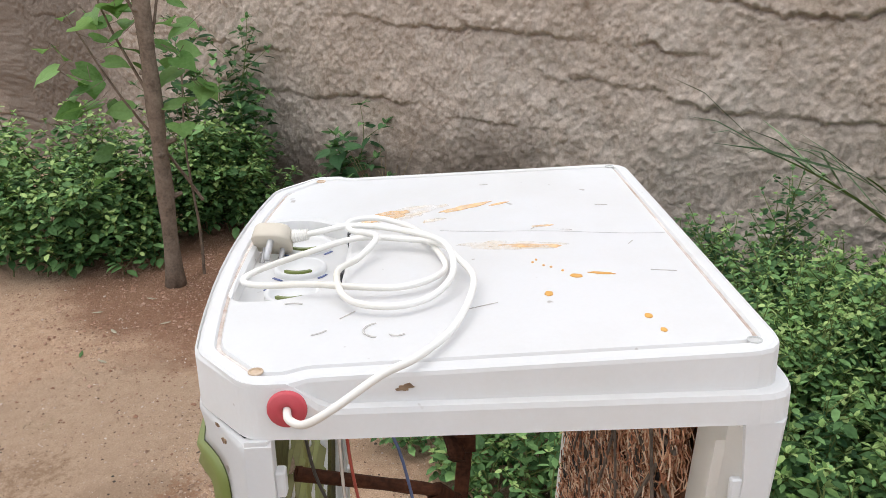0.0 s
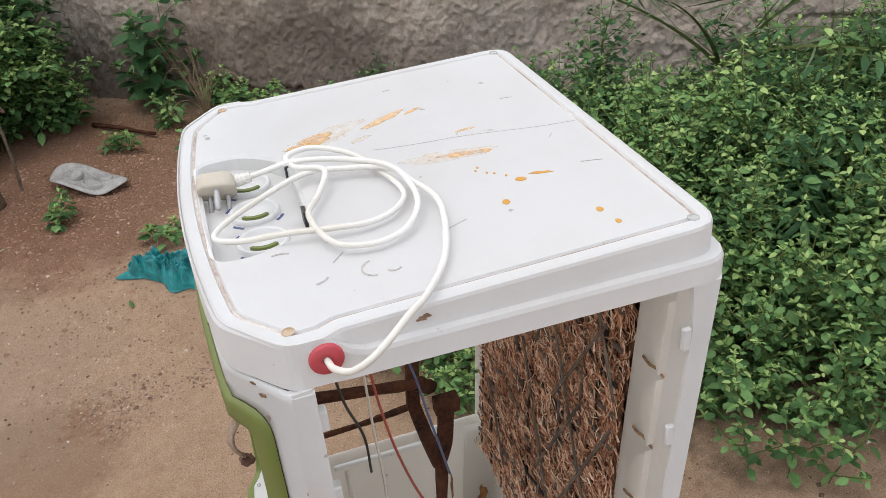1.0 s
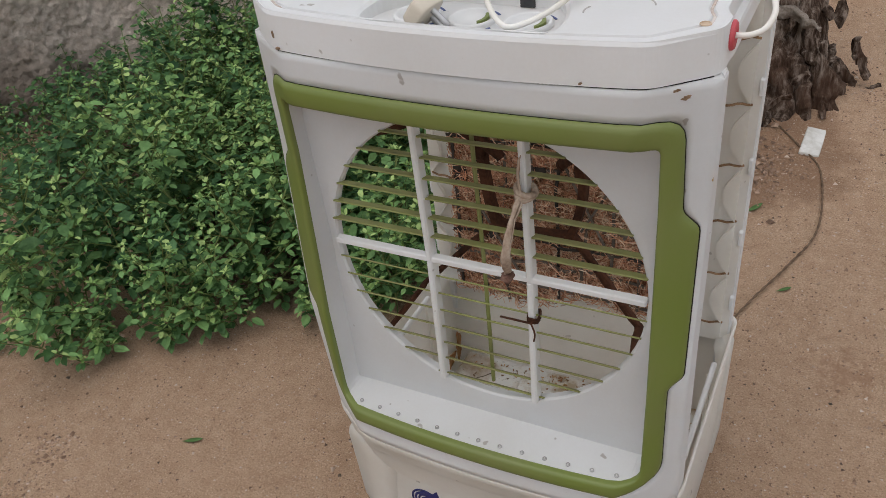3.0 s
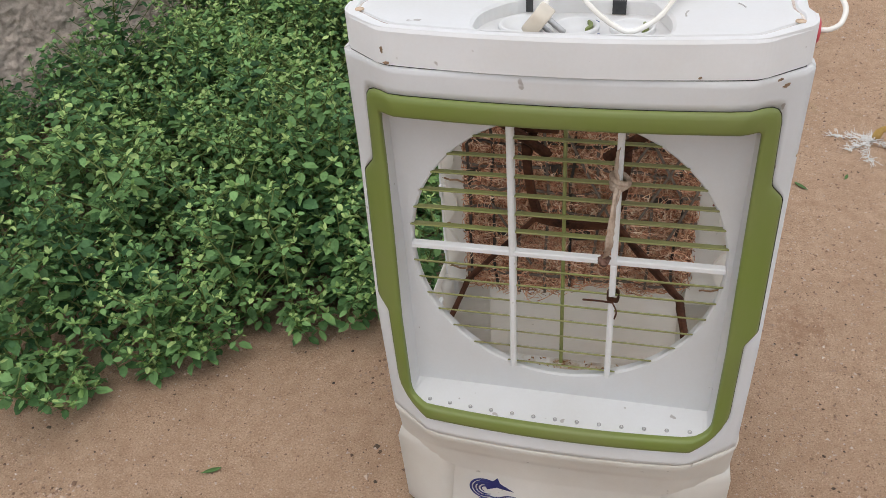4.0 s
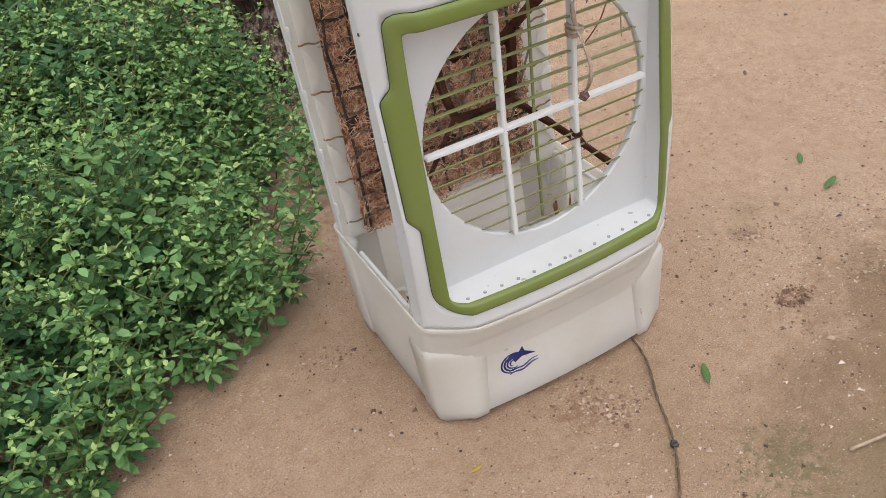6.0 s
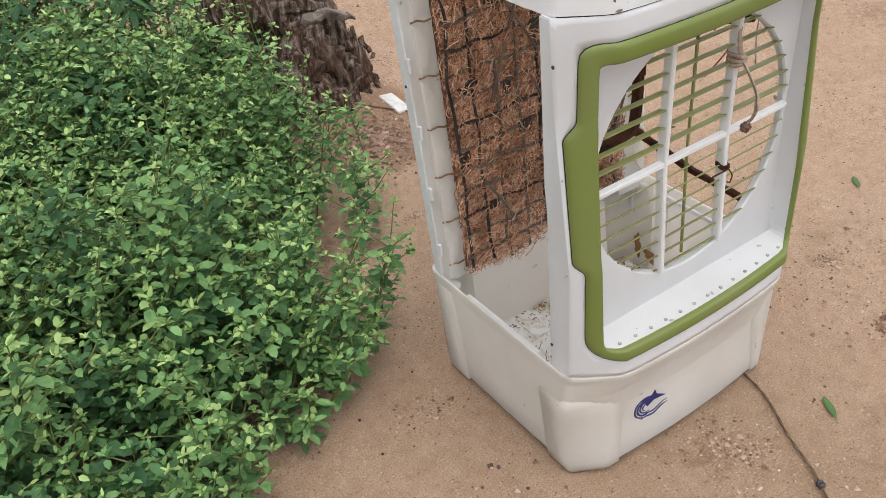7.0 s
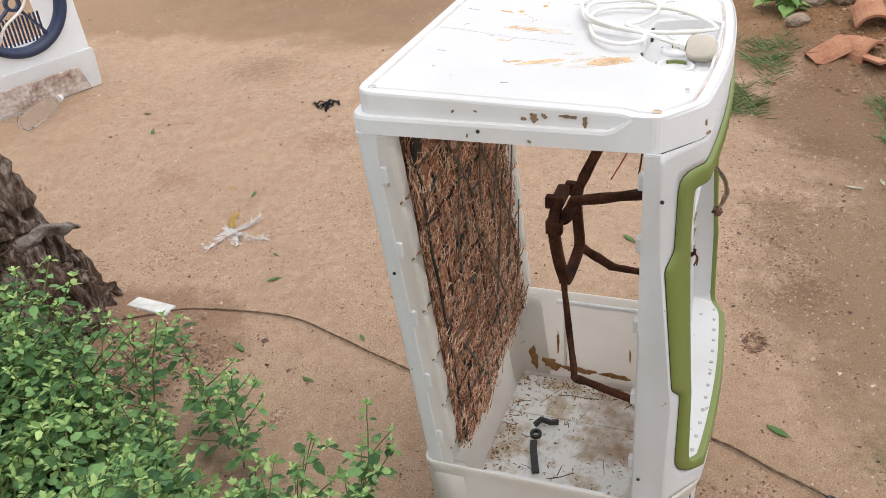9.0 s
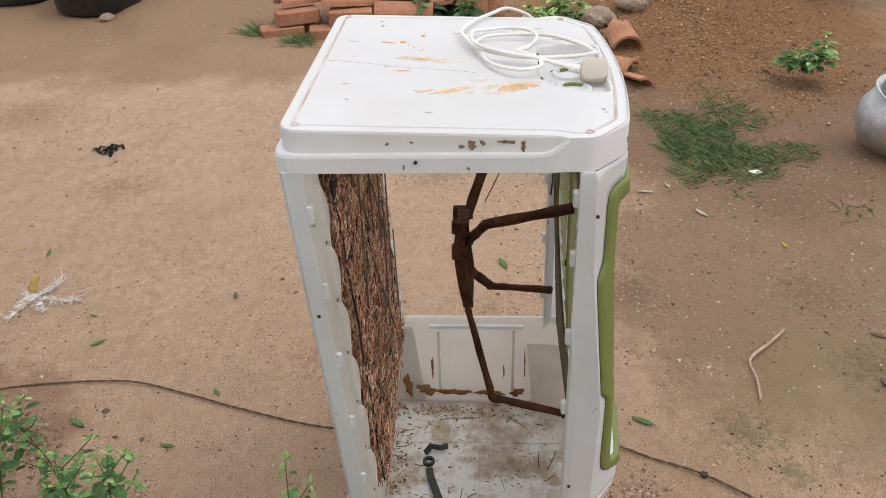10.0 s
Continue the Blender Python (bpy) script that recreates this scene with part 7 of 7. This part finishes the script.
FRESH = leaf_mat("fallen_green_leaf", (0.08, 0.16, 0.05), (0.16, 0.26, 0.09), 0.15)
YELLOW = leaf_mat("fallen_yellow_leaf", (0.5, 0.36, 0.03), (0.6, 0.45, 0.06), 0.15)
DRY = leaf_mat("fallen_dry_leaf", (0.11, 0.075, 0.045), (0.26, 0.19, 0.13), 0.05)
PALE = leaf_mat("fallen_pale_leaf", (0.42, 0.38, 0.28), (0.52, 0.48, 0.36), 0.1)
for x, y, a, L, kind in ((0.223, -0.417, 60, 0.075, "g"), (-0.636, -0.24, 30, 0.05, "g"), (-0.254, -0.36, 5, 0.035, "y"), (0.31, 0.56, 40, 0.045, "g"), (0.13, 0.62, 80, 0.05, "g"), (0.89, -0.12, 20, 0.09, "g"), (0.92, 0.0, 50, 0.07, "g"),
                         (0.95, 1.25, 10, 0.06, "g"), (0.98, 1.36, 20, 0.035, "y"), (0.62, 0.98, 70, 0.04, "g"), (1.35, 1.95, 35, 0.07, "g"), (1.52, 2.1, 80, 0.06, "d"), (1.15, 0.42, 50, 0.05, "d"), (0.72, 0.62, 10, 0.05, "d"), (1.2, -0.75, 30, 0.08, "p"),
                         (1.35, -0.6, 80, 0.07, "p"), (1.4, -0.68, 10, 0.06, "p"), (0.35, -1.0, 25, 0.09, "d"), (0.55, -1.05, 60, 0.06, "d"), (-1.28, -0.52, 10, 0.06, "g"), (-1.7, -1.05, 40, 0.06, "p"), (-1.85, -1.15, 100, 0.05, "p"), (-1.95, -1.0, 70, 0.05, "p"),
                         (-1.55, -1.1, 10, 0.06, "g"), (-1.5, -1.02, 60, 0.05, "p"), (-1.75, -0.9, 120, 0.05, "p"), (2.4, 1.4, 20, 0.05, "d"), (1.9, 0.9, 70, 0.04, "d"), (3.2, 2.6, 10, 0.08, "d"), (0.5, 0.92, 130, 0.06, "g"), (0.2, 0.85, 60, 0.07, "g"), (1.0, -0.95, 10, 0.05, "y")):
    mt, lab = {"g": (FRESH, "fallen green leaf on bare earth"), "y": (YELLOW, "fallen yellow leaf on bare earth"), "d": (DRY, "dry curled brown leaf on bare earth"), "p": (PALE, "pale dry leaf on bare earth")}[kind]
    flat_leaf(x, y, a, L * 0.68, L * 0.2, mt, lab, 0.2, 0.002)


def build_litter():
    rng = np.random.default_rng(99)
    # twig
    ob = empty("twig", "bare pale twig lying on the earth", "twig", "", (0.43, -0.72, 0.006))
    bm = bmesh.new()
    tube(bm, smooth_path([(0.13, -0.10, 0.004), (0.07, -0.045, 0.006), (0.01, 0.015, 0.003), (-0.06, 0.018, 0.002), (-0.14, 0.03, 0.003)], 5), [0.0042] * 10 + [0.003] * 11, 8)
    part("stick", bm, rough_mat("pale_twig", (0.28, 0.19, 0.13), (0.5, 0.38, 0.29), 60, 0.85), ob, "", True)
    # white plate
    bm = bmesh.new()
    box(bm, (0, 0, 0), (0.125, 0.05, 0.012), 0.004, None, 2)
    ob = part("plastic_slab", bm, rough_mat("dull_white_slab", (0.42, 0.4, 0.36), (0.68, 0.68, 0.66), 14, 0.6, 90, 0.2))
    ob.matrix_basis = pose(0.285, 1.175, 0.016, 6, -4, 88)
    tagged(ob, "small white plastic slab lying by the stump", "slab")
    # white fibre tuft
    ob = empty("fibre_tuft", "frayed tuft of white plastic fibre on the earth", "fibre", "", (0.7, 1.17, 0.0))
    fo = Foliage()
    for a, reach, n in ((2.5, 0.10, 70), (-1.9, 0.11, 80), (-0.5, 0.12, 70), (-2.7, 0.07, 50), (0.9, 0.04, 60)):
        for k in range(n):
            f = rng.uniform(0, 1)
            p = np.array((f * reach * math.cos(a + 0.3 * f), f * reach * math.sin(a + 0.3 * f), 0.012 * (1 - f) + 0.004)) + rng.normal(0, 0.0045, 3)
            d = np.array((math.cos(a), math.sin(a), 0.1)) + rng.normal(0, 0.7, 3) * np.array((1, 1, 0.4))
            q = p + d / np.linalg.norm(d) * rng.uniform(0.008, 0.026)
            p[2], q[2] = max(p[2], 0.003), max(q[2], 0.003)
            fo.stalk([tuple(p), tuple(q)], 0.0011, 0.0006)
    tagged(fo.build("fibre", [rough_mat("white_fibre", (0.6, 0.6, 0.58), (0.82, 0.82, 0.8), 60, 0.6)], ob, 0), kind="stuff")
    bm = bmesh.new()
    tube(bm, smooth_path([(0.02, 0.02, 0.01), (0.03, 0.02, 0.035), (0.05, 0.01, 0.05)], 4), [0.012] * 4 + [0.009] * 5, 8)
    part("core", bm, rough_mat("ochre_fibre", (0.35, 0.22, 0.06), (0.55, 0.38, 0.14), 60, 0.8), ob, "ochre bound end", True)
    # black scrap
    ob = empty("black_scrap", "crumpled scrap of black plastic on the earth", "scrap", "", (1.71, 1.35, 0.0))
    SCRAP = rough_mat("black_film", (0.006, 0.006, 0.006), (0.02, 0.02, 0.02), 30, 0.7)
    for k in range(12):
        a = rng.uniform(0, 6.28)
        x, y = rng.normal(0, 0.012), rng.normal(0, 0.03)
        bm = bmesh.new()
        strap(bm, [(x, y, 0.006), (x + 0.02 * math.cos(a), y + 0.02 * math.sin(a), 0.018), (x + 0.045 * math.cos(a), y + 0.045 * math.sin(a), 0.005)], 0.010, 0.002, (-math.sin(a), math.cos(a), 0.2))
        part("strip", bm, SCRAP, ob)
    # teal bag
    bm = bmesh.new()
    bmesh.ops.create_grid(bm, x_segments=110, y_segments=70, size=1.0)
    for q in bm.verts:
        x, y = q.co.x, q.co.y
        edge = max(0.0, 1 - (abs(x) ** 3 + abs(y) ** 3))
        wob = 1 + 0.18 * math.sin(4 * x + 1) * math.sin(3 * y) + 0.12 * math.sin(9 * x + 2 * y)
        h = abs(noise.noise(Vector((x * 3, y * 2.2, 0.3)))) * 0.05 + (0.5 - abs(noise.noise(Vector((x * 7, y * 5, 1.7))))) * 0.035 + (0.5 - abs(noise.noise(Vector((x * 16, y * 11, 4.7))))) * 0.022
        q.co = Vector((x * 0.135 * wob, y * 0.055 * (1 + 0.25 * math.sin(5 * x)) * wob, 0.003 + (h + 0.012) * min(edge * 2.2, 1)))
    m, nt, b = mat("teal_film")
    v = coords(nt)
    n = noise_tex(nt, v, 25, 4, 0.6)
    nt.links.new(ramp(nt, n, [(0.35, (0.0, 0.11, 0.12)), (0.65, (0.02, 0.30, 0.31))]), b.inputs["Base Color"])
    b.inputs["Roughness"].default_value = 0.42
    bump(nt, b, n, 0.7, 0.01)
    ob = part("plastic_bag", bm, m, None, "", True)
    ob.matrix_basis = pose(-1.385, -0.40, 0, 0, 0, 46)
    tagged(ob, "crumpled teal plastic bag lying on the earth", "plastic bag")
    for a0 in (0.4, 3.3):
        bm = bmesh.new()
        pts = [(0.12 * math.cos(a0) + 0.04 * math.cos(t + a0), 0.03 * math.sin(a0) + 0.03 * math.sin(t + a0), 0.008 + 0.01 * math.sin(t * 0.5) ** 2) for t in np.linspace(-1.4, 1.4, 12)]
        strap(bm, pts, 0.012, 0.002, (0, 0.5, 1))
        part("handle", bm, m, ob, "", True)
    # discarded foil plate
    bm = bmesh.new()
    rows = []
    for r, z in ((0.02, 0.006), (0.05, 0.004), (0.075, 0.006), (0.085, 0.02), (0.1, 0.024), (0.115, 0.02), (0.117, 0.018), (0.1, 0.02), (0.05, 0.001)):
        rows.append([(r * 1.25 * math.cos(a) * (1 + 0.08 * math.sin(3 * a)), r * 0.72 * math.sin(a) * (1 + 0.1 * math.sin(2 * a + 1)), z + 0.012 * math.sin(3 * a + 1) * r / 0.117 + 0.015 * (r > 0.03) * abs(math.sin(2 * a)) * (r < 0.08)) for a in (2 * math.pi * k / 40 for k in range(40))])
    loops(bm, rows, True, True)
    FOIL = rough_mat("dull_grey_foil", (0.25, 0.24, 0.23), (0.5, 0.49, 0.47), 30, 0.6, 140, 0.3)
    ob = part("foil_plate", bm, FOIL, None, "", True)
    ob.matrix_basis = pose(-2.1, -0.65, 0.012, 0, 6, 52)
    tagged(ob, "bent grey foil plate on loose red earth", "plate")
    for px, py, lx, ly in ((-0.055, 0.0, 0.034, 0.036), (0.045, 0.028, 0.04, 0.02), (0.045, -0.028, 0.04, 0.02)):
        bm = bmesh.new()
        rim = [(px + lx * math.cos(2 * math.pi * k / 20), py + ly * math.sin(2 * math.pi * k / 20)) for k in range(20)]
        loops(bm, [[(x, y, 0.012) for x, y in rim], [(x, y, 0.027) for x, y in rim], [(px + (x - px) * 0.86, py + (y - py) * 0.86, 0.028) for x, y in rim], [(px + (x - px) * 0.78, py + (y - py) * 0.78, 0.013) for x, y in rim]], False, True)
        part("compartment", bm, FOIL, ob, "", True)
    # dark stick by the wall
    bm = bmesh.new()
    tube(bm, smooth_path([(-0.15, -0.16, 0.012), (-0.05, -0.06, 0.018), (0.03, 0.03, 0.012), (0.07, 0.07, 0.014)], 5), [0.009] * 8 + [0.007] * 8, 8)
    ob = part("stick", bm, RUST, None, "", True)
    ob.location = (-2.5, -0.48, 0)
    tagged(ob, "dark weathered stick on loose red earth", "stick")
    # dry grass tuft in front of the wall
    ob = empty("dry_grass", "tuft of dry brown grass stalks before the wall", "grass", "", (-2.42, -0.2, 0))
    fo = Foliage()
    for k in range(26):
        a, reach, top = rng.uniform(0, 6.28), rng.uniform(0.04, 0.2), rng.uniform(0.12, 0.42)
        d = np.array((math.cos(a), math.sin(a)))
        fo.stalk([(d[0] * reach * f ** 1.5, d[1] * reach * f ** 1.5, top * (f if top > 0.3 else math.sin(f * 2.2))) for f in np.linspace(0, 1, 9)], 0.0022, 0.001)
    tagged(fo.build("stalks", [rough_mat("dry_stalk_brown", (0.16, 0.11, 0.065), (0.4, 0.32, 0.2), 40, 0.85)], ob, 0), kind="stuff")
    # white scrap by the grass
    bm = bmesh.new()
    bmesh.ops.create_icosphere(bm, subdivisions=2, radius=0.02)
    for q in bm.verts:
        q.co = Vector((q.co.x * 0.6, q.co.y * 1.1, q.co.z * 0.35)) * (1 + 0.5 * noise.noise(q.co * 70))
    ob = part("paper_scrap", bm, rough_mat("white_paper", (0.7, 0.7, 0.68), (0.85, 0.85, 0.83), 60, 0.8))
    ob.location = (1.49, -0.995, 0.008)
    tagged(ob, "crumpled white paper scrap beside grass", "scrap")
    # fallen stalk
    ob = empty("dry_stalk", "yellow dry stalk arching among weeds", "stalk", "", (-1.98, -0.16, 0))
    bm = bmesh.new()
    tube(bm, smooth_path([(0, 0, 0.16), (0.0, 0.01, 0.1), (0.05, 0.02, 0.03), (0.12, 0.06, 0.008)], 6), 0.004, 6)
    part("stalk", bm, YELLOW, ob, "", True)


build_litter()


def scatter(name, label, seed, n, spot, size, mats, squash=0.7):
    """Loose grit and clods: one mesh of many small stones."""
    rng = np.random.default_rng(seed)
    T = np.array([(1, 0, 0), (-1, 0, 0), (0, 1, 0), (0, -1, 0), (0, 0, 1), (0, 0, -0.6), (.6, .6, .5), (-.6, -.6, .4)], float)
    F = [(0, 6, 4), (6, 2, 4), (2, 1, 4), (1, 7, 4), (7, 3, 4), (3, 0, 4), (0, 2, 6), (1, 3, 7), (0, 5, 2), (2, 5, 1), (1, 5, 3), (3, 5, 0)]
    V, faces = [], []
    for k in range(n):
        x, y = spot(rng)
        s = rng.uniform(*size) * (1 if rng.random() < 0.9 else 1.8)
        a = rng.uniform(0, 6.28)
        R = np.array(((math.cos(a), -math.sin(a), 0), (math.sin(a), math.cos(a), 0), (0, 0, squash)))
        P = (T * (1 + rng.uniform(-0.35, 0.35, T.shape))) @ R.T * s
        z = float(soil_height(np.float64(x), np.float64(y)))
        V.append(P + np.array((x, y, z + s * squash * 0.35)))
        faces += [tuple(8 * k + i for i in f) for f in F]
    mesh = bpy.data.meshes.new(name)
    mesh.from_pydata(np.concatenate(V).tolist(), [], faces)
    return tagged(link_mesh(name, mesh, mats), label, name.replace("_", " "), "", "stuff")


def grit_mat(name, stops):
    m, nt, b = mat(name)
    g = nt.nodes.new("ShaderNodeNewGeometry")
    nt.links.new(ramp(nt, g.outputs["Random Per Island"], stops), b.inputs["Base Color"])
    b.inputs["Roughness"].default_value = 0.9
    return m


def yard(rng):
    while True:
        x, y = rng.uniform(-1.6, 3.6), rng.uniform(-1.7, 3.2)
        if abs(x) < 0.27 and -0.28 < y < 0.16:
            continue
        if rng.random() < (1.0 if (0.2 < x < 1.8 and 0.1 < y < 2.0) else 0.4):
            return x, y


def fine_grit(name, label, seed, n, lo, hi, mats, box_):
    """Loose sand grains over the bare earth, one mesh."""
    rng = np.random.default_rng(seed)
    P = rng.uniform((box_[0], box_[1]), (box_[2], box_[3]), (n, 2))
    keep = ~((abs(P[:, 0]) < 0.27) & (P[:, 1] > -0.28) & (P[:, 1] < 0.16))
    clump = np.sin(P[:, 0] * 5.1 + 2 * np.sin(P[:, 1] * 3.3)) * np.cos(P[:, 1] * 4.3 + np.sin(P[:, 0] * 2.9))
    P = P[keep & (rng.uniform(-1, 1, n) < clump + 0.35)]
    n = len(P)
    size = rng.uniform(lo, hi, n) * np.where(rng.random(n) < 0.06, 1.9, 1.0)
    T = np.array([(1, 0.1, 0), (-0.5, 0.85, 0.1), (-0.6, -0.8, 0), (0.05, 0.0, 0.95), (0, 0, -0.5)])
    ang = rng.uniform(0, 6.28, n)
    C, S = np.cos(ang), np.sin(ang)
    V = T[None] * (1 + rng.uniform(-0.35, 0.35, (n, 5, 3)))
    X = V[..., 0] * C[:, None] - V[..., 1] * S[:, None]
    Y = V[..., 0] * S[:, None] + V[..., 1] * C[:, None]
    Z0 = soil_height(P[:, 0], P[:, 1])
    W = np.stack((P[:, 0:1] + X * size[:, None], P[:, 1:2] + Y * size[:, None], Z0[:, None] + (V[..., 2] * 0.8 + 0.15) * size[:, None]), -1)
    F = np.array([(0, 1, 3), (1, 2, 3), (2, 0, 3), (1, 0, 4), (2, 1, 4), (0, 2, 4)])
    faces = (np.arange(n)[:, None, None] * 5 + F[None]).reshape(-1, 3)
    mesh = bpy.data.meshes.new(name)
    mesh.from_pydata(W.reshape(-1, 3).tolist(), [], faces.tolist())
    return tagged(link_mesh(name, mesh, mats), label, "grit", "", "stuff")


GRIT = grit_mat("grit_stone", [(0.0, (0.1, 0.06, 0.04)), (0.3, (0.3, 0.19, 0.13)), (0.65, (0.5, 0.37, 0.28)), (1.0, (0.7, 0.6, 0.52))])
fine_grit("grit", "scattered fine grit and pebbles on sandy earth", 5, 75000, 0.001, 0.0027, GRIT, (-1.3, -1.5, 2.2, 2.2))
fine_grit("grit", "scattered coarse grit on the farther yard", 15, 24000, 0.0015, 0.0045, GRIT, (-2.3, -1.7, 4.2, 3.4))
scatter("clods", "loose crumbled red earth clods near the wall", 6, 9000, lambda r: (r.normal(-2.05, 0.35), r.normal(-0.65, 0.34)), (0.0012, 0.0045), grit_mat("red_clod", [(0.0, (0.2, 0.1, 0.06)), (0.5, (0.34, 0.19, 0.125)), (1.0, (0.44, 0.29, 0.21))]))
scatter("clods", "crumbled earth and gravel on the mound", 7, 14000, lambda r: (r.normal(2.9, 0.5), r.normal(-1.15, 0.38)), (0.001, 0.006), grit_mat("mound_clod", [(0.0, (0.1, 0.05, 0.024)), (0.5, (0.27, 0.15, 0.075)), (1.0, (0.42, 0.27, 0.16))]))
scatter("debris", "dark crumbs of bark and dry plant scraps", 8, 1300, lambda r: (r.uniform(-1.6, 3.4), r.uniform(-1.4, 3.0)), (0.001, 0.004), grit_mat("dark_crumb", [(0.0, (0.04, 0.03, 0.022)), (1.0, (0.13, 0.09, 0.06))]), 0.4)
scatter("clods", "dark crumbly earth about the stump's roots", 9, 900, lambda r: (r.normal(0.11, 0.07), r.normal(1.03, 0.09)), (0.001, 0.007), grit_mat("stump_clod", [(0.0, (0.1, 0.06, 0.04)), (0.5, (0.24, 0.15, 0.1)), (1.0, (0.36, 0.25, 0.18))]))
scatter("clods", "small dark crumbs of damp earth and plant scraps", 10, 1600, lambda r: (r.uniform(0.35, 2.5), r.uniform(-1.5, 0.0)), (0.001, 0.0045), grit_mat("damp_crumb", [(0.0, (0.07, 0.045, 0.03)), (0.6, (0.2, 0.12, 0.075)), (1.0, (0.4, 0.29, 0.2))]), 0.5)

SCUFFS = ((-0.01, -0.33, 0.035), (0.035, -0.395, 0.035), (-0.89, -0.48, 0.05), (-0.88, -0.59, 0.05), (-0.89, -0.36, 0.03), (0.93, -0.40, 0.08), (1.0, -0.34, 0.07), (0.97, -0.49, 0.08), (0.93, -0.26, 0.06), (0.6, -0.15, 0.02),
          (-0.36, 0.05, 0.04), (0.38, 1.45, 0.06), (0.48, 1.31, 0.05), (-0.83, -0.56, 0.04), (-0.005, 0.63, 0.015), (2.48, 1.95, 0.08), (0.1, 0.98, 0.07), (0.05, 1.08, 0.06), (1.42, -0.43, 0.06), (2.45, 0.85, 0.06), (2.75, 1.1, 0.08))


def scuffed(r):
    x, y, s = SCUFFS[int(r.integers(len(SCUFFS)))]
    return r.normal(x, s), r.normal(y, s * 0.7)


def crater(r):
    a, d = r.uniform(0, 6.28), abs(r.normal(0.026, 0.007))
    return 0.517 + d * 1.2 * math.cos(a), -0.357 + d * 0.8 * math.sin(a)


scatter("clods", "crumbs of earth kicked up from the trodden yard", 12, 2600, scuffed, (0.0008, 0.0042), grit_mat("scuffed_crumb", [(0.0, (0.14, 0.08, 0.05)), (0.5, (0.31, 0.2, 0.135)), (1.0, (0.5, 0.37, 0.28))]), 0.5)
scatter("clods", "ring of dark earth crumbs round a small hole", 13, 260, crater, (0.001, 0.0036), grit_mat("hole_crumb", [(0.0, (0.07, 0.04, 0.025)), (1.0, (0.26, 0.15, 0.09))]), 0.6)
